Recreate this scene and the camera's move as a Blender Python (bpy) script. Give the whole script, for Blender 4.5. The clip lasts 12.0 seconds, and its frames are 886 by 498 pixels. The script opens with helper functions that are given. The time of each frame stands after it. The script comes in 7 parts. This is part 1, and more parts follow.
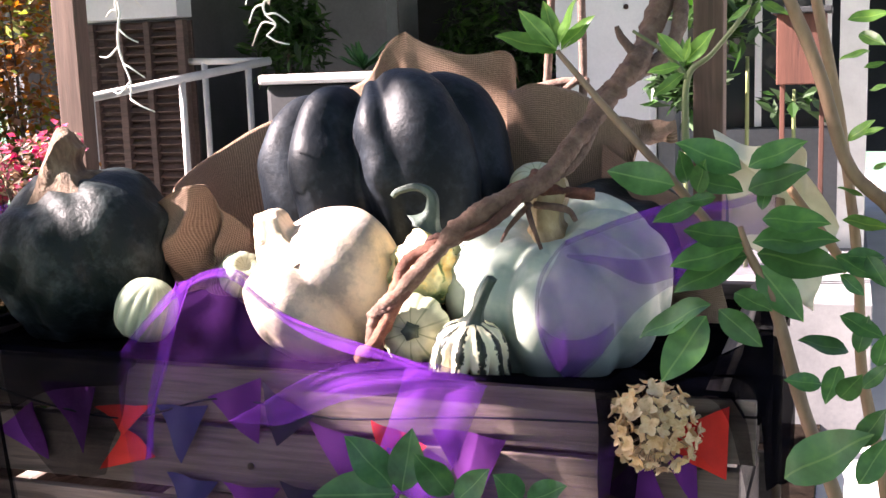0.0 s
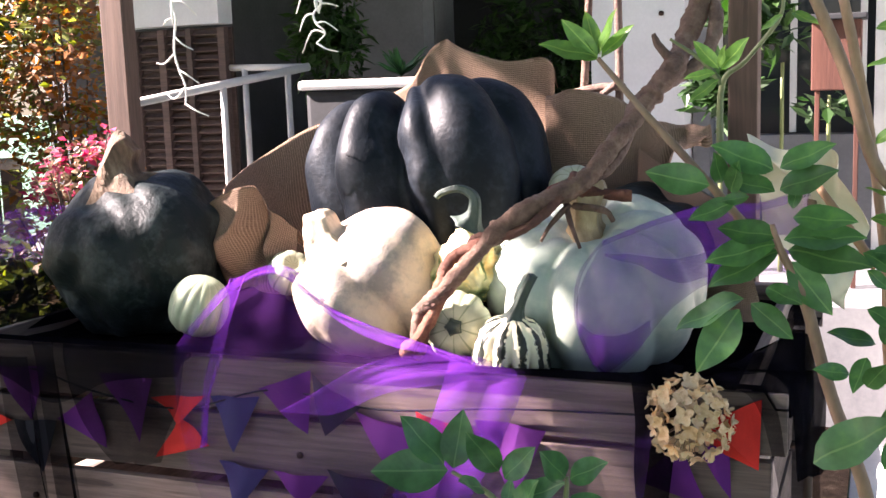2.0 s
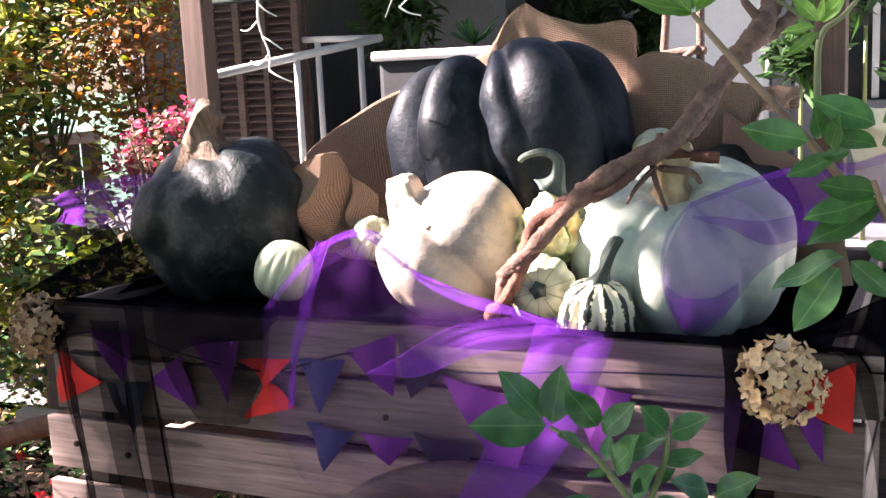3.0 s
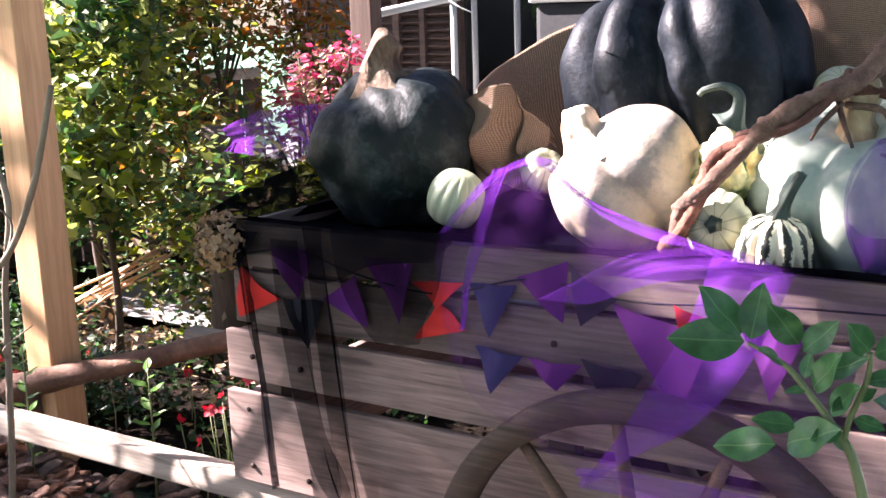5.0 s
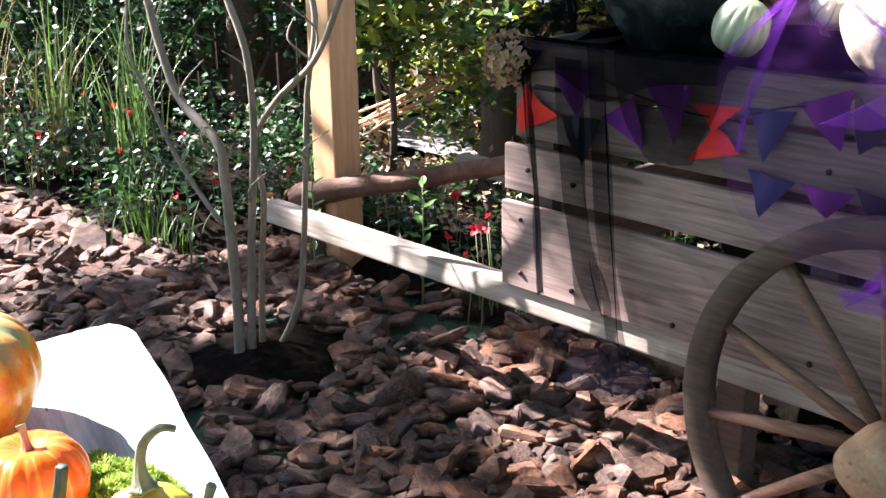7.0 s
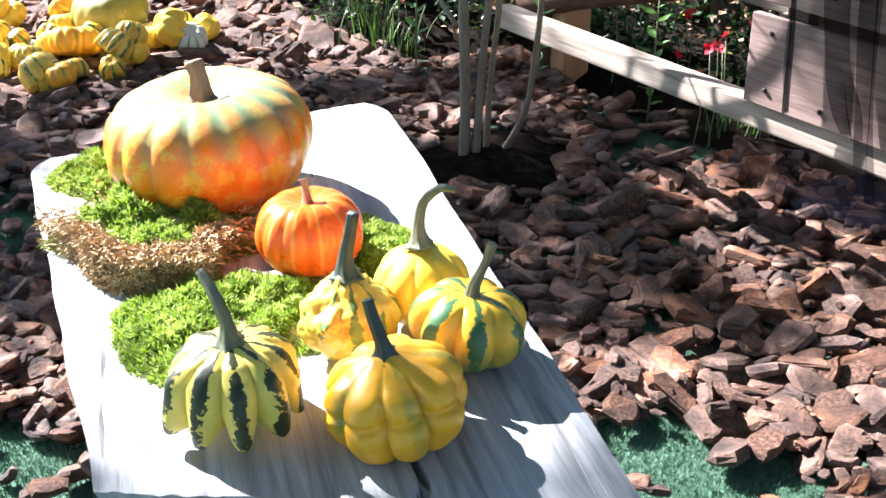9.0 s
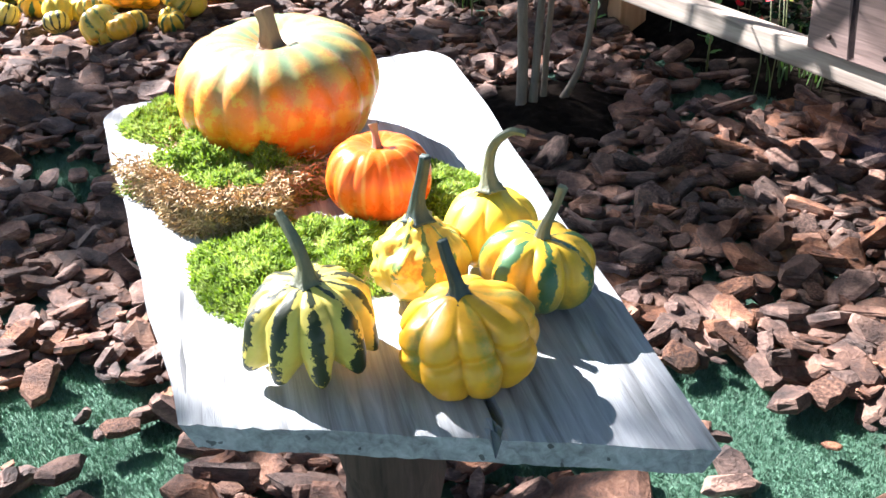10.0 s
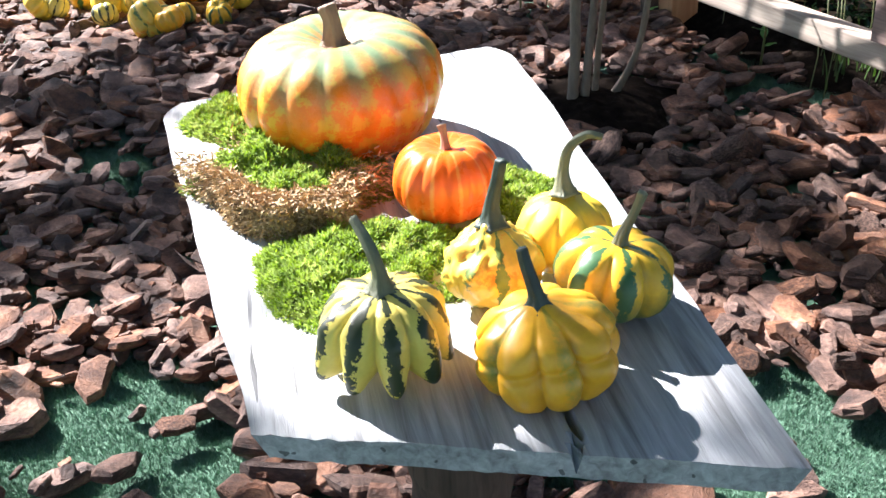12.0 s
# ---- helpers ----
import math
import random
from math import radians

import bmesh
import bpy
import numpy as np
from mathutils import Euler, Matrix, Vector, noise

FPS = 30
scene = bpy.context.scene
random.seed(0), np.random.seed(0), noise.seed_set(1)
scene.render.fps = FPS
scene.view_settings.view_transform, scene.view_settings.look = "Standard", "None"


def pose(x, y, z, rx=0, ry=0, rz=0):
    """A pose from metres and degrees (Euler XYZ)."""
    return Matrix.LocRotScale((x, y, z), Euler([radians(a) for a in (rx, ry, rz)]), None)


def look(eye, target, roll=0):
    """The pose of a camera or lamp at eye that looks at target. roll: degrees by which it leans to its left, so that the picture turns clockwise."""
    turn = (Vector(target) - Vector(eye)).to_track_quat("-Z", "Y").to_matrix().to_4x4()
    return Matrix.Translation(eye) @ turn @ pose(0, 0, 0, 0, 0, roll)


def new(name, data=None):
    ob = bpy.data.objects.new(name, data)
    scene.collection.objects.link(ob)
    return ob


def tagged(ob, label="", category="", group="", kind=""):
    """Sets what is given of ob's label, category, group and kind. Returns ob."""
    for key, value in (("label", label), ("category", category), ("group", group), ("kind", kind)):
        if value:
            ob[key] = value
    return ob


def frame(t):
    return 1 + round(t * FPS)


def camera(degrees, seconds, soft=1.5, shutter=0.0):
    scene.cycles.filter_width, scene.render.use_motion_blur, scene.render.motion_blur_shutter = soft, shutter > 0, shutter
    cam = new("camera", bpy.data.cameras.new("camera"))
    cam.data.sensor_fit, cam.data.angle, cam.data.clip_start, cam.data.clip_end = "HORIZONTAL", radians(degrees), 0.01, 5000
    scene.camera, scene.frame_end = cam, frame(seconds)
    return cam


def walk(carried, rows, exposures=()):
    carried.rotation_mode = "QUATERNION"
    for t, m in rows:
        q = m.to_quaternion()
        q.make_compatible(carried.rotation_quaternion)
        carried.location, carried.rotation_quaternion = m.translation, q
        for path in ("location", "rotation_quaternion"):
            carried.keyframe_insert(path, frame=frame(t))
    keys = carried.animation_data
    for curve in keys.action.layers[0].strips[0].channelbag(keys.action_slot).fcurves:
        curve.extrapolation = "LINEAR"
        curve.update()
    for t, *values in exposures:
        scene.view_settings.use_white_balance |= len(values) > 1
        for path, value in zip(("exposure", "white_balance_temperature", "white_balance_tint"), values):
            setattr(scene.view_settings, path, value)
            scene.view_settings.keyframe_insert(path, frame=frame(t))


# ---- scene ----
cam = camera(43.3, 12.0)
PATH = [
    (0, (0.085, 0.109, 1.481), (-0.596, 1.963, 1.167), -2.0),
    (0.5, (0.086, 0.106, 1.483), (-0.582, 1.966, 1.176), -2.2),
    (1, (0.086, 0.095, 1.487), (-0.582, 1.956, 1.189), -2.0),
    (1.5, (0.093, 0.065, 1.489), (-0.596, 1.92, 1.197), -1.9),
    (2, (0.096, 0.03, 1.482), (-0.64, 1.865, 1.18), -2.0),
    (2.5, (0.081, 0.019, 1.471), (-0.719, 1.823, 1.149), -2.3),
    (4.5, (0.052, -0.001, 1.45), (-0.916, 1.703, 1.053), -2.6),
    (4.9, (0.032, -0.048, 1.438), (-1.003, 1.614, 1.028), -1.9),
    (5, (0.026, -0.051, 1.436), (-1.028, 1.596, 1.013), -1.9),
    (5.5, (0.019, -0.094, 1.416), (-1.125, 1.478, 0.945), -1.4),
    (6, (0.05, -0.13, 1.398), (-1.169, 1.359, 0.856), -1.2),
    (6.5, (0.079, -0.182, 1.382), (-1.216, 1.222, 0.789), -1.1),
    (7, (0.073, -0.21, 1.37), (-1.284, 1.111, 0.725), -0.7),
    (7.5, (0.054, -0.236, 1.342), (-1.339, 1.005, 0.621), 0.4),
    (7.7, (0.043, -0.244, 1.332), (-1.36, 0.966, 0.579), 0.7),
    (9.3, (0.025, -0.312, 1.308), (-1.46, 0.633, 0.359), -0.7),
    (9.5, (0.028, -0.318, 1.306), (-1.458, 0.607, 0.339), -0.9),
    (10, (0.03, -0.332, 1.308), (-1.463, 0.557, 0.318), -1.6),
    (10.5, (0.023, -0.348, 1.308), (-1.482, 0.504, 0.304), -1.8),
    (11, (0.006, -0.357, 1.305), (-1.509, 0.461, 0.288), -2.0),
    (11.5, (-0.007, -0.351, 1.308), (-1.525, 0.464, 0.292), -2.4),
    (12, (-0.019, -0.35, 1.311), (-1.536, 0.479, 0.306), -2.3),
]
walk(cam, [(t, look(eye, target, roll)) for t, eye, target, roll in PATH],
     [(0, 3.05, 6700, 30), (5, 3.1, 6400, 31), (7.5, 2.85, 5900, 18), (9.5, 2.65, 5800, 16), (12, 2.5, 5950, 17)])

# ---- light ----
SUN_AZ, SUN_EL = radians(-106), radians(37)
SUN_FROM = Vector((math.sin(SUN_AZ) * math.cos(SUN_EL), math.cos(SUN_AZ) * math.cos(SUN_EL), math.sin(SUN_EL)))
world = bpy.data.worlds.new("sky")
scene.world = world
world.use_nodes = True
wn = world.node_tree
sky = wn.nodes.new("ShaderNodeTexSky")
sky.sky_type, sky.sun_disc = "NISHITA", False
sky.sun_elevation, sky.sun_rotation = SUN_EL, SUN_AZ
wn.links.new(sky.outputs[0], wn.nodes["Background"].inputs[0])
wn.nodes["Background"].inputs[1].default_value = 0.032
sun = new("sun", bpy.data.lights.new("sun", "SUN"))
sun.data.energy, sun.data.angle, sun.data.color = 5.0, radians(0.6), (1.0, 0.95, 0.86)
sun.matrix_world = look(SUN_FROM * 20, (0, 0, 0))

# ---- helpers for building ----
R = random.Random(7)


def mesh_object(name, bm, material, smooth=True):
    me = bpy.data.meshes.new(name)
    bm.normal_update()
    bm.to_mesh(me)
    bm.free()
    for m in material if isinstance(material, (list, tuple)) else [material]:
        me.materials.append(m)
    if smooth:
        me.shade_smooth()
    return new(name, me)


def part(name, bm, material, parent, label="", smooth=True):
    ob = mesh_object(name, bm, material, smooth)
    ob.parent = parent
    if label:
        ob["label"] = label
    return ob


def thing(name, m, label, category, group="", kind=""):
    ob = new(name)
    ob.empty_display_size = 0.05
    ob.matrix_world = m
    return tagged(ob, label, category, group, kind)


def piece(name, data, parent, m):
    ob = new(name, data)
    ob.parent = parent
    ob.matrix_local = m
    return ob


def box(bm, x0, x1, y0, y1, z0, z1, bevel=0.0, jitter=0.0):
    vs = [bm.verts.new((x + R.uniform(-jitter, jitter), y + R.uniform(-jitter, jitter), z + R.uniform(-jitter, jitter)))
          for z in (z0, z1) for y in (y0, y1) for x in (x0, x1)]
    fs = [bm.faces.new([vs[i] for i in f]) for f in ((0, 2, 3, 1), (4, 5, 7, 6), (0, 1, 5, 4), (2, 6, 7, 3), (0, 4, 6, 2), (1, 3, 7, 5))]
    if bevel:
        es = list({e for f in fs for e in f.edges})
        bmesh.ops.bevel(bm, geom=es, offset=bevel, segments=2, profile=0.6, affect="EDGES")
    return bm


def boxed(x0, x1, y0, y1, z0, z1, bevel=0.0, jitter=0.0):
    return box(bmesh.new(), x0, x1, y0, y1, z0, z1, bevel, jitter)


def tube(bm, pts, radii, sides=10, wobble=0.0, caps=True):
    """A round bar along points, each with its radius."""
    pts = [Vector(p) for p in pts]
    if not isinstance(radii, (list, tuple)):
        radii = [radii] * len(pts)
    rings, up = [], Vector((0.13, 0.21, 0.97))
    for i, p in enumerate(pts):
        d = (pts[min(i + 1, len(pts) - 1)] - pts[max(i - 1, 0)]).normalized()
        a = d.cross(up)
        if a.length < 0.1:
            a = d.cross(Vector((1, 0, 0)))
        a.normalize()
        b = d.cross(a)
        up = a.cross(d)
        rings.append([bm.verts.new(p + (a * math.cos(2 * math.pi * k / sides) + b * math.sin(2 * math.pi * k / sides)) * radii[i] * (1 + R.uniform(-wobble, wobble)))
                      for k in range(sides)])
    for q, r in zip(rings, rings[1:]):
        for k in range(sides):
            bm.faces.new((q[k], q[(k + 1) % sides], r[(k + 1) % sides], r[k]))
    if caps:
        bm.faces.new(rings[0][::-1])
        bm.faces.new(rings[-1])
    return bm


def smooth_path(pts, steps=6):
    """Points of a soft curve through pts (with any further values interpolated too)."""
    pts = [np.array(p, float) for p in pts]
    out = []
    for i in range(len(pts) - 1):
        p0, p1, p2, p3 = pts[max(i - 1, 0)], pts[i], pts[i + 1], pts[min(i + 2, len(pts) - 1)]
        for k in range(steps):
            t = k / steps
            out.append(0.5 * (2 * p1 + (p2 - p0) * t + (2 * p0 - 5 * p1 + 4 * p2 - p3) * t * t + (3 * p1 - p0 - 3 * p2 + p3) * t ** 3))
    out.append(pts[-1])
    return out


def vine(bm, pts, sides=10, wobble=0.06, steps=6):
    """A tapered stem through rows of x, y, z, radius."""
    q = smooth_path(pts, steps)
    return tube(bm, [p[:3] for p in q], [max(float(p[3]), 0.0008) for p in q], sides, wobble)


def grid_sheet(bm, f, nu, nv):
    """A sheet of nu x nv cells; f(u, v) gives the place."""
    vs = [[bm.verts.new(f(i / nu, j / nv)) for i in range(nu + 1)] for j in range(nv + 1)]
    for j in range(nv):
        for i in range(nu):
            bm.faces.new((vs[j][i], vs[j][i + 1], vs[j + 1][i + 1], vs[j + 1][i]))
    return bm


# ---- materials ----
def material(name):
    m = bpy.data.materials.new(name)
    m.use_nodes = True
    return m, m.node_tree, m.node_tree.nodes["Principled BSDF"]


def node(nt, kind, **props):
    n = nt.nodes.new(kind)
    for k, v in props.items():
        n.inputs[k.replace("_", " ")].default_value = v
    return n


def ramp(nt, fac, stops):
    n = nt.nodes.new("ShaderNodeValToRGB")
    while len(n.color_ramp.elements) < len(stops):
        n.color_ramp.elements.new(0.5)
    for e, (p, c) in zip(n.color_ramp.elements, stops):
        e.position, e.color = p, (*c, 1)
    nt.links.new(fac, n.inputs[0])
    return n.outputs[0]


def mix(nt, fac, a, b, blend="MIX"):
    n = nt.nodes.new("ShaderNodeMix")
    n.data_type, n.blend_type = "RGBA", blend
    for sock, v in ((n.inputs[0], fac), (n.inputs[6], a), (n.inputs[7], b)):
        if isinstance(v, bpy.types.NodeSocket):
            nt.links.new(v, sock)
        elif isinstance(v, (int, float)):
            sock.default_value = v
        else:
            sock.default_value = (*v, 1)
    return n.outputs[2]


def calc(nt, op, a, b=0.0, c=0.0):
    n = nt.nodes.new("ShaderNodeMath")
    n.operation = op
    for sock, v in zip(n.inputs, (a, b, c)):
        if isinstance(v, bpy.types.NodeSocket):
            nt.links.new(v, sock)
        else:
            sock.default_value = v
    return n.outputs[0]


def coords(nt, scale=(1, 1, 1), shift_random=True):
    tc = nt.nodes.new("ShaderNodeTexCoord")
    mp = nt.nodes.new("ShaderNodeMapping")
    mp.inputs["Scale"].default_value = scale
    nt.links.new(tc.outputs["Object"], mp.inputs["Vector"])
    if shift_random:
        oi = nt.nodes.new("ShaderNodeObjectInfo")
        sc = nt.nodes.new("ShaderNodeVectorMath")
        sc.operation = "SCALE"
        sc.inputs[0].default_value = (37, 53, 71)
        nt.links.new(oi.outputs["Random"], sc.inputs["Scale"])
        nt.links.new(sc.outputs[0], mp.inputs["Location"])
    return mp.outputs[0]


def noise_fac(nt, vec, scale, detail=4.0, rough=0.55, distort=0.0):
    n = node(nt, "ShaderNodeTexNoise", Scale=scale, Detail=detail, Roughness=rough, Distortion=distort)
    nt.links.new(vec, n.inputs["Vector"])
    return n.outputs[0]


def bumped(nt, bsdf, height, strength, distance=0.01):
    b = node(nt, "ShaderNodeBump", Strength=strength, Distance=distance)
    nt.links.new(height, b.inputs["Height"])
    nt.links.new(b.outputs[0], bsdf.inputs["Normal"])


def surface(name, stops, scale=8.0, stretch=(1, 1, 1), rough=0.7, fine=60.0, bump=0.3, dist=0.004, vary=0.25, detail=5.0, island=False, metal=0.0, translucent=0.0, gloss=0.5):
    """Colours by a coarse noise, broken by a fine one; the fine one also gives relief. vary: difference between pieces."""
    m, nt, b = material(name)
    v = coords(nt, stretch)
    n1 = noise_fac(nt, v, scale, detail)
    n2 = noise_fac(nt, v, fine, 6.0, 0.65)
    fac = calc(nt, "ADD", calc(nt, "MULTIPLY", n1, 0.7), calc(nt, "MULTIPLY", n2, 0.3))
    col = ramp(nt, fac, stops)
    if vary:
        if island:
            g = nt.nodes.new("ShaderNodeNewGeometry").outputs["Random Per Island"]
        else:
            g = nt.nodes.new("ShaderNodeObjectInfo").outputs["Random"]
        hs = nt.nodes.new("ShaderNodeHueSaturation")
        nt.links.new(calc(nt, "ADD", calc(nt, "MULTIPLY", g, vary * 2), 1 - vary), hs.inputs["Value"])
        nt.links.new(calc(nt, "ADD", calc(nt, "MULTIPLY", calc(nt, "FRACT", calc(nt, "MULTIPLY", g, 17.3)), vary), 1 - vary * 0.5), hs.inputs["Saturation"])
        nt.links.new(col, hs.inputs["Color"])
        col = hs.outputs[0]
    nt.links.new(col, b.inputs["Base Color"])
    b.inputs["Roughness"].default_value, b.inputs["Metallic"].default_value, b.inputs["Specular IOR Level"].default_value = rough, metal, gloss
    bumped(nt, b, n2, bump, dist)
    if translucent:
        tr = nt.nodes.new("ShaderNodeBsdfTranslucent")
        ms = nt.nodes.new("ShaderNodeMixShader")
        ms.inputs[0].default_value = translucent
        nt.links.new(col, tr.inputs[0])
        nt.links.new(b.outputs[0], ms.inputs[1])
        nt.links.new(tr.outputs[0], ms.inputs[2])
        nt.links.new(ms.outputs[0], nt.nodes["Material Output"].inputs[0])
    return m


def wood(name, dark, light, along="X", scale=1.0, rough=0.75, bump=0.5, vary=0.2, cracks=0.35):
    """Boards with grain along one axis, knots by distortion, dark cracks and blotches."""
    m, nt, b = material(name)
    st = {"X": (0.06, 1, 1), "Y": (1, 0.06, 1), "Z": (1, 1, 0.06)}[along]
    v = coords(nt, st)
    w = coords(nt)
    grain = noise_fac(nt, v, 90 * scale, 6, 0.6, 0.6)
    band = noise_fac(nt, v, 16 * scale, 3, 0.5, 1.2)
    blot = noise_fac(nt, w, 5 * scale, 4)
    fac = calc(nt, "ADD", calc(nt, "MULTIPLY", grain, 0.45), calc(nt, "ADD", calc(nt, "MULTIPLY", band, 0.35), calc(nt, "MULTIPLY", blot, 0.2)))
    mid = tuple((a + c) / 2 for a, c in zip(dark, light))
    col = ramp(nt, fac, [(0.33, dark), (0.5, mid), (0.66, light)])
    crack = calc(nt, "LESS_THAN", noise_fac(nt, v, 45 * scale, 2, 0.4, 0.3), 0.30)
    col = mix(nt, calc(nt, "MULTIPLY", crack, cracks), col, tuple(c * 0.3 for c in dark))
    hs = nt.nodes.new("ShaderNodeHueSaturation")
    oi = nt.nodes.new("ShaderNodeObjectInfo")
    nt.links.new(calc(nt, "ADD", calc(nt, "MULTIPLY", oi.outputs["Random"], vary * 2), 1 - vary), hs.inputs["Value"])
    nt.links.new(col, hs.inputs["Color"])
    nt.links.new(hs.outputs[0], b.inputs["Base Color"])
    b.inputs["Roughness"].default_value = rough
    bumped(nt, b, calc(nt, "SUBTRACT", fac, calc(nt, "MULTIPLY", crack, 0.4)), bump, 0.004)
    return m


def squash_skin(name, base, stripe=None, ribs=10, width=0.5, phase=0.0, blotch=None, blotch_at=0.6, blotch_scale=14, top=None, top_at=0.6, crown_ribs=0, gloss=0.5, rough=0.42, soft=0.1, ragged=0.35, bump=0.25, under=None, blotch_soft=0.05, crown_wave=0.016):
    """A rind: base colour, stripes along the ribs with ragged edges, blotches, and a crown colour towards the stem."""
    m, nt, b = material(name)
    tc = nt.nodes.new("ShaderNodeTexCoord")
    v = tc.outputs["Object"]
    sep = nt.nodes.new("ShaderNodeSeparateXYZ")
    nt.links.new(v, sep.inputs[0])
    n1 = noise_fac(nt, v, blotch_scale, 5, 0.6)
    n2 = noise_fac(nt, v, blotch_scale * 7, 5, 0.6)
    col = ramp(nt, noise_fac(nt, v, blotch_scale * 0.45, 5), [(0.3, tuple(c * 0.78 for c in base)), (0.55, base), (0.75, tuple(min(1, c * 1.12) for c in base))])
    if under:
        uf = nt.nodes.new("ShaderNodeMapRange")
        uf.inputs[1].default_value, uf.inputs[2].default_value = 0.02, -0.04
        nt.links.new(calc(nt, "ADD", sep.outputs[2], calc(nt, "MULTIPLY", calc(nt, "SUBTRACT", n1, 0.5), 0.1)), uf.inputs[0])
        col = mix(nt, uf.outputs[0], col, under)
    if blotch:
        bf = nt.nodes.new("ShaderNodeMapRange")
        bf.inputs[1].default_value, bf.inputs[2].default_value = blotch_at, blotch_at + blotch_soft
        nt.links.new(calc(nt, "ADD", calc(nt, "MULTIPLY", n1, 0.75), calc(nt, "MULTIPLY", n2, 0.25)), bf.inputs[0])
        col = mix(nt, bf.outputs[0], col, blotch)
    if stripe:
        ang = calc(nt, "ARCTAN2", sep.outputs[1], sep.outputs[0])
        wave = calc(nt, "COSINE", calc(nt, "ADD", calc(nt, "MULTIPLY", ang, ribs), phase))
        wave = calc(nt, "ADD", wave, calc(nt, "MULTIPLY", calc(nt, "SUBTRACT", n1, 0.5), ragged * 4))
        wave = calc(nt, "ADD", wave, calc(nt, "MULTIPLY", calc(nt, "SUBTRACT", n2, 0.5), ragged * 2))
        sf = nt.nodes.new("ShaderNodeMapRange")
        sf.inputs[1].default_value, sf.inputs[2].default_value = 1 - 2 * width, 1 - 2 * width + soft * 2
        nt.links.new(wave, sf.inputs[0])
        col = mix(nt, sf.outputs[0], col, stripe)
    if top:
        tf = nt.nodes.new("ShaderNodeMapRange")
        tf.inputs[1].default_value, tf.inputs[2].default_value = top_at - 0.03, top_at + 0.03
        edge = calc(nt, "ADD", sep.outputs[2], calc(nt, "MULTIPLY", calc(nt, "SUBTRACT", n1, 0.5), 0.02))
        if crown_ribs:
            edge = calc(nt, "ADD", edge, calc(nt, "MULTIPLY", calc(nt, "COSINE", calc(nt, "MULTIPLY", calc(nt, "ARCTAN2", sep.outputs[1], sep.outputs[0]), crown_ribs)), crown_wave))
        nt.links.new(edge, tf.inputs[0])
        col = mix(nt, tf.outputs[0], col, top)
    col = mix(nt, 0.09, col, ramp(nt, n2, [(0.3, (0.25, 0.25, 0.22)), (0.7, (0.95, 0.93, 0.85))]), "OVERLAY")
    nt.links.new(col, b.inputs["Base Color"])
    b.inputs["Specular IOR Level"].default_value = gloss
    nt.links.new(calc(nt, "ADD", calc(nt, "MULTIPLY", n1, 0.3), rough - 0.15), b.inputs["Roughness"])
    bumped(nt, b, calc(nt, "ADD", n1, calc(nt, "MULTIPLY", n2, 0.5)), bump, 0.004)
    return m


def tulle(name, colour, cover, weave=900.0, layer=0.25):
    """Net cloth: fine threads with open holes between them; folds show denser where the cloth is seen edge-on."""
    m, nt, b = material(name)
    v = coords(nt, shift_random=False)
    col = ramp(nt, noise_fac(nt, v, 9, 4), [(0.3, tuple(c * 0.75 for c in colour)), (0.7, colour)])
    dif, tra, clear = (nt.nodes.new("ShaderNodeBsdf" + k) for k in ("Diffuse", "Translucent", "Transparent"))
    nt.links.new(col, dif.inputs[0])
    nt.links.new(col, tra.inputs[0])
    cloth, net = nt.nodes.new("ShaderNodeMixShader"), nt.nodes.new("ShaderNodeMixShader")
    cloth.inputs[0].default_value = 0.35
    nt.links.new(dif.outputs[0], cloth.inputs[1])
    nt.links.new(tra.outputs[0], cloth.inputs[2])
    f = calc(nt, "ADD", calc(nt, "MULTIPLY", calc(nt, "SUBTRACT", noise_fac(nt, v, 14, 5), 0.5), layer), cover)
    f = calc(nt, "ADD", f, calc(nt, "MULTIPLY", calc(nt, "SUBTRACT", noise_fac(nt, v, weave, 1), 0.5), 0.5))
    fn = calc(nt, "MAXIMUM", calc(nt, "MINIMUM", f, 1.0), 0.0)
    nt.links.new(fn, net.inputs[0])
    nt.links.new(clear.outputs[0], net.inputs[1])
    nt.links.new(cloth.outputs[0], net.inputs[2])
    nt.links.new(net.outputs[0], nt.nodes["Material Output"].inputs[0])
    return m


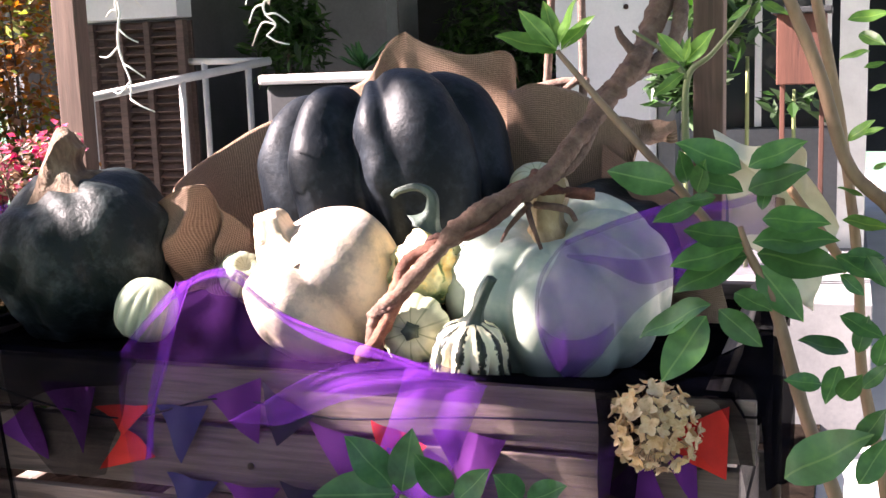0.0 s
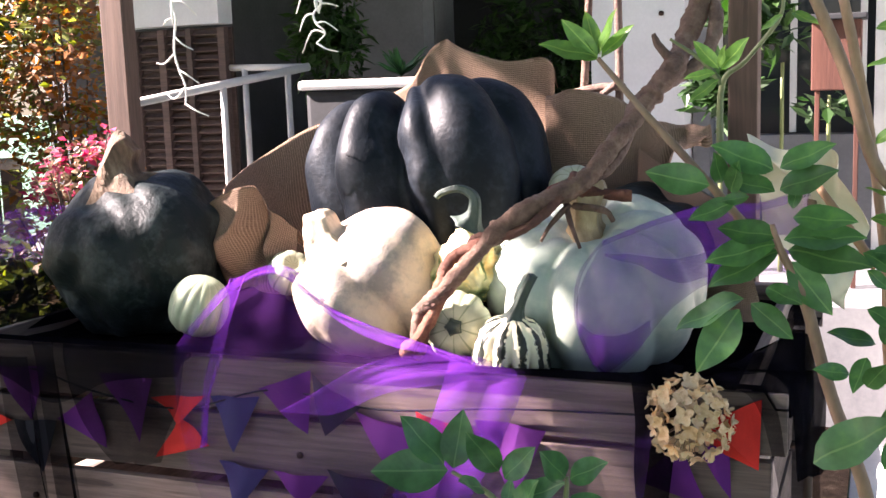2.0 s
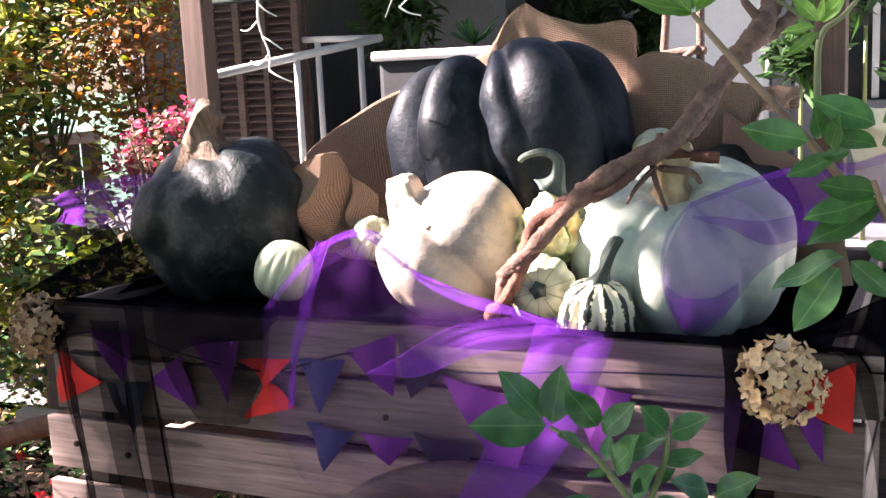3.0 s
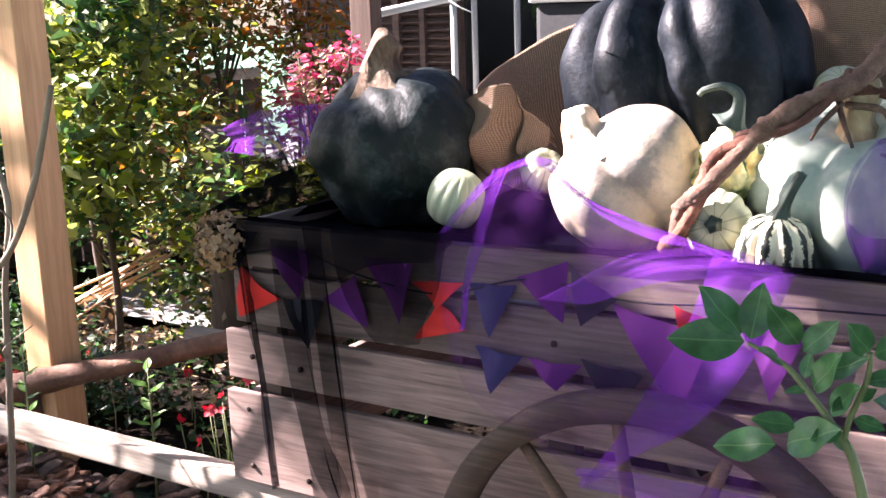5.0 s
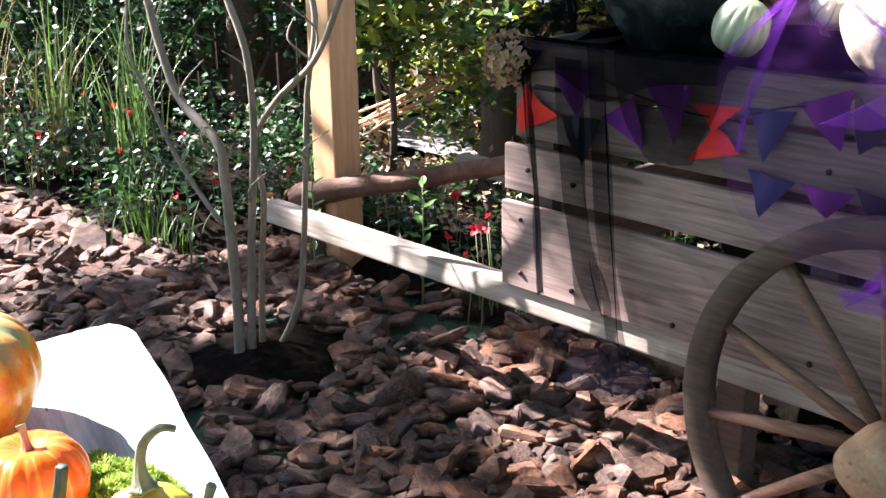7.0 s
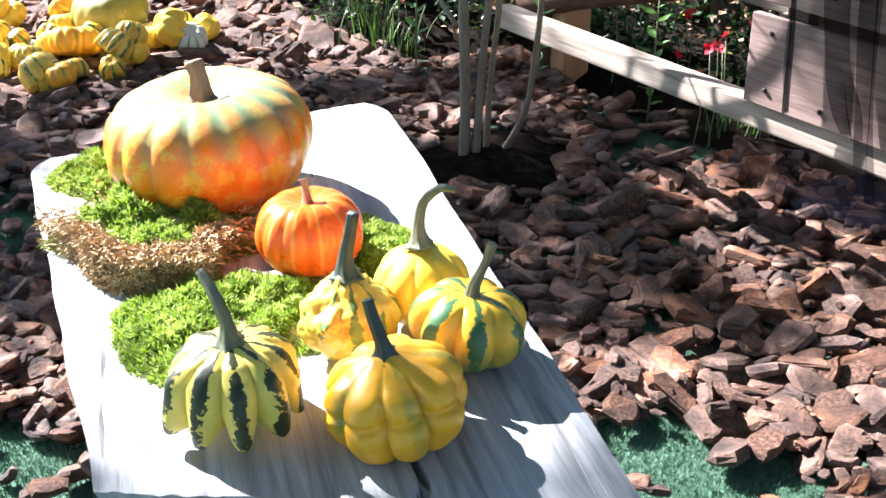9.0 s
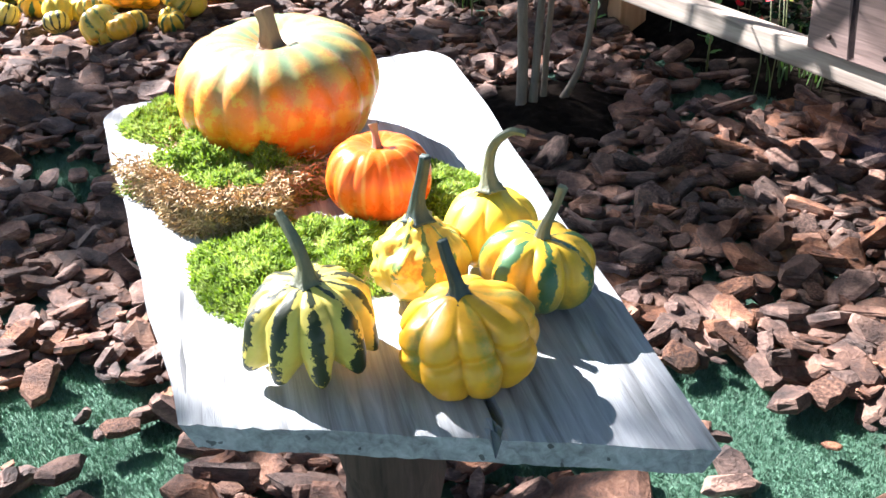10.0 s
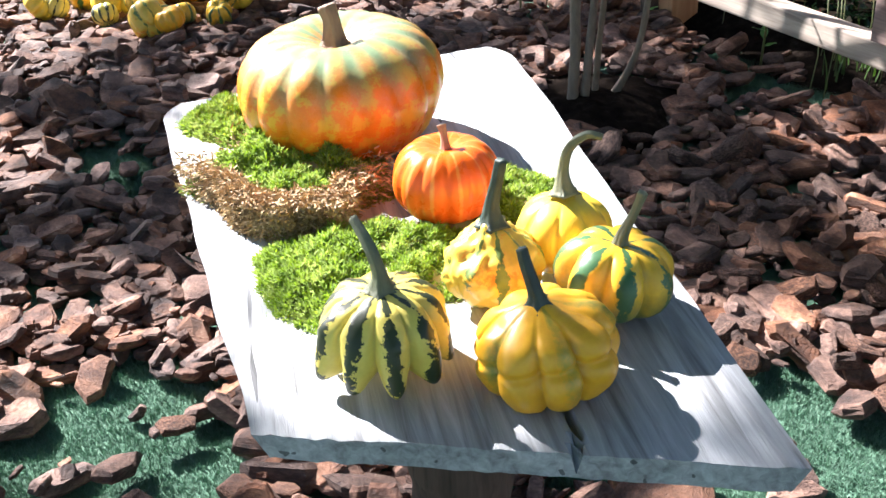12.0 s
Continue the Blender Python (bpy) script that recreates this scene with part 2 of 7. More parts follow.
M = dict(
    cart=wood("weathered_cart_wood", (0.065, 0.040, 0.034), (0.40, 0.28, 0.24), "X", 1.0),
    # same cart wood, its colour lowered for the shade under the tulle
    cart_shaded=wood("shaded_weathered_cart_wood", (0.034, 0.022, 0.019), (0.21, 0.148, 0.13), "X", 1.0),
    cart_y=wood("weathered_cart_wood_side", (0.10, 0.065, 0.055), (0.36, 0.27, 0.23), "Y", 1.0),
    rail=wood("grey_pole_wood", (0.16, 0.125, 0.10), (0.45, 0.38, 0.31), "X", 1.2),
    wheel=wood("dark_wheel_wood", (0.03, 0.019, 0.014), (0.12, 0.076, 0.054), "X", 2.0),
    spoke=wood("brown_spoke_wood", (0.10, 0.05, 0.03), (0.30, 0.17, 0.11), "X", 2.0),
    hub=wood("cut_log_wood", (0.42, 0.24, 0.12), (0.72, 0.48, 0.28), "Y", 1.5),
    pine=wood("fresh_pine_post", (0.50, 0.25, 0.11), (0.78, 0.47, 0.25), "Z", 0.8, 0.6, 0.2, 0.05, 0.1),
    log=wood("dark_log_wood", (0.03, 0.02, 0.014), (0.13, 0.085, 0.06), "Z", 1.5),
    brown=wood("brown_post_wood", (0.05, 0.027, 0.019), (0.145, 0.085, 0.06), "Z", 1.0),
    slab=wood("silver_slab_wood", (0.13, 0.13, 0.13), (0.60, 0.62, 0.64), "X", 1.1, 0.7, 0.9, 0.0, 0.75),
    bark=surface("pine_bark", [(0.30, (0.018, 0.009, 0.006)), (0.45, (0.095, 0.046, 0.030)), (0.59, (0.24, 0.125, 0.080)), (0.75, (0.48, 0.32, 0.23))], 14, (1, 1, 3.0), 0.8, 110, 0.9, 0.008, 0.5),
    bark_many=surface("pine_bark_bed", [(0.30, (0.018, 0.009, 0.006)), (0.45, (0.095, 0.046, 0.030)), (0.59, (0.24, 0.125, 0.080)), (0.75, (0.48, 0.32, 0.23))], 14, (1, 1, 3.0), 0.8, 110, 0.9, 0.008, 0.5, island=True),
    turf=surface("green_turf", [(0.3, (0.045, 0.13, 0.075)), (0.55, (0.11, 0.23, 0.15)), (0.8, (0.20, 0.33, 0.24))], 30, (1, 1, 1), 0.85, 400, 1.0, 0.01, 0.0),
    soil=surface("black_soil", [(0.35, (0.008, 0.006, 0.005)), (0.55, (0.018, 0.013, 0.010)), (0.75, (0.05, 0.038, 0.03))], 30, (1, 1, 1), 0.95, 180, 1.0, 0.012, 0.0, gloss=0.02),
    white_wall=surface("white_plaster", [(0.3, (0.62, 0.62, 0.62)), (0.7, (0.80, 0.80, 0.79))], 2, (1, 1, 1), 0.8, 60, 0.15, 0.003, 0.0),
    grey_wall=surface("grey_concrete", [(0.3, (0.13, 0.13, 0.135)), (0.7, (0.23, 0.23, 0.235))], 2, (1, 1, 1), 0.85, 40, 0.3, 0.004, 0.0),
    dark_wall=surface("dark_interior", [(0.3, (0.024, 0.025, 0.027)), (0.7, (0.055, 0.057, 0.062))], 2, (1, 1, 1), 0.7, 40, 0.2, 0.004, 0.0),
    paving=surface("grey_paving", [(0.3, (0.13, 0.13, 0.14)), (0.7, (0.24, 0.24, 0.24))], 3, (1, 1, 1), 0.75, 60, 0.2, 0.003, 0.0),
    white_metal=surface("white_painted_metal", [(0.3, (0.56, 0.55, 0.53)), (0.7, (0.70, 0.69, 0.66))], 9, (1, 1, 1), 0.4, 80, 0.1, 0.001, 0.0),
    louvre=wood("dark_louvre_wood", (0.035, 0.022, 0.018), (0.12, 0.075, 0.06), "X", 1.0),
)

# ---- setting ----
ground = tagged(mesh_object("ground", grid_sheet(bmesh.new(), lambda u, v: ((u - 0.5) * 120, (v - 0.5) * 120, -0.012), 8, 8), M["turf"]), "green turf under a loose cover of bark", "ground", kind="structure")

# ---- cart ----
CX0, CX1, CY0, CY1 = -1.66, -0.06, 1.70, 2.62
cart = thing("cart", pose(0, 0, 0), "weathered wooden hand cart with slatted sides and spoked wheels", "cart")
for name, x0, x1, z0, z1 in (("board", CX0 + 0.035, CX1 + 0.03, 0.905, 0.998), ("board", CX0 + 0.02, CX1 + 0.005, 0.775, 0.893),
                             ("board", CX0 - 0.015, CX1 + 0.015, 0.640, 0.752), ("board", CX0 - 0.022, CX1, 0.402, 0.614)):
    # upper front boards take the copy with shade in its colour
    part(name, boxed(x0, x1, CY0, CY0 + 0.022, z0, z1, 0.003, 0.003), M["cart_shaded" if z0 > 0.7 else "cart"], cart, smooth=False)
    part(name, boxed(x0, x1, CY1 - 0.022, CY1, z0, z1, 0.003, 0.003), M["cart"], cart, smooth=False)
for z0, z1 in ((0.905, 0.998), (0.775, 0.893), (0.640, 0.752), (0.402, 0.614)):
    part("end_board", boxed(CX0 + 0.03, CX0 + 0.052, CY0 + 0.025, CY1 - 0.025, z0, z1, 0.003, 0.002), M["cart_y"], cart, smooth=False)
    part("end_board", boxed(CX1 - 0.052, CX1 - 0.03, CY0 + 0.025, CY1 - 0.025, z0, z1, 0.003, 0.002), M["cart_y"], cart, smooth=False)
for x in (CX0 + 0.085, -0.86, CX1 - 0.1):
    part("upright", boxed(x - 0.03, x + 0.03, CY0 + 0.0235, CY0 + 0.06, 0.40, 0.985, 0.003), M["wheel"], cart, smooth=False)
part("bed", boxed(CX0 + 0.055, CX1 - 0.055, CY0 + 0.063, CY1 - 0.03, 0.925, 0.945, 0.002), M["cart"], cart, smooth=False)
for y in (CY0 + 0.012, CY1 - 0.07):
    part("shaft", boxed(-2.70, CX1 + 0.1, y, y + 0.058, 0.335, 0.398, 0.006, 0.003), M["rail"], cart, "long grey wooden shaft", smooth=False)
part("prop", boxed(-1.12, -1.05, CY0 + 0.1, CY0 + 0.17, -0.01, 0.334, 0.004), M["wheel"], cart, smooth=False)


def wheel(y, sign):
    hx, hz, rad = -0.64, 0.372, 0.43
    w = part("wheel", rim_mesh(hx, y, hz, rad, 0.052, 0.045), M["wheel"], cart, "dark wooden wheel")
    for k in range(12):
        a = math.radians(8 + 30 * k)
        c, s = math.cos(a), math.sin(a)
        part("spoke", tube(bmesh.new(), [(hx + c * 0.05, y, hz + s * 0.05), (hx + c * 0.2, y, hz + s * 0.2), (hx + c * (rad - 0.04), y, hz + s * (rad - 0.04))], [0.014, 0.0145, 0.011], 8), M["spoke"], w)
    part("hub", tube(bmesh.new(), [(hx, y + 0.06, hz), (hx, y - 0.10, hz), (hx, y - 0.108, hz)], [0.062, 0.06, 0.054], 20, 0.02), M["hub"], w, "cut log end as hub")


def rim_mesh(hx, y, hz, rad, thick, wide):
    bm = bmesh.new()
    prof = [(rad, -wide / 2 + 0.006), (rad, wide / 2 - 0.006), (rad - 0.006, wide / 2), (rad - thick, wide / 2), (rad - thick, -wide / 2), (rad - 0.006, -wide / 2)]
    n = 64
    rings = [[bm.verts.new((hx + r * math.cos(2 * math.pi * k / n), y + d, hz + r * math.sin(2 * math.pi * k / n))) for r, d in prof] for k in range(n)]
    for k in range(n):
        q, r = rings[k], rings[(k + 1) % n]
        for i in range(len(prof)):
            bm.faces.new((q[i], q[(i + 1) % len(prof)], r[(i + 1) % len(prof)], r[i]))
    bmesh.ops.recalc_face_normals(bm, faces=bm.faces)
    return bm


wheel(1.60, -1)
wheel(CY1 + 0.10, 1)
part("axle", tube(bmesh.new(), [(-0.64, 1.58, 0.372), (-0.64, CY1 + 0.12, 0.372)], 0.025, 12), M["wheel"], cart)


# ---- squashes ----
def aim(x, y, z, axis):
    """A pose whose upward axis points along axis and whose first axis stays near the world's."""
    up = Vector(axis).normalized()
    a = (Vector((1, 0, 0)) - up * up.x).normalized()
    return Matrix.Translation((x, y, z)) @ Matrix((a, up.cross(a), up)).transposed().to_4x4()


def squash(name, label, m, rx, rz, skin, ribs=10, depth=0.12, ry=None, dimple=0.25, top_pinch=0.0, stem=None, stem_skin=None, nu=96, nv=40, lumps=0.0, lump_scale=14, teeth=0.0, sharp=1.0, group="", bottom_flat=0.0, lobe_var=0.0, category="pumpkin", neck=0.0, neck_h=0.0, prof=None, grooves=(), swell=(), groove_drop=0.6):
    """A ribbed fruit with its origin at its middle. stem: rows of x, y, z, radius from the crown; teeth: points that hang from the lower rim.
    prof: rows of radius, height from base to crown in place of rx and rz; grooves: angle, depth and width in degrees; swell: lobes that bulge more."""
    ry = ry or rx
    t = thing(name, m, label, category, group)
    bm = bmesh.new()
    rr = random.Random(len(label) * 7 + int(rx * 1000))
    ph = [rr.uniform(1 - lobe_var, 1 + lobe_var) for _ in range(max(ribs, 1))]
    rows = []
    if prof:
        outline = smooth_path(prof, 6)
        nv = len(outline) - 1
    for j in range(nv + 1):
        f = -math.pi / 2 + math.pi * j / nv
        cz, sz = math.cos(f), math.sin(f)
        rad = max(cz, 0.0) ** 0.75
        z = rz * sz
        if sz > 0:
            z -= rz * dimple * math.exp(-(rad / 0.38) ** 2)
        else:
            z += rz * (0.25 + bottom_flat) * math.exp(-(rad / 0.55) ** 2)
        if neck and sz > 0:
            k = sz ** 2.2
            rad = rad * (1 - k) + k * neck * max(cz, 0) ** 0.4
            z = rz * sz + neck_h * sz ** 3
        if prof:
            rad, z = max(0.0, float(outline[j][0])) / rx, float(outline[j][1])
        row = []
        for i in range(nu):
            a = 2 * math.pi * i / nu
            g, drop = 1.0, 0.0
            for ga, gd, gw in grooves:
                d = abs((math.degrees(a) - ga + 180 + 5 * noise.noise(Vector((z * 9, ga, 0)))) % 360 - 180) / gw
                k = math.exp(-d ** 1.4)
                g -= gd * k
                drop += gd * k
            for ga, gd, gw in swell:
                g += gd * math.exp(-(((math.degrees(a) - ga + 180) % 360 - 180) / gw) ** 2)
            if ribs:
                u = (i / nu * ribs) % 1.0
                lobe = abs(math.sin(math.pi * u)) ** (0.55 * sharp)
                amp = depth * min(1, rad * 1.4)
                g *= (1 - amp + amp * lobe) * ph[int(i / nu * ribs) % ribs] ** (min(1, rad * 1.3))
            p = Vector((rx * rad * g * math.cos(a), ry * rad * g * math.sin(a), z - (drop * groove_drop * rx * min(1, rad * 1.6) * max(0.0, z / rz) if drop else 0.0)))
            if teeth and sz < 0.1:
                u = (i / nu * ribs) % 1.0
                spike = max(0.0, math.sin(math.pi * u)) ** 1.6 * math.exp(-((f + 0.55) / 0.38) ** 2) * (0.75 + 0.5 * ph[int(i / nu * ribs) % ribs] * rr.uniform(0.95, 1.05))
                p += Vector((math.cos(a) * 0.45, math.sin(a) * 0.45, -0.9)) * teeth * spike
            if lumps:
                p += p.normalized() * lumps * (noise.noise(p * lump_scale + Vector((rx * 50, 3, 1))) + 0.5 * noise.noise(p * lump_scale * 2.3))
            row.append(bm.verts.new(p))
        rows.append(row)
    for q, r in zip(rows, rows[1:]):
        for i in range(nu):
            bm.faces.new((q[i], q[(i + 1) % nu], r[(i + 1) % nu], r[i]))
    bmesh.ops.remove_doubles(bm, verts=list(bm.verts), dist=1e-5)
    part("rind", bm, skin, t)
    if stem:
        sb = bmesh.new()
        q = smooth_path(stem, 6)
        pts = [Vector(p[:3]) for p in q]
        rings = []
        for i, p in enumerate(pts):
            d = (pts[min(i + 1, len(pts) - 1)] - pts[max(i - 1, 0)]).normalized()
            a = d.cross(Vector((0.02, 1, 0.1))).normalized()
            b = d.cross(a)
            rings.append([sb.verts.new(p + (a * math.cos(2 * math.pi * k / 15) + b * math.sin(2 * math.pi * k / 15)) * float(q[i][3]) * (1.0 if k % 3 else 1.35) * (1 + (0.9 * math.exp(-i / 2.5) if rx < 0.1 else 0))) for k in range(15)])
        for q0, r0 in zip(rings, rings[1:]):
            for k in range(15):
                sb.faces.new((q0[k], q0[(k + 1) % 15], r0[(k + 1) % 15], r0[k]))
        sb.faces.new(rings[-1])
        sb.faces.new(rings[0][::-1])
        bmesh.ops.recalc_face_normals(sb, faces=sb.faces)
        part("stem", sb, stem_skin or STEM_BROWN, t)
    return t


STEM_BROWN = surface("corky_stem", [(0.3, (0.14, 0.085, 0.055)), (0.55, (0.34, 0.22, 0.15)), (0.8, (0.55, 0.42, 0.32))], 25, (1, 1, 0.35), 0.8, 120, 0.6, 0.004, 0.1)
STEM_CORK = surface("pale_corky_stem", [(0.3, (0.07, 0.04, 0.026)), (0.5, (0.20, 0.125, 0.08)), (0.75, (0.42, 0.31, 0.22))], 45, (1, 1, 0.3), 0.85, 120, 1.0, 0.012, 0.1)
STEM_PALE = surface("pale_stem", [(0.3, (0.42, 0.32, 0.22)), (0.6, (0.68, 0.55, 0.42)), (0.8, (0.80, 0.70, 0.58))], 25, (1, 1, 0.4), 0.65, 100, 0.5, 0.003, 0.1)
STEM_GREEN = surface("green_grey_stem", [(0.3, (0.06, 0.075, 0.05)), (0.55, (0.19, 0.20, 0.12)), (0.8, (0.36, 0.30, 0.17))], 30, (1, 1, 0.3), 0.6, 140, 1.0, 0.002, 0.1)
STEM_DARK = surface("dark_green_stem", [(0.3, (0.015, 0.025, 0.02)), (0.6, (0.06, 0.085, 0.07)), (0.8, (0.14, 0.16, 0.13))], 30, (1, 1, 0.3), 0.55, 140, 1.0, 0.002, 0.1)

DARK = squash_skin("dark_green_rind", (0.0065, 0.011, 0.0115), blotch=(0.055, 0.072, 0.075), blotch_at=0.50, blotch_soft=0.30, blotch_scale=13, rough=0.50, bump=1.0, gloss=0.22)
DARK_BLUE = squash_skin("blue_black_rind", (0.0045, 0.0072, 0.0115), blotch=(0.040, 0.050, 0.066), blotch_at=0.50, blotch_soft=0.34, blotch_scale=10, rough=0.50, bump=0.7, gloss=0.2)
CREAM = squash_skin("cream_pink_rind", (0.58, 0.46, 0.36), blotch=(0.31, 0.27, 0.24), blotch_at=0.45, blotch_soft=0.14, blotch_scale=13, rough=0.5, bump=0.6)
PALE = squash_skin("pale_mint_rind", (0.40, 0.47, 0.40), blotch=(0.58, 0.58, 0.48), blotch_at=0.46, blotch_soft=0.2, blotch_scale=7, rough=0.45, bump=0.22)
STEM_BRONZE = surface("bronze_stem", [(0.3, (0.26, 0.16, 0.08)), (0.55, (0.50, 0.36, 0.21)), (0.8, (0.74, 0.60, 0.42))], 30, (1, 1, 0.5), 0.32, 90, 0.7, 0.004, 0.1)
WARTY = squash_skin("warty_yellow_rind", (0.82, 0.72, 0.38), blotch=(0.88, 0.55, 0.16), blotch_at=0.50, blotch_soft=0.12, blotch_scale=16, stripe=(0.10, 0.16, 0.05), ribs=8, width=0.07, ragged=0.5, rough=0.45, bump=0.4, under=(0.05, 0.09, 0.035))
SAGE_PLAIN = squash_skin("pale_sage_rind", (0.33, 0.38, 0.26), stripe=(0.46, 0.48, 0.35), ribs=14, width=0.18, rough=0.5, ragged=0.2, soft=0.3, bump=0.15)
SAGE = squash_skin("sage_striped_rind", (0.45, 0.46, 0.32), stripe=(0.20, 0.23, 0.14), ribs=10, width=0.09, phase=math.pi, rough=0.5, ragged=0.12)
ZEBRA = squash_skin("cream_black_striped_rind", (0.86, 0.78, 0.55), stripe=(0.012, 0.016, 0.010), ribs=10, width=0.27, phase=math.pi, rough=0.4, ragged=1.0, soft=0.04, blotch_scale=34)

BED = 0.945
squash("pumpkin", "large dark green pumpkin with thick corky stem", aim(-1.405, 2.02, 1.125, (-0.06, -0.26, 0.95)), 0.200, 0.185, DARK, 0,
       prof=[(0, -0.14), (0.09, -0.155), (0.15, -0.125), (0.19, -0.05), (0.200, 0.03), (0.183, 0.10), (0.135, 0.150), (0.08, 0.172), (0.04, 0.18), (0, 0.18)],
       grooves=((-150, 0.06, 18), (-98, 0.05, 16), (-48, 0.06, 17), (5, 0.06, 18), (60, 0.06, 18), (120, 0.06, 18), (170, 0.05, 16)), lumps=0.019, lump_scale=9, nu=120,
       stem=[(0, 0, 0.155, 0.072), (0, 0, 0.182, 0.046), (0.003, 0.004, 0.200, 0.034), (0.010, 0.010, 0.220, 0.028), (0.022, 0.018, 0.240, 0.027), (0.032, 0.022, 0.250, 0.025), (0.036, 0.024, 0.252, 0.010)], stem_skin=STEM_CORK)
squash("pumpkin", "huge blue-black pumpkin bedded in burlap", aim(-0.815, 2.27, 1.215, (-0.20, 0.10, 0.96)), 0.272, 0.25, DARK_BLUE, 0,
       prof=[(0, -0.22), (0.15, -0.25), (0.225, -0.19), (0.262, -0.06), (0.272, 0.05), (0.258, 0.14), (0.215, 0.215), (0.15, 0.248), (0.08, 0.225), (0.03, 0.18), (0, 0.17)],
       grooves=((-168, 0.16, 9), (-124, 0.24, 8), (-83, 0.26, 8), (-64, 0.09, 7), (-18, 0.16, 10), (25, 0.2, 9), (70, 0.2, 9), (112, 0.2, 9), (152, 0.2, 9)),
       swell=((-103, 0.05, 16), (-45, 0.05, 22)), groove_drop=0.85, lumps=0.012, lump_scale=6, nu=150,
       stem=[(0, 0, 0.15, 0.04), (0, 0, 0.18, 0.028), (0.01, 0.01, 0.205, 0.026)], stem_skin=STEM_BROWN)
squash("pumpkin", "cream pink pumpkin with stubby pale stem", aim(-0.828, 1.93, 1.098, (-0.50, -0.40, 0.76)), 0.142, 0.118, CREAM, 0,
       prof=[(0, -0.115), (0.08, -0.122), (0.125, -0.08), (0.142, -0.01), (0.136, 0.05), (0.105, 0.092), (0.06, 0.108), (0.025, 0.112), (0, 0.112)],
       grooves=((-50, 0.25, 13), (-112, 0.06, 14), (-165, 0.12, 14), (148, 0.10, 14)), swell=((20, 0.13, 48), (-85, 0.05, 25)), lumps=0.006, lump_scale=11, nu=120,
       stem=[(0, 0, 0.080, 0.075), (0, 0, 0.108, 0.046), (0.002, 0.004, 0.128, 0.034), (0.008, 0.012, 0.146, 0.028), (0.012, 0.018, 0.158, 0.025), (0.015, 0.021, 0.165, 0.019), (0.016, 0.022, 0.168, 0.008)], stem_skin=STEM_PALE)
pale = squash("pumpkin", "broad pale mint pumpkin under purple tulle", aim(-0.402, 2.03, 1.090, (-0.04, -0.40, 0.91)), 0.208, 0.14, PALE, 0,
              prof=[(0, -0.115), (0.10, -0.128), (0.172, -0.10), (0.204, -0.025), (0.204, 0.045), (0.176, 0.10), (0.125, 0.135), (0.07, 0.138), (0.035, 0.118), (0, 0.11)],
              grooves=((-105, 0.13, 8), (-140, 0.12, 8), (-73, 0.05, 7), (-44, 0.12, 8), (-10, 0.11, 8), (32, 0.12, 8), (72, 0.12, 8), (112, 0.12, 8), (152, 0.13, 8), (-176, 0.11, 8)), lumps=0.006, lump_scale=9, nu=150,
              stem=[(0, 0, 0.100, 0.040), (0, 0.004, 0.130, 0.025), (0.002, 0.012, 0.155, 0.024), (0.006, 0.03, 0.178, 0.029), (0.009, 0.045, 0.196, 0.024), (0.009, 0.05, 0.202, 0.012)], stem_skin=STEM_BRONZE)
squash("gourd", "warty yellow gourd with green base and curled stem", pose(-0.622, 1.95, 1.125, 0, 0, 0), 0.072, 0.062, WARTY, 8, 0.05, lumps=0.016, lump_scale=38, neck=0.35, neck_h=0.022, category="gourd",
       stem=[(0, 0, 0.085, 0.016), (0.012, 0, 0.11, 0.010), (0.012, 0, 0.14, 0.008), (-0.015, 0, 0.155, 0.006), (-0.05, 0, 0.148, 0.005), (-0.062, 0, 0.138, 0.004)], stem_skin=STEM_DARK)
squash("gourd", "small oval sage green ribbed gourd", pose(-1.168, 1.87, 1.050, 5, 22, 10), 0.060, 0.062, SAGE_PLAIN, 14, 0.11, dimple=0.0, sharp=0.8, lobe_var=0.03, category="gourd")
squash("gourd", "small flat sage green gourd turned to the front", pose(-0.612, 1.85, 1.045, 82, 0, 12), 0.063, 0.046, SAGE, 10, 0.10, category="gourd",
       stem=[(0, 0, 0.025, 0.013), (0, 0, 0.046, 0.010), (0, 0, 0.052, 0.011)], stem_skin=STEM_DARK)
squash("gourd", "pale green and yellow gourd half hidden in burlap", pose(-1.06, 2.05, 1.09, 30, 40, 0), 0.05, 0.04, SAGE, 9, 0.08, category="gourd")
squash("gourd", "small pale green gourd behind the vine", pose(-0.49, 2.22, 1.25, 30, 10, 0), 0.055, 0.045, SAGE, 9, 0.08, category="gourd")
squash("pumpkin", "dark green pumpkin half hidden behind the pale one", pose(-0.34, 2.34, 1.13, 10, 10, 0), 0.16, 0.12, DARK, 9, 0.08)
squash("gourd", "cream and black striped winged gourd", pose(-0.493, 1.80, 1.035, 10, 8, 0), 0.062, 0.040, ZEBRA, 10, 0.20, dimple=-0.15, teeth=0.028, lobe_var=0.05, lumps=0.002, lump_scale=60, category="gourd",
       stem=[(0, 0, 0.03, 0.014), (0.008, 0, 0.062, 0.008), (0.018, 0, 0.095, 0.007), (0.03, 0, 0.125, 0.007)], stem_skin=STEM_DARK)

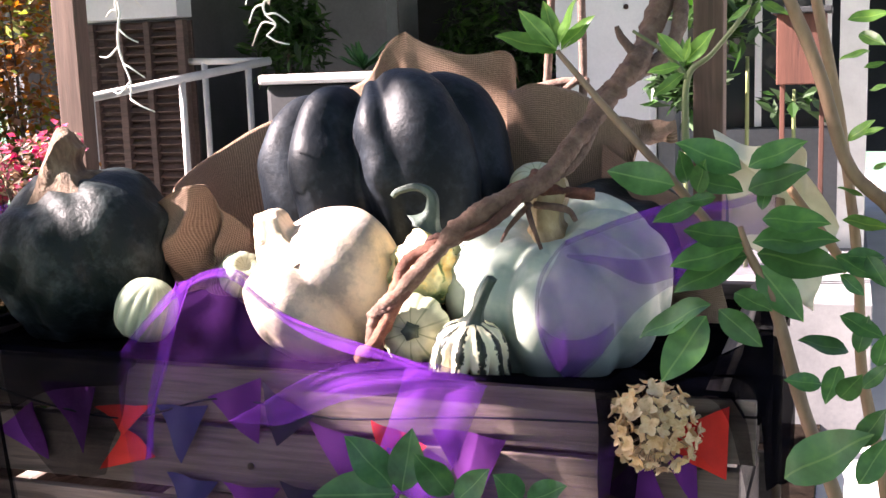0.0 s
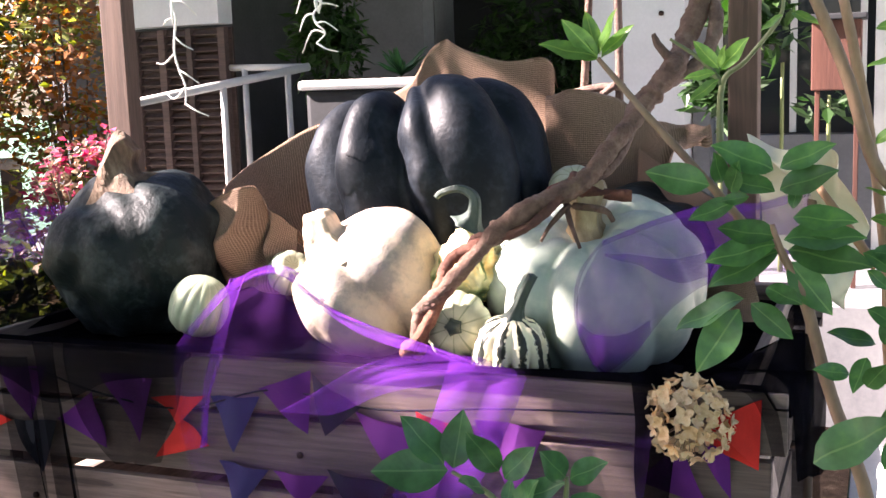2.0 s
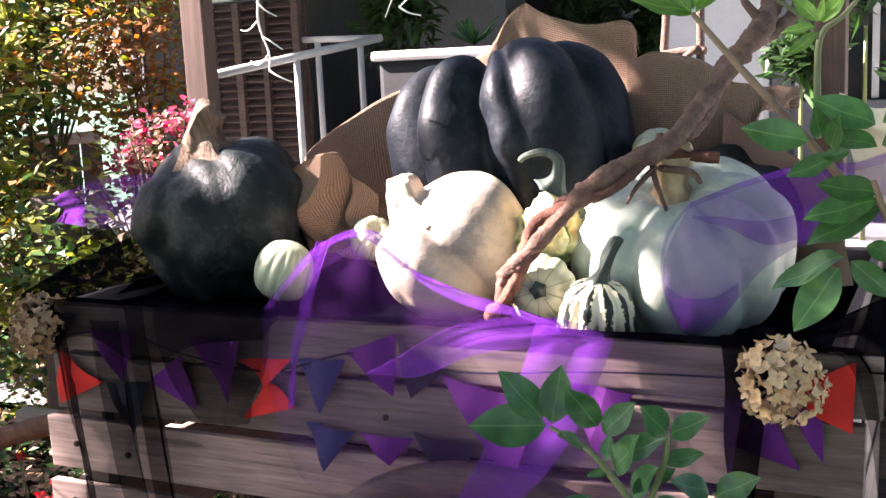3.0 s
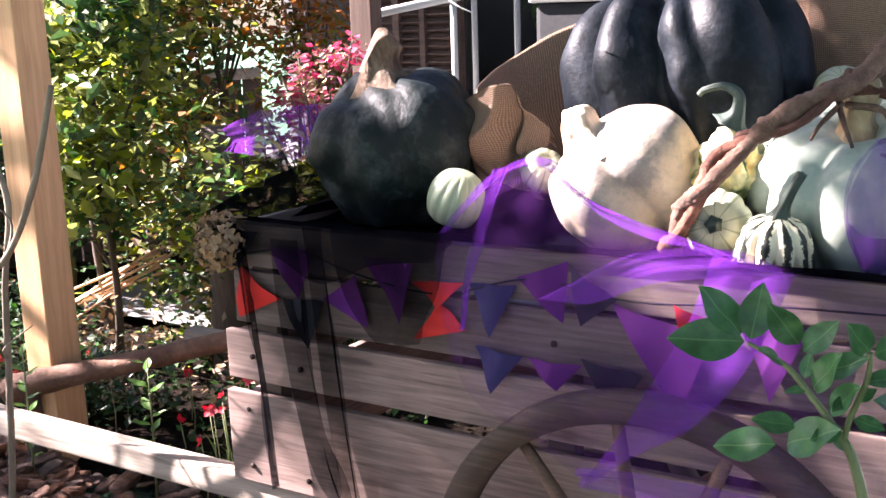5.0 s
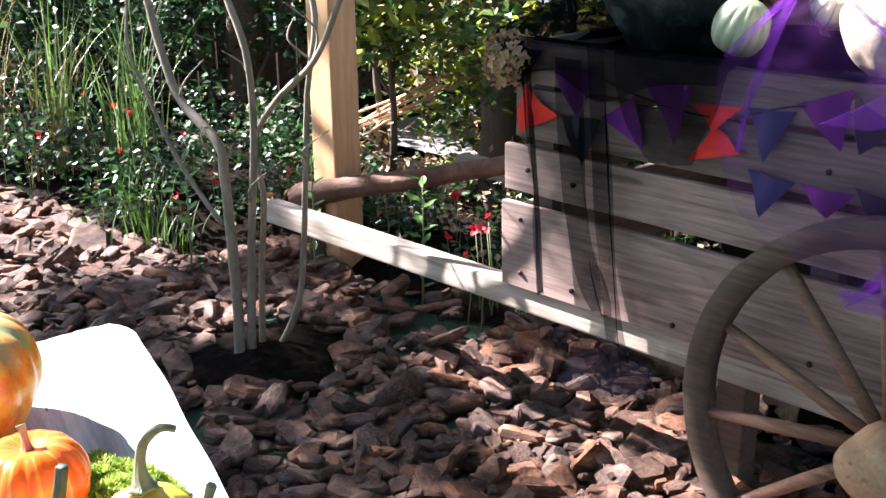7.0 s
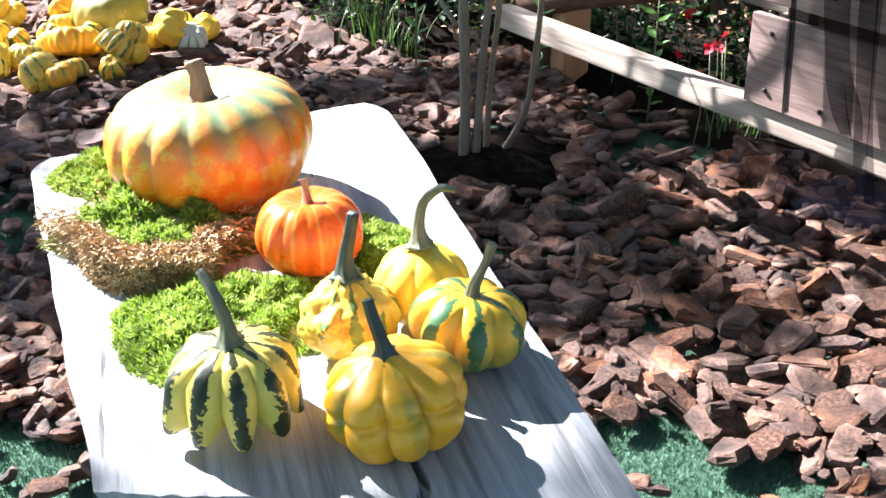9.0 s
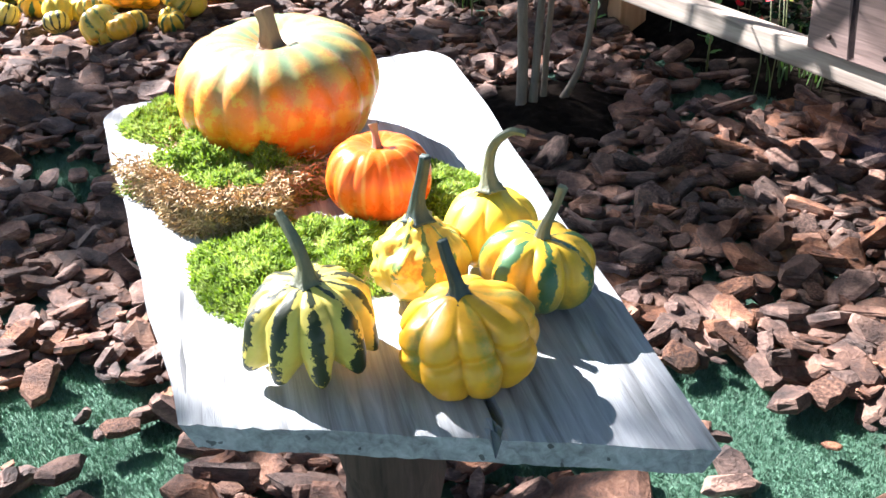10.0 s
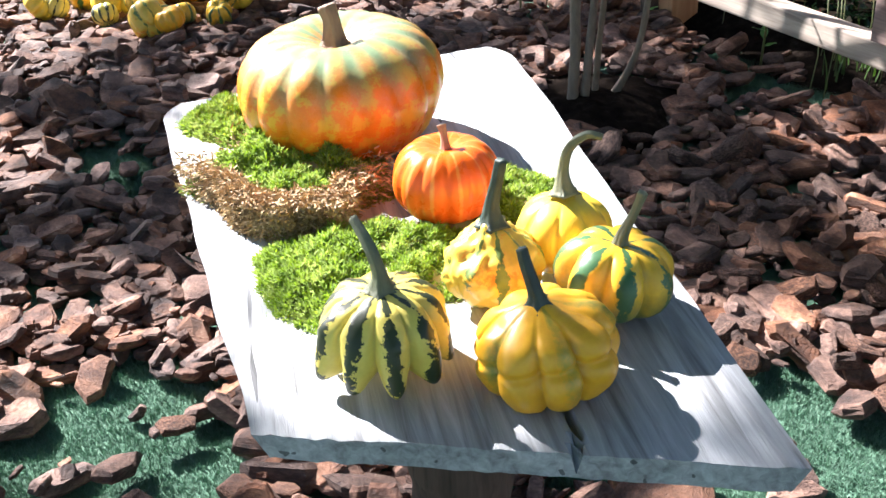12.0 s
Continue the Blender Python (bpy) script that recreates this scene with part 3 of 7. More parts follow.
# ---- bench with gourds ----
TZ = 0.64
bench = thing("slab_table", pose(0, 0, 0), "silver-grey live-edge slab table on rough log legs", "table")
def slab_top():
    """A thick plank with wavy live edges, its corners rounded."""
    bm = bmesh.new()
    near_l, near_r, far_l, far_r = Vector((-0.83, -0.12, 0)), Vector((-0.52, 0.285, 0)), Vector((-1.66, 0.05, 0)), Vector((-1.59, 0.65, 0))
    nu, nv = 60, 84
    def at(u, v, z):
        a, b = near_l.lerp(near_r, v), far_l.lerp(far_r, v)
        p = a.lerp(b, u)
        if u > 0.93:
            k = (u - 0.93) / 0.07
            p = p.lerp(far_l.lerp(far_r, 0.5), 0.12 * k * k * abs(v - 0.5) * 2)
        e = abs(v - 0.5) * 2
        n = noise.noise(Vector((u * 6, v * 2, z))) * 0.006 * e
        d = (near_r - near_l).normalized()
        split = 0.024 * (1 - u / 0.16) if u < 0.16 and abs(v - 0.6 - 0.02 * math.sin(u * 30)) < 0.007 and z == 0 else 0
        furrow = 0.0022 * noise.noise(Vector((u * 3, v * 38, z * 9))) * (1 + 2.5 * max(0, 0.3 - v))
        return (p.x + d.x * n, p.y + d.y * n, TZ + z + noise.noise(Vector((u * 4, v * 5, 0))) * 0.003 + furrow - split)
    top = [[bm.verts.new(at(i / nu, j / nv, 0.0)) for i in range(nu + 1)] for j in range(nv + 1)]
    low = [[bm.verts.new(at(i / nu, 0.03 + 0.94 * j / nv, -0.028)) for i in range(nu + 1)] for j in range(nv + 1)]
    for j in range(nv):
        for i in range(nu):
            bm.faces.new((top[j][i], top[j][i + 1], top[j + 1][i + 1], top[j + 1][i]))
            bm.faces.new((low[j][i], low[j + 1][i], low[j + 1][i + 1], low[j][i + 1]))
    for i in range(nu):
        bm.faces.new((top[0][i + 1], top[0][i], low[0][i], low[0][i + 1]))
        bm.faces.new((top[nv][i], top[nv][i + 1], low[nv][i + 1], low[nv][i]))
    for j in range(nv):
        bm.faces.new((top[j][0], top[j + 1][0], low[j + 1][0], low[j][0]))
        bm.faces.new((top[j + 1][nu], top[j][nu], low[j][nu], low[j + 1][nu]))
    bmesh.ops.recalc_face_normals(bm, faces=bm.faces)
    return bm


top_board = part("tabletop", slab_top(), M["slab"], bench)
top_board.data.set_sharp_from_angle(angle=radians(38))
top_board.data.transform(Matrix.Rotation(radians(18.8), 4, "Z"))
top_board.matrix_local = Matrix.Rotation(radians(-18.8), 4, "Z")
for x, y in ((-0.92, 0.15), (-1.45, 0.32)):
    part("leg", vine(bmesh.new(), [(x, y, TZ - 0.04, 0.085), (x + 0.01, y, 0.4, 0.06), (x - 0.01, y + 0.01, 0.2, 0.058), (x, y, -0.01, 0.075)], 14, 0.12), M["log"], bench, "rough bark-covered log leg")

ORANGE = squash_skin("orange_green_rind", (0.84, 0.23, 0.005), blotch=(0.80, 0.42, 0.03), blotch_at=0.50, blotch_soft=0.06, blotch_scale=38, top=(0.20, 0.27, 0.14), top_at=0.048, crown_ribs=16, crown_wave=0.015, rough=0.30, bump=0.08)
ORANGE_S = squash_skin("orange_cream_striped_rind", (0.88, 0.13, 0.006), stripe=(0.90, 0.48, 0.14), ribs=12, width=0.07, phase=math.pi, rough=0.28, ragged=0.12, soft=0.2, bump=0.05)
YEL_GREEN = squash_skin("yellow_green_winged_rind", (0.78, 0.62, 0.12), stripe=(0.028, 0.038, 0.012), ribs=10, width=0.26, phase=math.pi, rough=0.4, ragged=1.0, soft=0.05, blotch_scale=30, bump=0.2)
YEL = squash_skin("yellow_rind_green_streaks", (0.86, 0.42, 0.02), stripe=(0.16, 0.22, 0.04), ribs=5, width=0.15, phase=1.0, rough=0.34, ragged=0.3, soft=0.3, blotch_scale=30, bump=0.08)
YEL_PEAR = squash_skin("yellow_green_flecked_rind", (0.80, 0.54, 0.07), blotch=(0.82, 0.34, 0.03), blotch_at=0.56, blotch_scale=30, stripe=(0.14, 0.20, 0.05), ribs=9, width=0.14, phase=math.pi, ragged=0.8, soft=0.05, rough=0.35, bump=0.1)
YEL_DARK = squash_skin("yellow_rind_dark_green_base", (0.82, 0.48, 0.03), stripe=(0.05, 0.13, 0.05), ribs=7, width=0.24, phase=math.pi, rough=0.34, ragged=0.7, blotch_scale=30, bump=0.08, under=(0.05, 0.14, 0.06))
YEL_PLAIN = squash_skin("plain_yellow_rind", (0.88, 0.60, 0.05), blotch=(0.88, 0.60, 0.06), blotch_at=0.6, blotch_scale=20, rough=0.36, bump=0.06)

squash("pumpkin", "orange pumpkin with greenish striped crown", pose(-1.385, 0.243, TZ + 0.090, 4, 0, 10), 0.146, 0.09, ORANGE, 16, 0.055, lobe_var=0.012, lumps=0.003, lump_scale=9,
       prof=[(0, -0.078), (0.06, -0.090), (0.112, -0.077), (0.142, -0.030), (0.146, 0.005), (0.134, 0.040), (0.104, 0.064), (0.066, 0.071), (0.038, 0.064), (0.016, 0.054), (0, 0.052)],
       stem=[(0, 0, 0.048, 0.026), (0, 0, 0.064, 0.014), (0.0, 0, 0.090, 0.0095), (-0.006, 0, 0.108, 0.0105), (-0.007, 0, 0.111, 0.006)])
squash("pumpkin", "small bright orange pumpkin with cream stripes", pose(-1.10, 0.25, TZ + 0.053, 0, 0, 0), 0.068, 0.053, ORANGE_S, 12, 0.07, dimple=0.25,
       stem=[(0, 0, 0.033, 0.0069), (0, 0, 0.0451, 0.0044), (-0.004, 0, 0.0602, 0.0037), (-0.008, 0, 0.0696, 0.005)])
squash("gourd", "yellow and green winged gourd with curved stem", pose(-0.852, 0.035, TZ + 0.057, 0, 0, 0), 0.068, 0.040, YEL_GREEN, 10, 0.22, dimple=0.02, teeth=0.017, lobe_var=0.06, lumps=0.003, lump_scale=45, nu=140, category="gourd",
       stem=[(0, 0, 0.038, 0.0087), (0, 0, 0.0583, 0.0056), (-0.01, -0.004, 0.0846, 0.005), (-0.035, -0.008, 0.1053, 0.0037)], stem_skin=STEM_GREEN)
squash("gourd", "yellow scalloped gourd with green streaks", pose(-0.75, 0.158, TZ + 0.045, 8, -4, 0), 0.071, 0.046, YEL, 9, 0.24, lumps=0.005, lump_scale=22, lobe_var=0.05, category="gourd", nu=120, sharp=0.85,
       prof=[(0, -0.042), (0.035, -0.046), (0.060, -0.034), (0.074, -0.012), (0.0735, 0.002), (0.068, 0.009), (0.070, 0.018), (0.060, 0.032), (0.040, 0.041), (0.018, 0.047), (0, 0.049)],
       stem=[(0, 0, 0.048, 0.0075), (0, 0, 0.062, 0.0056), (-0.008, 0.0, 0.0865, 0.005), (-0.012, 0, 0.1053, 0.0044)], stem_skin=STEM_DARK)
squash("gourd", "yellow pear-shaped gourd with green flecks", pose(-0.905, 0.195, TZ + 0.047, 0, 0, 0), 0.055, 0.047, YEL_PEAR, 9, 0.10, neck=0.34, neck_h=0.006, lumps=0.006, lump_scale=55, category="gourd",
       stem=[(0, 0, 0.048, 0.0085), (0, 0, 0.072, 0.0062), (0.003, 0.004, 0.098, 0.0052), (0.006, 0.008, 0.124, 0.0050)], stem_skin=STEM_DARK)
squash("gourd", "yellow gourd with dark green base", pose(-0.815, 0.29, TZ + 0.048, -6, 5, 0), 0.066, 0.044, YEL_DARK, 7, 0.30, dimple=0.15, sharp=0.9, lobe_var=0.06, category="gourd",
       stem=[(0, 0, 0.03, 0.0069), (0, 0, 0.0489, 0.005), (0.002, 0.008, 0.0752, 0.0037), (0.004, 0.012, 0.0987, 0.0044)], stem_skin=STEM_GREEN)
squash("gourd", "plain yellow gourd with hooked stem", pose(-0.918, 0.298, TZ + 0.047, 0, 0, 0), 0.056, 0.045, YEL_PLAIN, 8, 0.12, dimple=-0.05, category="gourd",
       stem=[(0, 0, 0.05, 0.0081), (-0.004, 0, 0.0752, 0.005), (-0.002, 0.006, 0.1034, 0.0044), (0.012, 0.02, 0.1203, 0.0037), (0.025, 0.03, 0.1203, 0.0031)], stem_skin=STEM_GREEN)

# ---- posts and far parts ----
def post(label, m, x0, x1, y0, y1, h):
    return tagged(mesh_object("post", boxed(x0, x1, y0, y1, -0.02, h, 0.006, 0.002), m, False), label, "post")


post("fresh orange pine post standing in the planting bed", M["pine"], -3.02, -2.90, 2.16, 2.28, 2.9)
post("brown wooden pergola post behind the cart", M["brown"], -2.70, -2.595, 3.58, 3.65, 2.9)
post("brown wooden pergola post beside the cart", M["brown"], -0.272, -0.20, 2.86, 2.93, 2.9)

# ---- bark, soil and turf on the ground ----
def chip_mesh(seed):
    """An irregular flat piece of bark, about 1 long before scaling."""
    r = random.Random(seed)
    n = r.choice((6, 7, 8))
    w, h = r.uniform(0.38, 0.80), r.uniform(0.14, 0.30)
    ring = []
    for k in range(n):
        a = 2 * math.pi * (k + r.uniform(-0.25, 0.25)) / n
        ring.append((0.5 * math.copysign(abs(math.cos(a)) ** 0.7, math.cos(a)) * r.uniform(0.85, 1.1), 0.5 * w * math.copysign(abs(math.sin(a)) ** 0.7, math.sin(a)) * r.uniform(0.8, 1.1)))
    vs, fs = [], []
    for z, s in ((-h / 2, 0.84), (-h * 0.1, 1.0), (h * 0.28, 0.97), (h / 2, 0.80)):
        for x, y in ring:
            vs.append((x * s + r.uniform(-0.02, 0.02), y * s + r.uniform(-0.02, 0.02), z + r.uniform(-0.05, 0.05) * h * 2 + 0.06 * x * x))
    for j in range(3):
        for k in range(n):
            fs.append((j * n + k, j * n + (k + 1) % n, (j + 1) * n + (k + 1) % n, (j + 1) * n + k))
    vs += [(0, 0, h / 2 + r.uniform(-0.04, 0.05)), (0, 0, -h / 2)]
    for k in range(n):
        fs.append((3 * n + k, 3 * n + (k + 1) % n, 4 * n))
        fs.append(((k + 1) % n, k, 4 * n + 1))
    return vs, fs


CHIPS = [chip_mesh(k) for k in range(26)]
CHIP_DATA = []
for vs, fs in CHIPS:
    me = bpy.data.meshes.new("bark_chip")
    me.from_pydata(vs, [], fs)
    me.materials.append(M["bark"])
    CHIP_DATA.append(me)


def in_disc(x, y, cx, cy, rx, ry):
    return ((x - cx) / rx) ** 2 + ((y - cy) / ry) ** 2 + 0.35 * noise.noise(Vector((x * 5, y * 5, 0.3))) < 1


BARE = ((-0.98, 0.84, 0.30, 0.26), (-1.66, -0.14, 0.30, 0.22), (-2.82, 0.2, 0.2, 0.12), (-2.38, 2.10, 0.3, 0.2), (-1.25, 0.62, 0.12, 0.12))


def chip_allowed(x, y):
    if in_disc(x, y, -2.46, 1.52, 0.24, 0.25) or (x > -0.05 and y > 1.6):
        return False
    if any(in_disc(x, y, *b) for b in BARE):
        return R.random() < 0.13
    return y < (2.2 if x > -3.3 else 1.78) + 0.12 * noise.noise(Vector((x, 0, 0)))


def chip_pose(x, y, layer):
    s = R.choice((0.03, 0.04, 0.05, 0.06, 0.072, 0.085, 0.11, 0.13)) * R.uniform(0.85, 1.15)
    if R.random() < 0.05:
        s *= 1.5
    tilt = 12 if layer == 0 else 19
    return pose(x, y, 0.006 + layer * 0.017 + R.uniform(0, 0.012), R.gauss(0, tilt), R.gauss(0, tilt), R.uniform(0, 360)) @ Matrix.Diagonal((s, s * R.uniform(0.85, 1.2), s * R.uniform(0.8, 1.2), 1))


mulch = thing("bark_mulch", pose(0, 0, 0), "coarse reddish-brown pine bark chips strewn on turf", "bark mulch", kind="structure")
vs_all, fs_all = [], []
single = 0
for layer, count in ((0, 10500), (1, 7600)):
    for _ in range(count):
        x, y = R.uniform(-5.2, 0.9), R.uniform(-1.3, 2.3)
        if not chip_allowed(x, y):
            continue
        m = chip_pose(x, y, layer)
        k = R.randrange(len(CHIPS))
        if layer == 1 and single < 300 and -2.2 < x < -0.85 and (0.45 < y < 1.75 or y < 0.0):
            piece("bark_chip", CHIP_DATA[k], mulch, m)
            single += 1
            continue
        o = len(vs_all)
        a = np.array(m)
        p = np.array(CHIPS[k][0]) @ a[:3, :3].T + a[:3, 3]
        vs_all += p.tolist()
        fs_all += [tuple(i + o for i in f) for f in CHIPS[k][1]]
me = bpy.data.meshes.new("bark_chips")
me.from_pydata(vs_all, [], fs_all)
me.materials.append(M["bark_many"])
bed = new("bark_chips", me)
bed.parent = mulch
tagged(bed, kind="stuff")

M["blade"] = surface("turf_blades", [(0.3, (0.07, 0.15, 0.09)), (0.6, (0.14, 0.26, 0.175)), (0.8, (0.24, 0.38, 0.28))], 20, rough=0.6, bump=0.0, vary=0.3, island=True)
vs, fs = [], []
for cx, cy, rx, ry in BARE:
    for _ in range(int(26000 * rx * ry / 0.05)):
        a, d = R.uniform(0, 6.283), math.sqrt(R.random()) * 1.25
        x, y, w = cx + math.cos(a) * d * rx, cy + math.sin(a) * d * ry, R.uniform(0, 3.14)
        o, h = len(vs), R.uniform(0.005, 0.011)
        c, s = math.cos(w) * 0.0010, math.sin(w) * 0.0010
        vs += [(x - c, y - s, -0.012), (x + c, y + s, -0.012), (x + R.uniform(-0.005, 0.005), y + R.uniform(-0.005, 0.005), -0.012 + h)]
        fs.append((o, o + 1, o + 2))
me = bpy.data.meshes.new("turf_grass")
me.from_pydata(vs, [], fs)
me.materials.append(M["blade"])
tagged(new("turf_grass", me), "short bright green artificial turf blades", "grass", kind="stuff")


def soil_sheet(u, v):
    a, d = u * 2 * math.pi, v
    x, y = -2.46 + math.cos(a) * d * 0.31, 1.52 + math.sin(a) * d * 0.31
    return (x, y, 0.05 * (1 - d * d) - 0.008 + 0.012 * noise.noise(Vector((x * 14, y * 14, 0))) + 0.006 * noise.noise(Vector((x * 40, y * 40, 2))))


tagged(mesh_object("soil_mound", grid_sheet(bmesh.new(), soil_sheet, 72, 26), M["soil"]), "small mound of black soil round the tree", "soil", kind="structure")
bed_soil = grid_sheet(bmesh.new(), lambda u, v: (-9 + 9.0 * u, 2.12 + 3.2 * v - (0.5 if u < 0.575 else 0.5 * max(0, (0.642 - u) / 0.067)) * (1 - v), -0.02 + 0.09 * min(1, v * 13) + 0.03 * noise.noise(Vector((u * 40, v * 16, 0)))), 90, 40)
tagged(mesh_object("planting_bed", bed_soil, M["soil"]), "dark earth of the planting bed behind the cart", "soil", kind="structure")

# ---- small bare tree ----
M["twig"] = surface("grey_tree_bark", [(0.3, (0.10, 0.08, 0.055)), (0.55, (0.24, 0.195, 0.14)), (0.8, (0.40, 0.34, 0.26))], 18, (1, 1, 0.35), 0.75, 110, 0.5, 0.003, 0.15)
tree = thing("young_tree", pose(0, 0, 0), "slender multi-stemmed young tree with smooth grey bark", "tree")
part("stem", vine(bmesh.new(), [(*q[:3], q[3] * 0.8) for q in [(-2.489, 1.45, 0.0, 0.021), (-2.482, 1.45, 0.221, 0.019), (-2.498, 1.45, 0.55, 0.018), (-2.52, 1.45, 0.658, 0.017), (-2.698, 1.45, 0.761, 0.016), (-2.785, 1.45, 0.911, 0.015), (-2.822, 1.45, 1.019, 0.014), (-2.87, 1.45, 1.141, 0.013), (-2.884, 1.45, 1.279, 0.011)]], 10, 0.07, 7), M["twig"], tree)
part("stem", vine(bmesh.new(), [(*q[:3], q[3] * 0.8) for q in [(-2.472, 1.48, 0.03, 0.017), (-2.432, 1.48, 0.392, 0.014), (-2.388, 1.48, 0.688, 0.013), (-2.394, 1.48, 0.899, 0.012), (-2.461, 1.48, 1.04, 0.012), (-2.533, 1.48, 1.153, 0.012), (-2.589, 1.48, 1.281, 0.01)]], 10, 0.07, 7), M["twig"], tree)
part("stem", vine(bmesh.new(), [(*q[:3], q[3] * 0.8) for q in [(-2.503, 1.54, 0.009, 0.014), (-2.481, 1.54, 0.263, 0.011), (-2.447, 1.54, 0.506, 0.011), (-2.48, 1.54, 0.646, 0.011), (-2.356, 1.54, 0.789, 0.011), (-2.186, 1.54, 0.912, 0.01), (-2.081, 1.54, 1.06, 0.01), (-2.028, 1.54, 1.17, 0.009), (-1.975, 1.54, 1.299, 0.008)]], 10, 0.07, 7), M["twig"], tree)
part("stem", vine(bmesh.new(), [(*q[:3], q[3] * 0.8) for q in [(-2.51, 1.6, -0.015, 0.017), (-2.384, 1.6, 0.2, 0.012), (-2.33, 1.6, 0.546, 0.011), (-2.3, 1.6, 0.801, 0.01), (-2.251, 1.6, 1.014, 0.01), (-2.305, 1.6, 1.154, 0.009), (-2.324, 1.6, 1.28, 0.008)]], 10, 0.07, 7), M["twig"], tree)
part("stem", vine(bmesh.new(), [(*q[:3], q[3] * 0.8) for q in [(-2.543, 1.46, 0.415, 0.009), (-2.752, 1.46, 0.569, 0.009), (-2.899, 1.46, 0.75, 0.008), (-2.982, 1.46, 0.875, 0.007), (-2.959, 1.46, 1.041, 0.006), (-2.988, 1.46, 1.183, 0.005)]], 10, 0.07, 7), M["twig"], tree)

TWIGS = random.Random(12)
for x, y, z in ((-2.82, 1.45, 1.0), (-2.70, 1.45, 0.76), (-2.50, 1.45, 0.60), (-2.39, 1.48, 0.85), (-2.42, 1.48, 0.50), (-2.19, 1.54, 0.91), (-2.36, 1.54, 0.79), (-2.28, 1.6, 0.90), (-2.32, 1.6, 0.62), (-2.90, 1.46, 0.75)):
    dx, dz = TWIGS.choice((-1, 1)) * TWIGS.uniform(0.04, 0.11), TWIGS.uniform(0.05, 0.15)
    part("twig", vine(bmesh.new(), [(x, y, z, 0.0042), (x + dx * 0.6, y + TWIGS.uniform(-0.04, 0.04), z + dz * 0.5, 0.003), (x + dx, y + TWIGS.uniform(-0.06, 0.06), z + dz, 0.0014)], 6, 0.08, 5), M["twig"], tree)

# ---- leaves ----
def leaf_mesh(name, mat, wide=0.5, fold=0.10, droop=0.12, n=8):
    """A pointed leaf 1 long along x, folded on its midrib and curved down."""
    bm = bmesh.new()
    rows = []
    for i in range(n + 1):
        t = i / n
        w = wide * 0.5 * (math.sin(math.pi * t ** 0.85) ** 0.85 if 0 < t < 1 else 0.012)
        z = -droop * t * t + 0.03 * math.sin(t * 9)
        rows.append([bm.verts.new((t, -w, z + fold * w * 2)), bm.verts.new((t, -w * 0.5, z + fold * w * 0.7)), bm.verts.new((t, 0, z)), bm.verts.new((t, w * 0.5, z + fold * w * 0.7)), bm.verts.new((t, w, z + fold * w * 2))])
    for q, r in zip(rows, rows[1:]):
        for k in range(4):
            bm.faces.new((q[k], q[k + 1], r[k + 1], r[k]))
    me = bpy.data.meshes.new(name)
    bm.to_mesh(me)
    bm.free()
    me.materials.append(mat)
    me.shade_smooth()
    return me


def leaf_material(name, c, rough=0.35, light=0.3):
    m, nt, b = material(name)
    v = coords(nt)
    tc = nt.nodes.new("ShaderNodeTexCoord")
    sep = nt.nodes.new("ShaderNodeSeparateXYZ")
    nt.links.new(tc.outputs["Object"], sep.inputs[0])
    rib = calc(nt, "LESS_THAN", calc(nt, "ABSOLUTE", sep.outputs[1]), 0.012)
    veins = calc(nt, "SINE", calc(nt, "MULTIPLY", calc(nt, "SUBTRACT", sep.outputs[0], calc(nt, "MULTIPLY", calc(nt, "ABSOLUTE", sep.outputs[1]), 0.8)), 62))
    col = ramp(nt, noise_fac(nt, v, 3.5, 5), [(0.3, tuple(k * 0.65 for k in c)), (0.55, c), (0.8, (min(1, c[0] * 1.7), min(1, c[1] * 1.4), c[2]))])
    col = mix(nt, calc(nt, "MULTIPLY", rib, 0.5), col, (c[0] * 2.2 + 0.05, c[1] * 1.6 + 0.05, c[2] * 2))
    oi = nt.nodes.new("ShaderNodeObjectInfo")
    hs = nt.nodes.new("ShaderNodeHueSaturation")
    nt.links.new(calc(nt, "ADD", calc(nt, "MULTIPLY", oi.outputs["Random"], 0.5), 0.75), hs.inputs["Value"])
    nt.links.new(col, hs.inputs["Color"])
    nt.links.new(hs.outputs[0], b.inputs["Base Color"])
    b.inputs["Roughness"].default_value = rough
    bumped(nt, b, veins, 0.035, 0.006)
    tr, ms = nt.nodes.new("ShaderNodeBsdfTranslucent"), nt.nodes.new("ShaderNodeMixShader")
    ms.inputs[0].default_value = light
    nt.links.new(hs.outputs[0], tr.inputs[0])
    nt.links.new(b.outputs[0], ms.inputs[1])
    nt.links.new(tr.outputs[0], ms.inputs[2])
    nt.links.new(ms.outputs[0], nt.nodes["Material Output"].inputs[0])
    return m


LEAF = leaf_mesh("leaf", leaf_material("glossy_green_leaf", (0.055, 0.17, 0.045)), 0.50)
LEAF_YOUNG = leaf_mesh("leaf", leaf_material("young_green_leaf", (0.12, 0.27, 0.05)), 0.38)
LEAF_ROUND = leaf_mesh("leaf", leaf_material("round_green_leaf", (0.05, 0.16, 0.055)), 0.58)


def leaf_pose(a, b, face):
    """From leaf base a to tip b, with its upper side towards the direction face."""
    a, b = Vector(a), Vector(b)
    x = (b - a)
    n = x.length
    x.normalize()
    z = (Vector(face) - x * x.dot(Vector(face))).normalized()
    y = z.cross(x)
    return Matrix.Translation(a) @ Matrix((x, y, z)).transposed().to_4x4() @ Matrix.Diagonal((n, n, n, 1))


def leafy(shrub, data, pairs, grow=1.12):
    for a, b in pairs:
        b = Vector(a).lerp(Vector(b), grow)
        piece("leaf", data, shrub, leaf_pose(a, b, (R.uniform(-0.55, 0.35), -0.9 + R.uniform(-0.3, 0.3), 0.75 + R.uniform(-0.4, 0.4))))


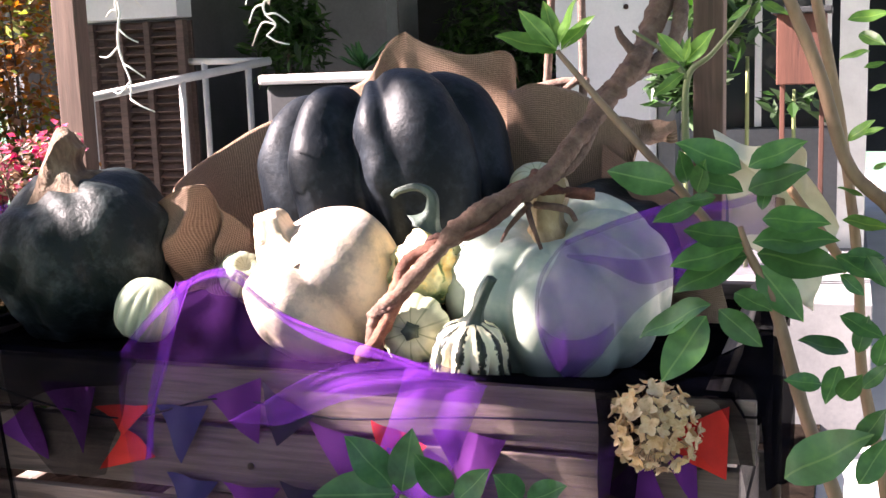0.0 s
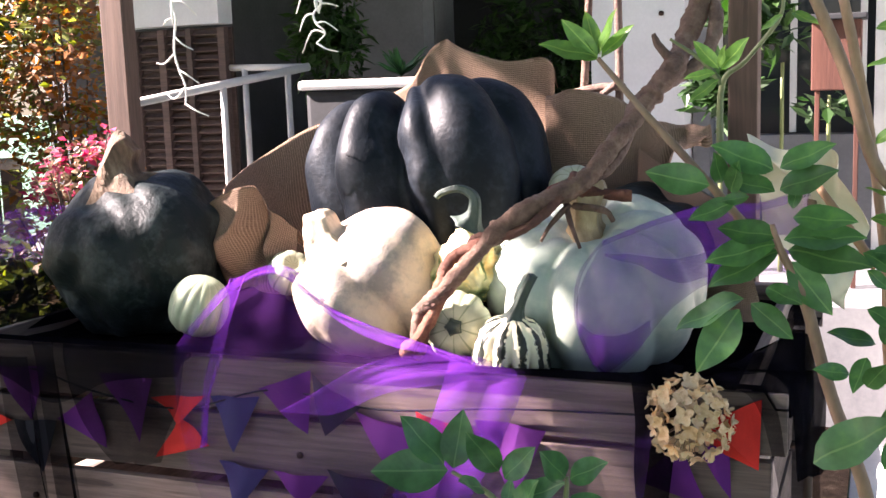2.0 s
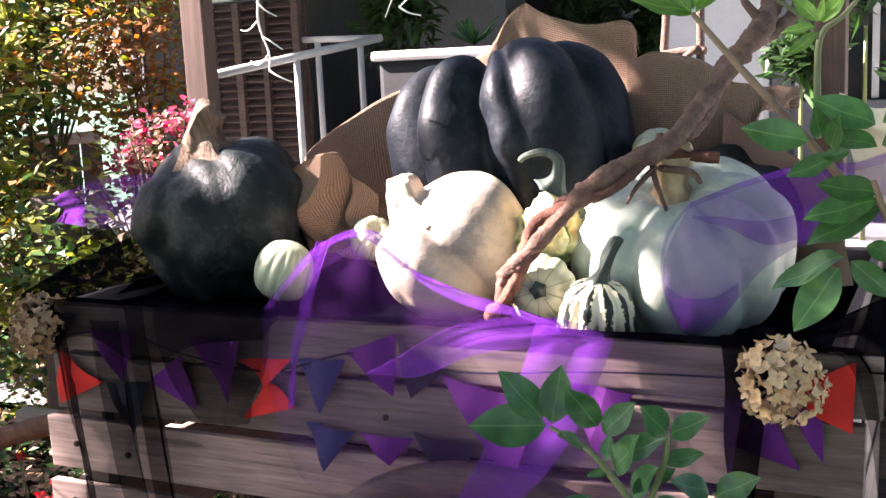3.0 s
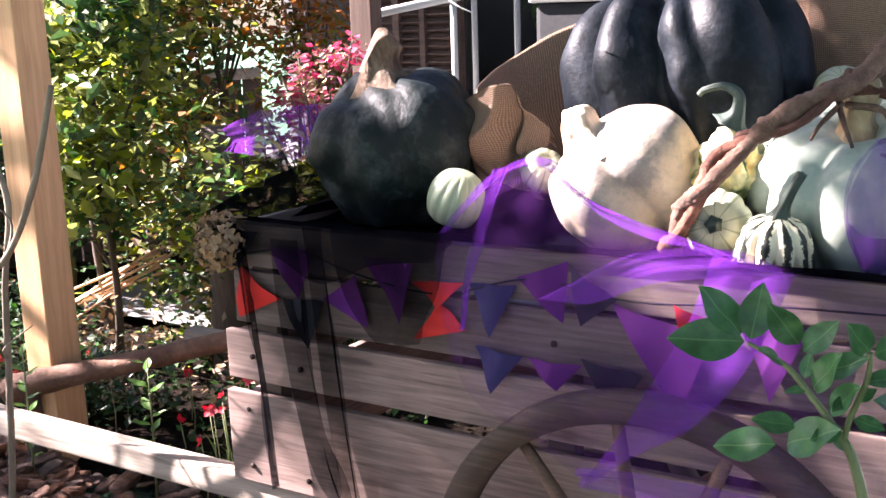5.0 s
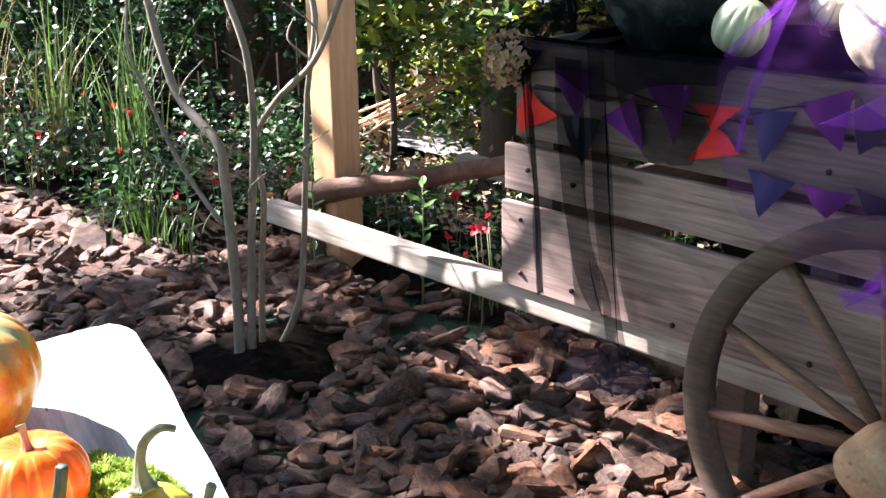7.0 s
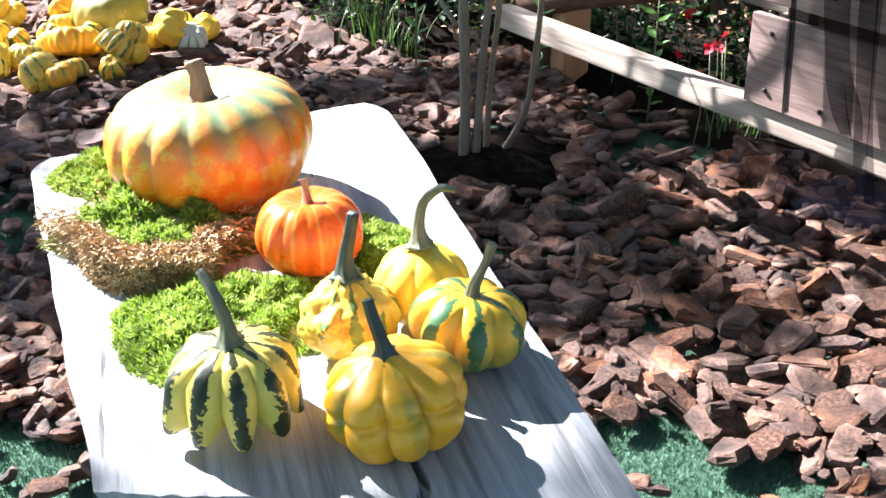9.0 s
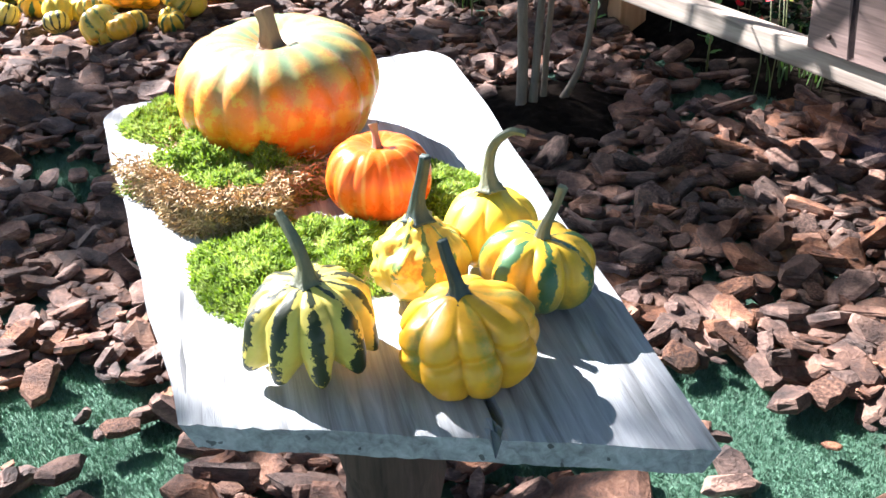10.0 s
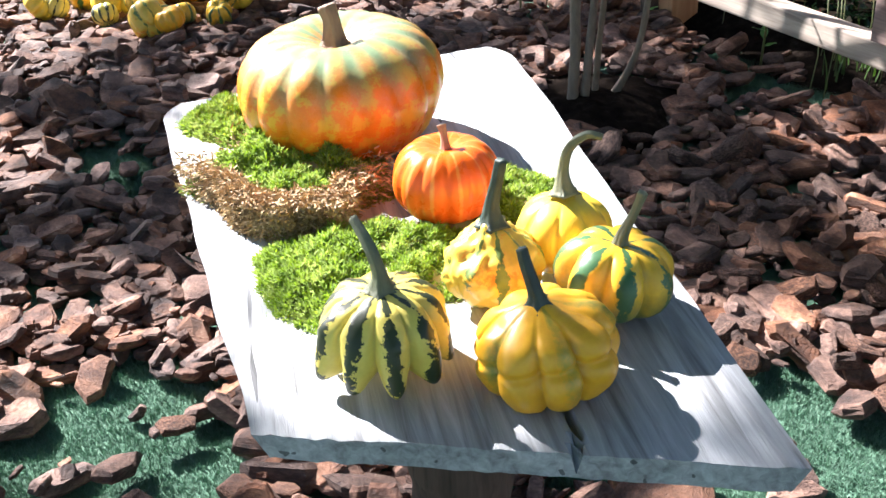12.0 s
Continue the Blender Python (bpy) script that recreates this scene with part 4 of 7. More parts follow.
M["stem"] = surface("brown_shrub_stem", [(0.3, (0.16, 0.09, 0.055)), (0.6, (0.34, 0.21, 0.13)), (0.8, (0.48, 0.33, 0.22))], 20, (1, 1, 0.4), 0.65, 120, 0.4, 0.002, 0.2)
M["stem_green"] = surface("green_shrub_stem", [(0.3, (0.10, 0.13, 0.05)), (0.8, (0.28, 0.30, 0.12))], 20, (1, 1, 0.4), 0.55, 120, 0.3, 0.002, 0.2)
shrub = thing("shrub", pose(0, 0, 0), "tall evergreen shrub with glossy green leaves beside the cart", "shrub")
part("branch", vine(bmesh.new(), [(-0.026, 1.36, 1.302, 0.003), (-0.015, 1.36, 1.269, 0.0046), (0.011, 1.36, 1.215, 0.0068), (0.042, 1.36, 1.102, 0.0076), (0.079, 1.36, 0.999, 0.0084), (0.093, 1.36, 0.922, 0.0084)], 9, 0.06, 6), M["stem"], shrub)
part("branch", vine(bmesh.new(), [(0.009, 1.42, 1.571, 0.0068), (0.052, 1.42, 1.465, 0.0076), (0.083, 1.42, 1.365, 0.0076), (0.124, 1.42, 1.321, 0.0084), (0.167, 1.42, 1.272, 0.0084)], 9, 0.06, 6), M["stem"], shrub)
part("branch", vine(bmesh.new(), [(0.043, 1.48, 1.56, 0.0061), (0.066, 1.48, 1.451, 0.0068), (0.083, 1.48, 1.353, 0.0061), (0.098, 1.48, 1.234, 0.0061), (0.104, 1.48, 1.118, 0.0068), (0.129, 1.48, 0.995, 0.0076), (0.144, 1.48, 0.911, 0.0084)], 9, 0.06, 6), M["stem"], shrub)
part("branch", vine(bmesh.new(), [(-0.239, 1.4, 1.5, 0.003), (-0.183, 1.4, 1.434, 0.0046), (-0.106, 1.4, 1.348, 0.0053), (-0.061, 1.4, 1.296, 0.0053), (-0.023, 1.4, 1.264, 0.0046)], 9, 0.06, 6), M["stem"], shrub)
part("branch", vine(bmesh.new(), [(0.017, 1.5, 1.331, 0.005), (0.06, 1.5, 1.27, 0.006), (0.086, 1.5, 1.23, 0.006)], 9, 0.06, 6), M["stem"], shrub)
part("branch", vine(bmesh.new(), [(-0.104, 1.5, 1.373, 0.005), (-0.102, 1.5, 1.462, 0.004), (-0.073, 1.5, 1.491, 0.003), (-0.034, 1.5, 1.539, 0.003), (-0.028, 1.5, 1.565, 0.002)], 7, 0.05, 6), M["stem_green"], shrub)
part("branch", vine(bmesh.new(), [(-0.102, 1.5, 1.462, 0.004), (-0.127, 1.5, 1.493, 0.003), (-0.168, 1.5, 1.522, 0.002)], 7, 0.05, 6), M["stem_green"], shrub)
leafy(shrub, LEAF, [((-0.025, 1.36, 1.365), (-0.081, 1.332, 1.395)), ((-0.018, 1.36, 1.367), (0.034, 1.348, 1.395)), ((-0.023, 1.36, 1.34), (-0.075, 1.364, 1.357)), ((-0.018, 1.36, 1.342), (0.037, 1.34, 1.366)), ((-0.097, 1.36, 1.347), (-0.165, 1.356, 1.363)), ((-0.084, 1.36, 1.35), (-0.085, 1.332, 1.382)), ((-0.067, 1.36, 1.327), (-0.115, 1.348, 1.312)), ((-0.02, 1.36, 1.287), (-0.082, 1.364, 1.298)), ((-0.017, 1.36, 1.271), (-0.089, 1.34, 1.239)), ((-0.013, 1.36, 1.284), (0.067, 1.356, 1.294)), ((-0.008, 1.36, 1.272), (0.073, 1.332, 1.266)), ((-0.007, 1.36, 1.259), (0.037, 1.348, 1.207))])
leafy(shrub, LEAF, [((-0.057, 1.36, 1.213), (-0.134, 1.364, 1.18)), ((-0.062, 1.36, 1.2), (-0.105, 1.34, 1.134)), ((-0.049, 1.36, 1.208), (-0.006, 1.356, 1.172)), ((-0.032, 1.36, 1.227), (0.005, 1.332, 1.219)), ((-0.02, 1.36, 1.279), (-0.093, 1.348, 1.264)), ((-0.003, 1.36, 1.32), (0.001, 1.364, 1.349)), ((0.089, 1.36, 1.166), (0.045, 1.34, 1.184)), ((0.098, 1.36, 1.166), (0.107, 1.356, 1.203)), ((0.08, 1.36, 1.15), (0.067, 1.332, 1.121)), ((0.073, 1.36, 1.271), (0.114, 1.348, 1.254)), ((0.078, 1.36, 1.251), (0.102, 1.364, 1.231)), ((-0.003, 1.36, 1.31), (0.059, 1.34, 1.313))])
leafy(shrub, LEAF, [((-0.052, 1.36, 1.334), (-0.081, 1.356, 1.33)), ((-0.072, 1.36, 1.339), (-0.064, 1.332, 1.372)), ((0.079, 1.36, 1.206), (0.12, 1.348, 1.19)), ((0.082, 1.36, 1.271), (0.119, 1.364, 1.271)), ((0.105, 1.36, 1.272), (0.123, 1.34, 1.246))])
leafy(shrub, LEAF, [((0.027, 1.3, 1.039), (0.099, 1.272, 1.1)), ((0.1, 1.3, 1.081), (0.121, 1.288, 1.121)), ((0.101, 1.3, 1.039), (0.127, 1.304, 1.084)), ((0.063, 1.3, 1.145), (0.032, 1.28, 1.154)), ((0.103, 1.3, 1.143), (0.124, 1.296, 1.169)), ((0.081, 1.3, 1.132), (0.098, 1.272, 1.16)), ((0.116, 1.3, 1.168), (0.123, 1.288, 1.2))])
leafy(shrub, LEAF_YOUNG, [((-0.244, 1.42, 1.501), (-0.302, 1.392, 1.522)), ((-0.244, 1.42, 1.502), (-0.282, 1.408, 1.545)), ((-0.244, 1.42, 1.504), (-0.258, 1.424, 1.555)), ((-0.241, 1.42, 1.504), (-0.222, 1.4, 1.554)), ((-0.239, 1.42, 1.502), (-0.204, 1.416, 1.537)), ((-0.24, 1.42, 1.499), (-0.224, 1.392, 1.511)), ((-0.244, 1.42, 1.499), (-0.272, 1.408, 1.508)), ((-0.095, 1.42, 1.482), (-0.123, 1.424, 1.514)), ((-0.094, 1.42, 1.483), (-0.088, 1.4, 1.506)), ((-0.099, 1.42, 1.477), (-0.133, 1.416, 1.474)), ((-0.092, 1.42, 1.482), (-0.064, 1.392, 1.513)), ((-0.095, 1.42, 1.469), (-0.126, 1.408, 1.448))])
leafy(shrub, LEAF_YOUNG, [((-0.021, 1.42, 1.542), (-0.046, 1.424, 1.528)), ((-0.012, 1.42, 1.544), (0.016, 1.4, 1.533)), ((0.08, 1.42, 1.521), (0.118, 1.416, 1.528)), ((0.092, 1.42, 1.506), (0.114, 1.392, 1.496)), ((0.104, 1.42, 1.487), (0.075, 1.408, 1.482)), ((0.098, 1.42, 1.469), (0.118, 1.424, 1.475)), ((0.083, 1.42, 1.39), (0.105, 1.4, 1.412)), ((0.094, 1.42, 1.396), (0.117, 1.416, 1.405)), ((0.105, 1.42, 1.445), (0.12, 1.392, 1.451)), ((0.11, 1.42, 1.359), (0.122, 1.408, 1.366)), ((0.079, 1.42, 1.302), (0.125, 1.424, 1.296)), ((0.102, 1.42, 1.327), (0.078, 1.4, 1.342))])
sprig = thing("sapling", pose(0, 0, 0), "low leafy green sapling growing in front of the cart", "shrub")
part("branch", vine(bmesh.new(), [(-0.292, 1.0, 1.102, 0.002), (-0.255, 1.0, 1.084, 0.003), (-0.232, 1.0, 1.06, 0.0035), (-0.207, 1.0, 1.029, 0.004), (-0.189, 1.0, 1.002, 0.005), (-0.175, 1.0, 0.952, 0.006)], 7, 0.04, 6), M["stem_green"], sprig)
part("branch", vine(bmesh.new(), [(-0.176, 1.0, 1.109, 0.002), (-0.179, 1.0, 1.079, 0.003), (-0.193, 1.0, 1.039, 0.003), (-0.197, 1.0, 1.012, 0.003)], 7, 0.04, 6), M["stem_green"], sprig)
part("branch", vine(bmesh.new(), [(-0.134, 1.0, 1.055, 0.002), (-0.111, 1.0, 1.03, 0.003), (-0.094, 1.0, 1.018, 0.003), (-0.075, 1.0, 0.983, 0.004)], 7, 0.04, 6), M["stem_green"], sprig)
part("trunk", vine(bmesh.new(), [(-0.145, 1.0, 0.95, 0.006), (-0.14, 1.01, 0.7, 0.007), (-0.12, 1.03, 0.35, 0.008), (-0.12, 1.03, -0.01, 0.010)], 8, 0.05), M["stem_green"], sprig)
part("trunk", vine(bmesh.new(), [(0.10, 1.36, 0.92, 0.011), (0.14, 1.38, 0.5, 0.012), (0.16, 1.4, -0.01, 0.014)], 8, 0.05), M["stem"], shrub)
leafy(sprig, LEAF_ROUND, [((-0.296, 1.0, 1.103), (-0.354, 0.972, 1.107)), ((-0.3, 1.0, 1.109), (-0.33, 0.988, 1.153)), ((-0.29, 1.0, 1.106), (-0.282, 1.004, 1.155)), ((-0.243, 1.0, 1.108), (-0.263, 0.98, 1.143)), ((-0.238, 1.0, 1.101), (-0.212, 0.996, 1.131)), ((-0.26, 1.0, 1.087), (-0.268, 0.972, 1.106)), ((-0.234, 1.0, 1.063), (-0.249, 0.988, 1.063)), ((-0.236, 1.0, 1.074), (-0.234, 1.004, 1.096)), ((-0.227, 1.0, 1.064), (-0.206, 0.98, 1.104)), ((-0.222, 1.0, 1.08), (-0.185, 0.996, 1.103)), ((-0.178, 1.0, 1.108), (-0.187, 0.972, 1.137)), ((-0.173, 1.0, 1.107), (-0.142, 0.988, 1.129))], 1.17)
leafy(sprig, LEAF_ROUND, [((-0.179, 1.0, 1.078), (-0.149, 1.004, 1.09)), ((-0.211, 1.0, 1.044), (-0.188, 0.98, 1.077)), ((-0.189, 1.0, 1.04), (-0.164, 0.996, 1.038)), ((-0.138, 1.0, 1.055), (-0.159, 0.972, 1.073)), ((-0.131, 1.0, 1.052), (-0.098, 0.988, 1.076)), ((-0.124, 1.0, 1.042), (-0.119, 1.004, 1.02)), ((-0.2, 1.0, 1.03), (-0.219, 0.98, 1.023)), ((-0.262, 1.0, 1.001), (-0.317, 0.996, 0.993)), ((-0.251, 1.0, 1.003), (-0.207, 0.972, 1.036)), ((-0.243, 1.0, 1.023), (-0.277, 0.988, 1.03)), ((-0.186, 1.0, 1.059), (-0.173, 1.004, 1.071)), ((-0.193, 1.0, 1.062), (-0.202, 0.98, 1.056))], 1.17)
leafy(sprig, LEAF_ROUND, [((-0.207, 1.0, 1.022), (-0.191, 0.996, 1.01))], 1.17)

# ---- twisted vine over the pumpkins ----
M["vine"] = surface("twisted_vine_bark", [(0.3, (0.07, 0.035, 0.025)), (0.55, (0.20, 0.115, 0.085)), (0.8, (0.36, 0.25, 0.20))], 30, (1, 1, 1), 0.75, 160, 1.0, 0.006, 0.15)
M["vine_red"] = surface("red_vine_bark", [(0.3, (0.06, 0.02, 0.014)), (0.55, (0.19, 0.07, 0.045)), (0.8, (0.34, 0.16, 0.10))], 30, (1, 1, 1), 0.75, 160, 1.0, 0.005, 0.15)
vine_thing = thing("dry_vine", pose(0, 0, 0), "thick twisted dry brown vine arching over pumpkins", "vine")
VINE_MAIN = [(-0.672, 1.785, 1.012), (-0.655, 1.79, 1.06), (-0.622, 1.80, 1.12), (-0.560, 1.82, 1.19), (-0.480, 1.85, 1.240), (-0.405, 1.92, 1.295), (-0.373, 1.98, 1.347), (-0.313, 2.05, 1.41), (-0.271, 2.12, 1.486), (-0.272, 2.2, 1.545), (-0.236, 2.25, 1.625)]
VINE_SIDE = [(-0.672, 1.785, 1.012), (-0.652, 1.79, 1.07), (-0.612, 1.80, 1.14), (-0.550, 1.83, 1.205), (-0.490, 1.87, 1.248), (-0.420, 1.94, 1.272), (-0.325, 2.0, 1.278)]
VINE_FORK = [(-0.47, 1.90, 1.235), (-0.404, 1.97, 1.30), (-0.352, 2.03, 1.352), (-0.312, 2.10, 1.44), (-0.235, 2.18, 1.515), (-0.215, 2.24, 1.60)]


def strand(pts, r0, r1, turns, phase, off):
    """A rough stem that winds round a line."""
    q = smooth_path([(*p, 0) for p in pts], 9)
    rows = []
    for i, p in enumerate(q):
        s = i / (len(q) - 1)
        a = phase + turns * 6.283 * s
        lump = 1 + 0.22 * noise.noise(Vector((s * 14, phase, 0))) + (0.25 if noise.noise(Vector((s * 9, phase, 5))) > 0.38 else 0)
        rows.append((p[0] + off * math.cos(a), p[1] + off * math.sin(a) * 0.6, p[2] + off * math.sin(a), (r0 + (r1 - r0) * s) * lump))
    return vine(bmesh.new(), rows, 11, 0.12, 2)


part("strand", strand(VINE_MAIN, 0.0125, 0.021, 3.2, 0.4, 0.010), M["vine"], vine_thing)
part("strand", strand(VINE_SIDE, 0.0125, 0.0095, 2.2, 3.4, 0.014), M["vine_red"], vine_thing, "red-brown strand")
part("strand", strand(VINE_FORK, 0.0105, 0.014, 2.0, 2.0, 0.012), M["vine"], vine_thing)
part("strand", strand(VINE_MAIN[:6], 0.010, 0.008, 2.5, 5.2, 0.015), M["vine_red"], vine_thing, "red-brown strand")
for q in ([(-0.43, 1.93, 1.262, 0.006), (-0.415, 1.90, 1.232, 0.005), (-0.392, 1.88, 1.185, 0.003)], [(-0.42, 1.92, 1.255, 0.006), (-0.445, 1.89, 1.225, 0.0045), (-0.462, 1.88, 1.195, 0.0025)],
          [(-0.42, 1.95, 1.25, 0.007), (-0.36, 1.93, 1.245, 0.006), (-0.345, 1.93, 1.225, 0.004)], [(-0.268, 2.13, 1.49, 0.012), (-0.30, 2.13, 1.525, 0.008), (-0.312, 2.13, 1.55, 0.004)]):
    part("twig", vine(bmesh.new(), q, 8, 0.14, 4), M["vine"], vine_thing)

# ---- pile of gourds on the bark ----
PILE_SKINS = [YEL_PLAIN, YEL, YEL_DARK, YEL_GREEN, YEL_PEAR, squash_skin("white_green_rind", (0.80, 0.78, 0.62), stripe=(0.25, 0.35, 0.15), ribs=10, width=0.12, phase=math.pi, ragged=0.15), ORANGE_S]
for k, (x, y) in enumerate([(-4.28, 0.48), (-4.0, 0.49), (-4.04, 0.6), (-3.79, 0.62), (-3.83, 0.72), (-4.08, 0.83), (-3.79, 0.84), (-3.91, 0.96), (-4.03, 1.09), (-3.92, 1.19), (-4.15, 0.73), (-4.33, 0.66), (-4.31, 0.57), (-4.56, 0.52), (-4.18, 0.94), (-4.34, 0.84), (-4.12, 1.22), (-4.2, 0.36), (-4.46, 0.35), (-4.78, 0.55), (-4.66, 0.73)]):
    for x, y, lift in ((x, y, 0.0), (x + R.uniform(-0.1, 0.1), y + R.uniform(-0.09, 0.09), R.uniform(0.0, 0.06))):
        rr = R.uniform(0.046, 0.072)
        squash("gourd", ("small yellow gourd lying in the pile on bark", "yellow and green striped gourd in the pile")[k % 2], pose(x, y, rr * 0.85 + 0.03 + lift, R.uniform(-50, 50), R.uniform(-50, 50), R.uniform(0, 360)), rr, rr * R.uniform(0.7, 0.95), PILE_SKINS[R.choice((0, 0, 1, 1, 2, 3, 4, 5))],
               R.choice((8, 9, 10)), 0.16, group="gourds piled on the bark", category="gourd", nu=48, nv=20, lobe_var=0.06, teeth=0.014 if k % 3 == 0 else 0)
squash("pumpkin", "dull green-orange pumpkin lying behind the gourd pile", pose(-4.25, 1.0, 0.14, 20, 10, 0), 0.15, 0.115, squash_skin("olive_rind", (0.30, 0.28, 0.06), blotch=(0.55, 0.36, 0.06), rough=0.4), 12, 0.07, nu=64, nv=26)

# ---- moss on the slab ----
M["moss"] = surface("green_moss", [(0.3, (0.12, 0.21, 0.02)), (0.5, (0.29, 0.41, 0.06)), (0.7, (0.50, 0.57, 0.16))], 25, rough=0.8, bump=0.0, vary=0.3, island=True, translucent=0.4)
M["dry_moss"] = surface("dry_brown_moss", [(0.3, (0.28, 0.17, 0.08)), (0.55, (0.52, 0.37, 0.20)), (0.8, (0.72, 0.57, 0.36))], 25, rough=0.85, bump=0.0, vary=0.3, island=True)


def moss(label, x, y, rx, ry, turn, h, count, dry_side=None):
    t = thing("moss_cushion", pose(x, y, TZ - 0.004, 0, 0, turn), label, "moss")
    base = grid_sheet(bmesh.new(), lambda u, v: (math.cos(u * 6.2832) * v * rx * (1 + 0.3 * noise.noise(Vector((math.cos(u * 6.28) * 2, math.sin(u * 6.28) * 2, x * 9)))),
                                                 math.sin(u * 6.2832) * v * ry * (1 + 0.3 * noise.noise(Vector((math.cos(u * 6.28) * 2, math.sin(u * 6.28) * 2, x * 9)))), h * 0.7 * (1 - v ** 3)), 40, 10)
    part("cushion", base, M["dry_moss"], t)
    for name, mat, dry in (("fronds", M["moss"], False), ("dry_edge", M["dry_moss"], True)):
        vs, fs = [], []
        for _ in range(count if not dry else (count // 2 if dry_side else 0)):
            a, d = R.uniform(0, 6.283), 1.04 * R.random() ** 0.5
            if dry:
                a, d = math.radians(dry_side + R.gauss(0, 40)), R.uniform(0.72, 1.1)
            wob = 1 + 0.3 * noise.noise(Vector((math.cos(a) * 2, math.sin(a) * 2, x * 9)))
            px, py = math.cos(a) * d * rx * wob, math.sin(a) * d * ry * wob
            z = h * (1 - min(1, d) ** 3) * (0.75 + 0.9 * noise.noise(Vector((px * 34, py * 34, 1))) + 0.35 * noise.noise(Vector((px * 90, py * 90, 4)))) if not dry else R.uniform(0, h)
            out = Vector((math.cos(a) * d * 0.9, math.sin(a) * d * 0.9, 0.9 if not dry else 0.1)) + Vector((R.gauss(0, 0.8), R.gauss(0, 0.8), R.gauss(0, 0.4)))
            out.normalize()
            side = out.cross(Vector((R.gauss(0, 1), R.gauss(0, 1), R.gauss(0, 1)))).normalized()
            n = R.uniform(0.005, 0.013)
            p = Vector((px, py, z))
            bend = side.cross(out) * R.uniform(-0.8, 0.8)
            o = len(vs)
            vs += [p - side * 0.0008, p + side * 0.0008, p + out * n * 0.6 + bend * n * 0.3 + side * 0.0011, p + out * n * 0.6 + bend * n * 0.3 - side * 0.0011, p + (out + bend) * n]
            fs += [(o, o + 1, o + 2, o + 3), (o + 3, o + 2, o + 4)]
        if vs:
            me = bpy.data.meshes.new(name)
            me.from_pydata([tuple(v) for v in vs], [], fs)
            me.materials.append(mat)
            ob = new(name, me)
            ob.parent = t
            tagged(ob, kind="stuff")


moss("thick green moss cushion with dry brown edge", -1.285, 0.115, 0.135, 0.125, 20, 0.05, 36000, 300)
moss("bright green moss clump under the big pumpkin", -1.515, 0.135, 0.11, 0.075, 10, 0.03, 15000)
moss("bright green moss clump among the small gourds", -1.03, 0.105, 0.115, 0.125, -25, 0.03, 28000)
moss("bright green moss clump behind the small pumpkin", -1.105, 0.335, 0.115, 0.065, 25, 0.03, 15000)

# ---- cloths ----
def burlap_material():
    m, nt, b = material("brown_burlap")
    v = coords(nt, shift_random=False)
    uv = nt.nodes.new("ShaderNodeTexCoord").outputs["UV"]
    sep = nt.nodes.new("ShaderNodeSeparateXYZ")
    nt.links.new(uv, sep.inputs[0])
    wob = calc(nt, "MULTIPLY", noise_fac(nt, v, 40, 3), 3.0)
    a = calc(nt, "SINE", calc(nt, "ADD", calc(nt, "MULTIPLY", sep.outputs[0], 1500.0), wob))
    c = calc(nt, "SINE", calc(nt, "ADD", calc(nt, "MULTIPLY", sep.outputs[1], 1500.0), wob))
    weave = calc(nt, "MAXIMUM", a, c)
    thick = noise_fac(nt, v, 180, 3)
    fac = calc(nt, "ADD", calc(nt, "MULTIPLY", weave, 0.35), calc(nt, "MULTIPLY", thick, 0.6))
    col = ramp(nt, fac, [(0.05, (0.085, 0.05, 0.034)), (0.40, (0.26, 0.165, 0.115)), (0.72, (0.40, 0.275, 0.20))])
    col = mix(nt, 0.35, col, ramp(nt, noise_fac(nt, v, 5, 4), [(0.3, (0.35, 0.30, 0.26)), (0.7, (0.62, 0.55, 0.48))]), "OVERLAY")
    nt.links.new(col, b.inputs["Base Color"])
    b.inputs["Roughness"].default_value = 0.95
    bumped(nt, b, fac, 0.6, 0.003)
    return m


BURLAP = burlap_material()


def cloth_part(name, f, nu, nv, mat, parent, size=(1.0, 1.0), label=""):
    """A cloth sheet with UVs in metres."""
    bm = grid_sheet(bmesh.new(), f, nu, nv)
    uvl = bm.loops.layers.uv.new("UVMap")
    bm.verts.index_update()
    for face in bm.faces:
        for lp in face.loops:
            k = lp.vert.index
            lp[uvl].uv = ((k % (nu + 1)) / nu * size[0], (k // (nu + 1)) / nv * size[1])
    return part(name, bm, mat, parent, label)


def along(pts, u):
    """The place at share u of a soft line through pts."""
    n = len(pts) - 1
    i = min(int(u * n), n - 1)
    t = u * n - i
    p = [np.array(pts[min(max(i + k, 0), n)], float) for k in (-1, 0, 1, 2)]
    return 0.5 * (2 * p[1] + (p[2] - p[0]) * t + (2 * p[0] - 5 * p[1] + 4 * p[2] - p[3]) * t * t + (3 * p[1] - p[0] - 3 * p[2] + p[3]) * t ** 3)


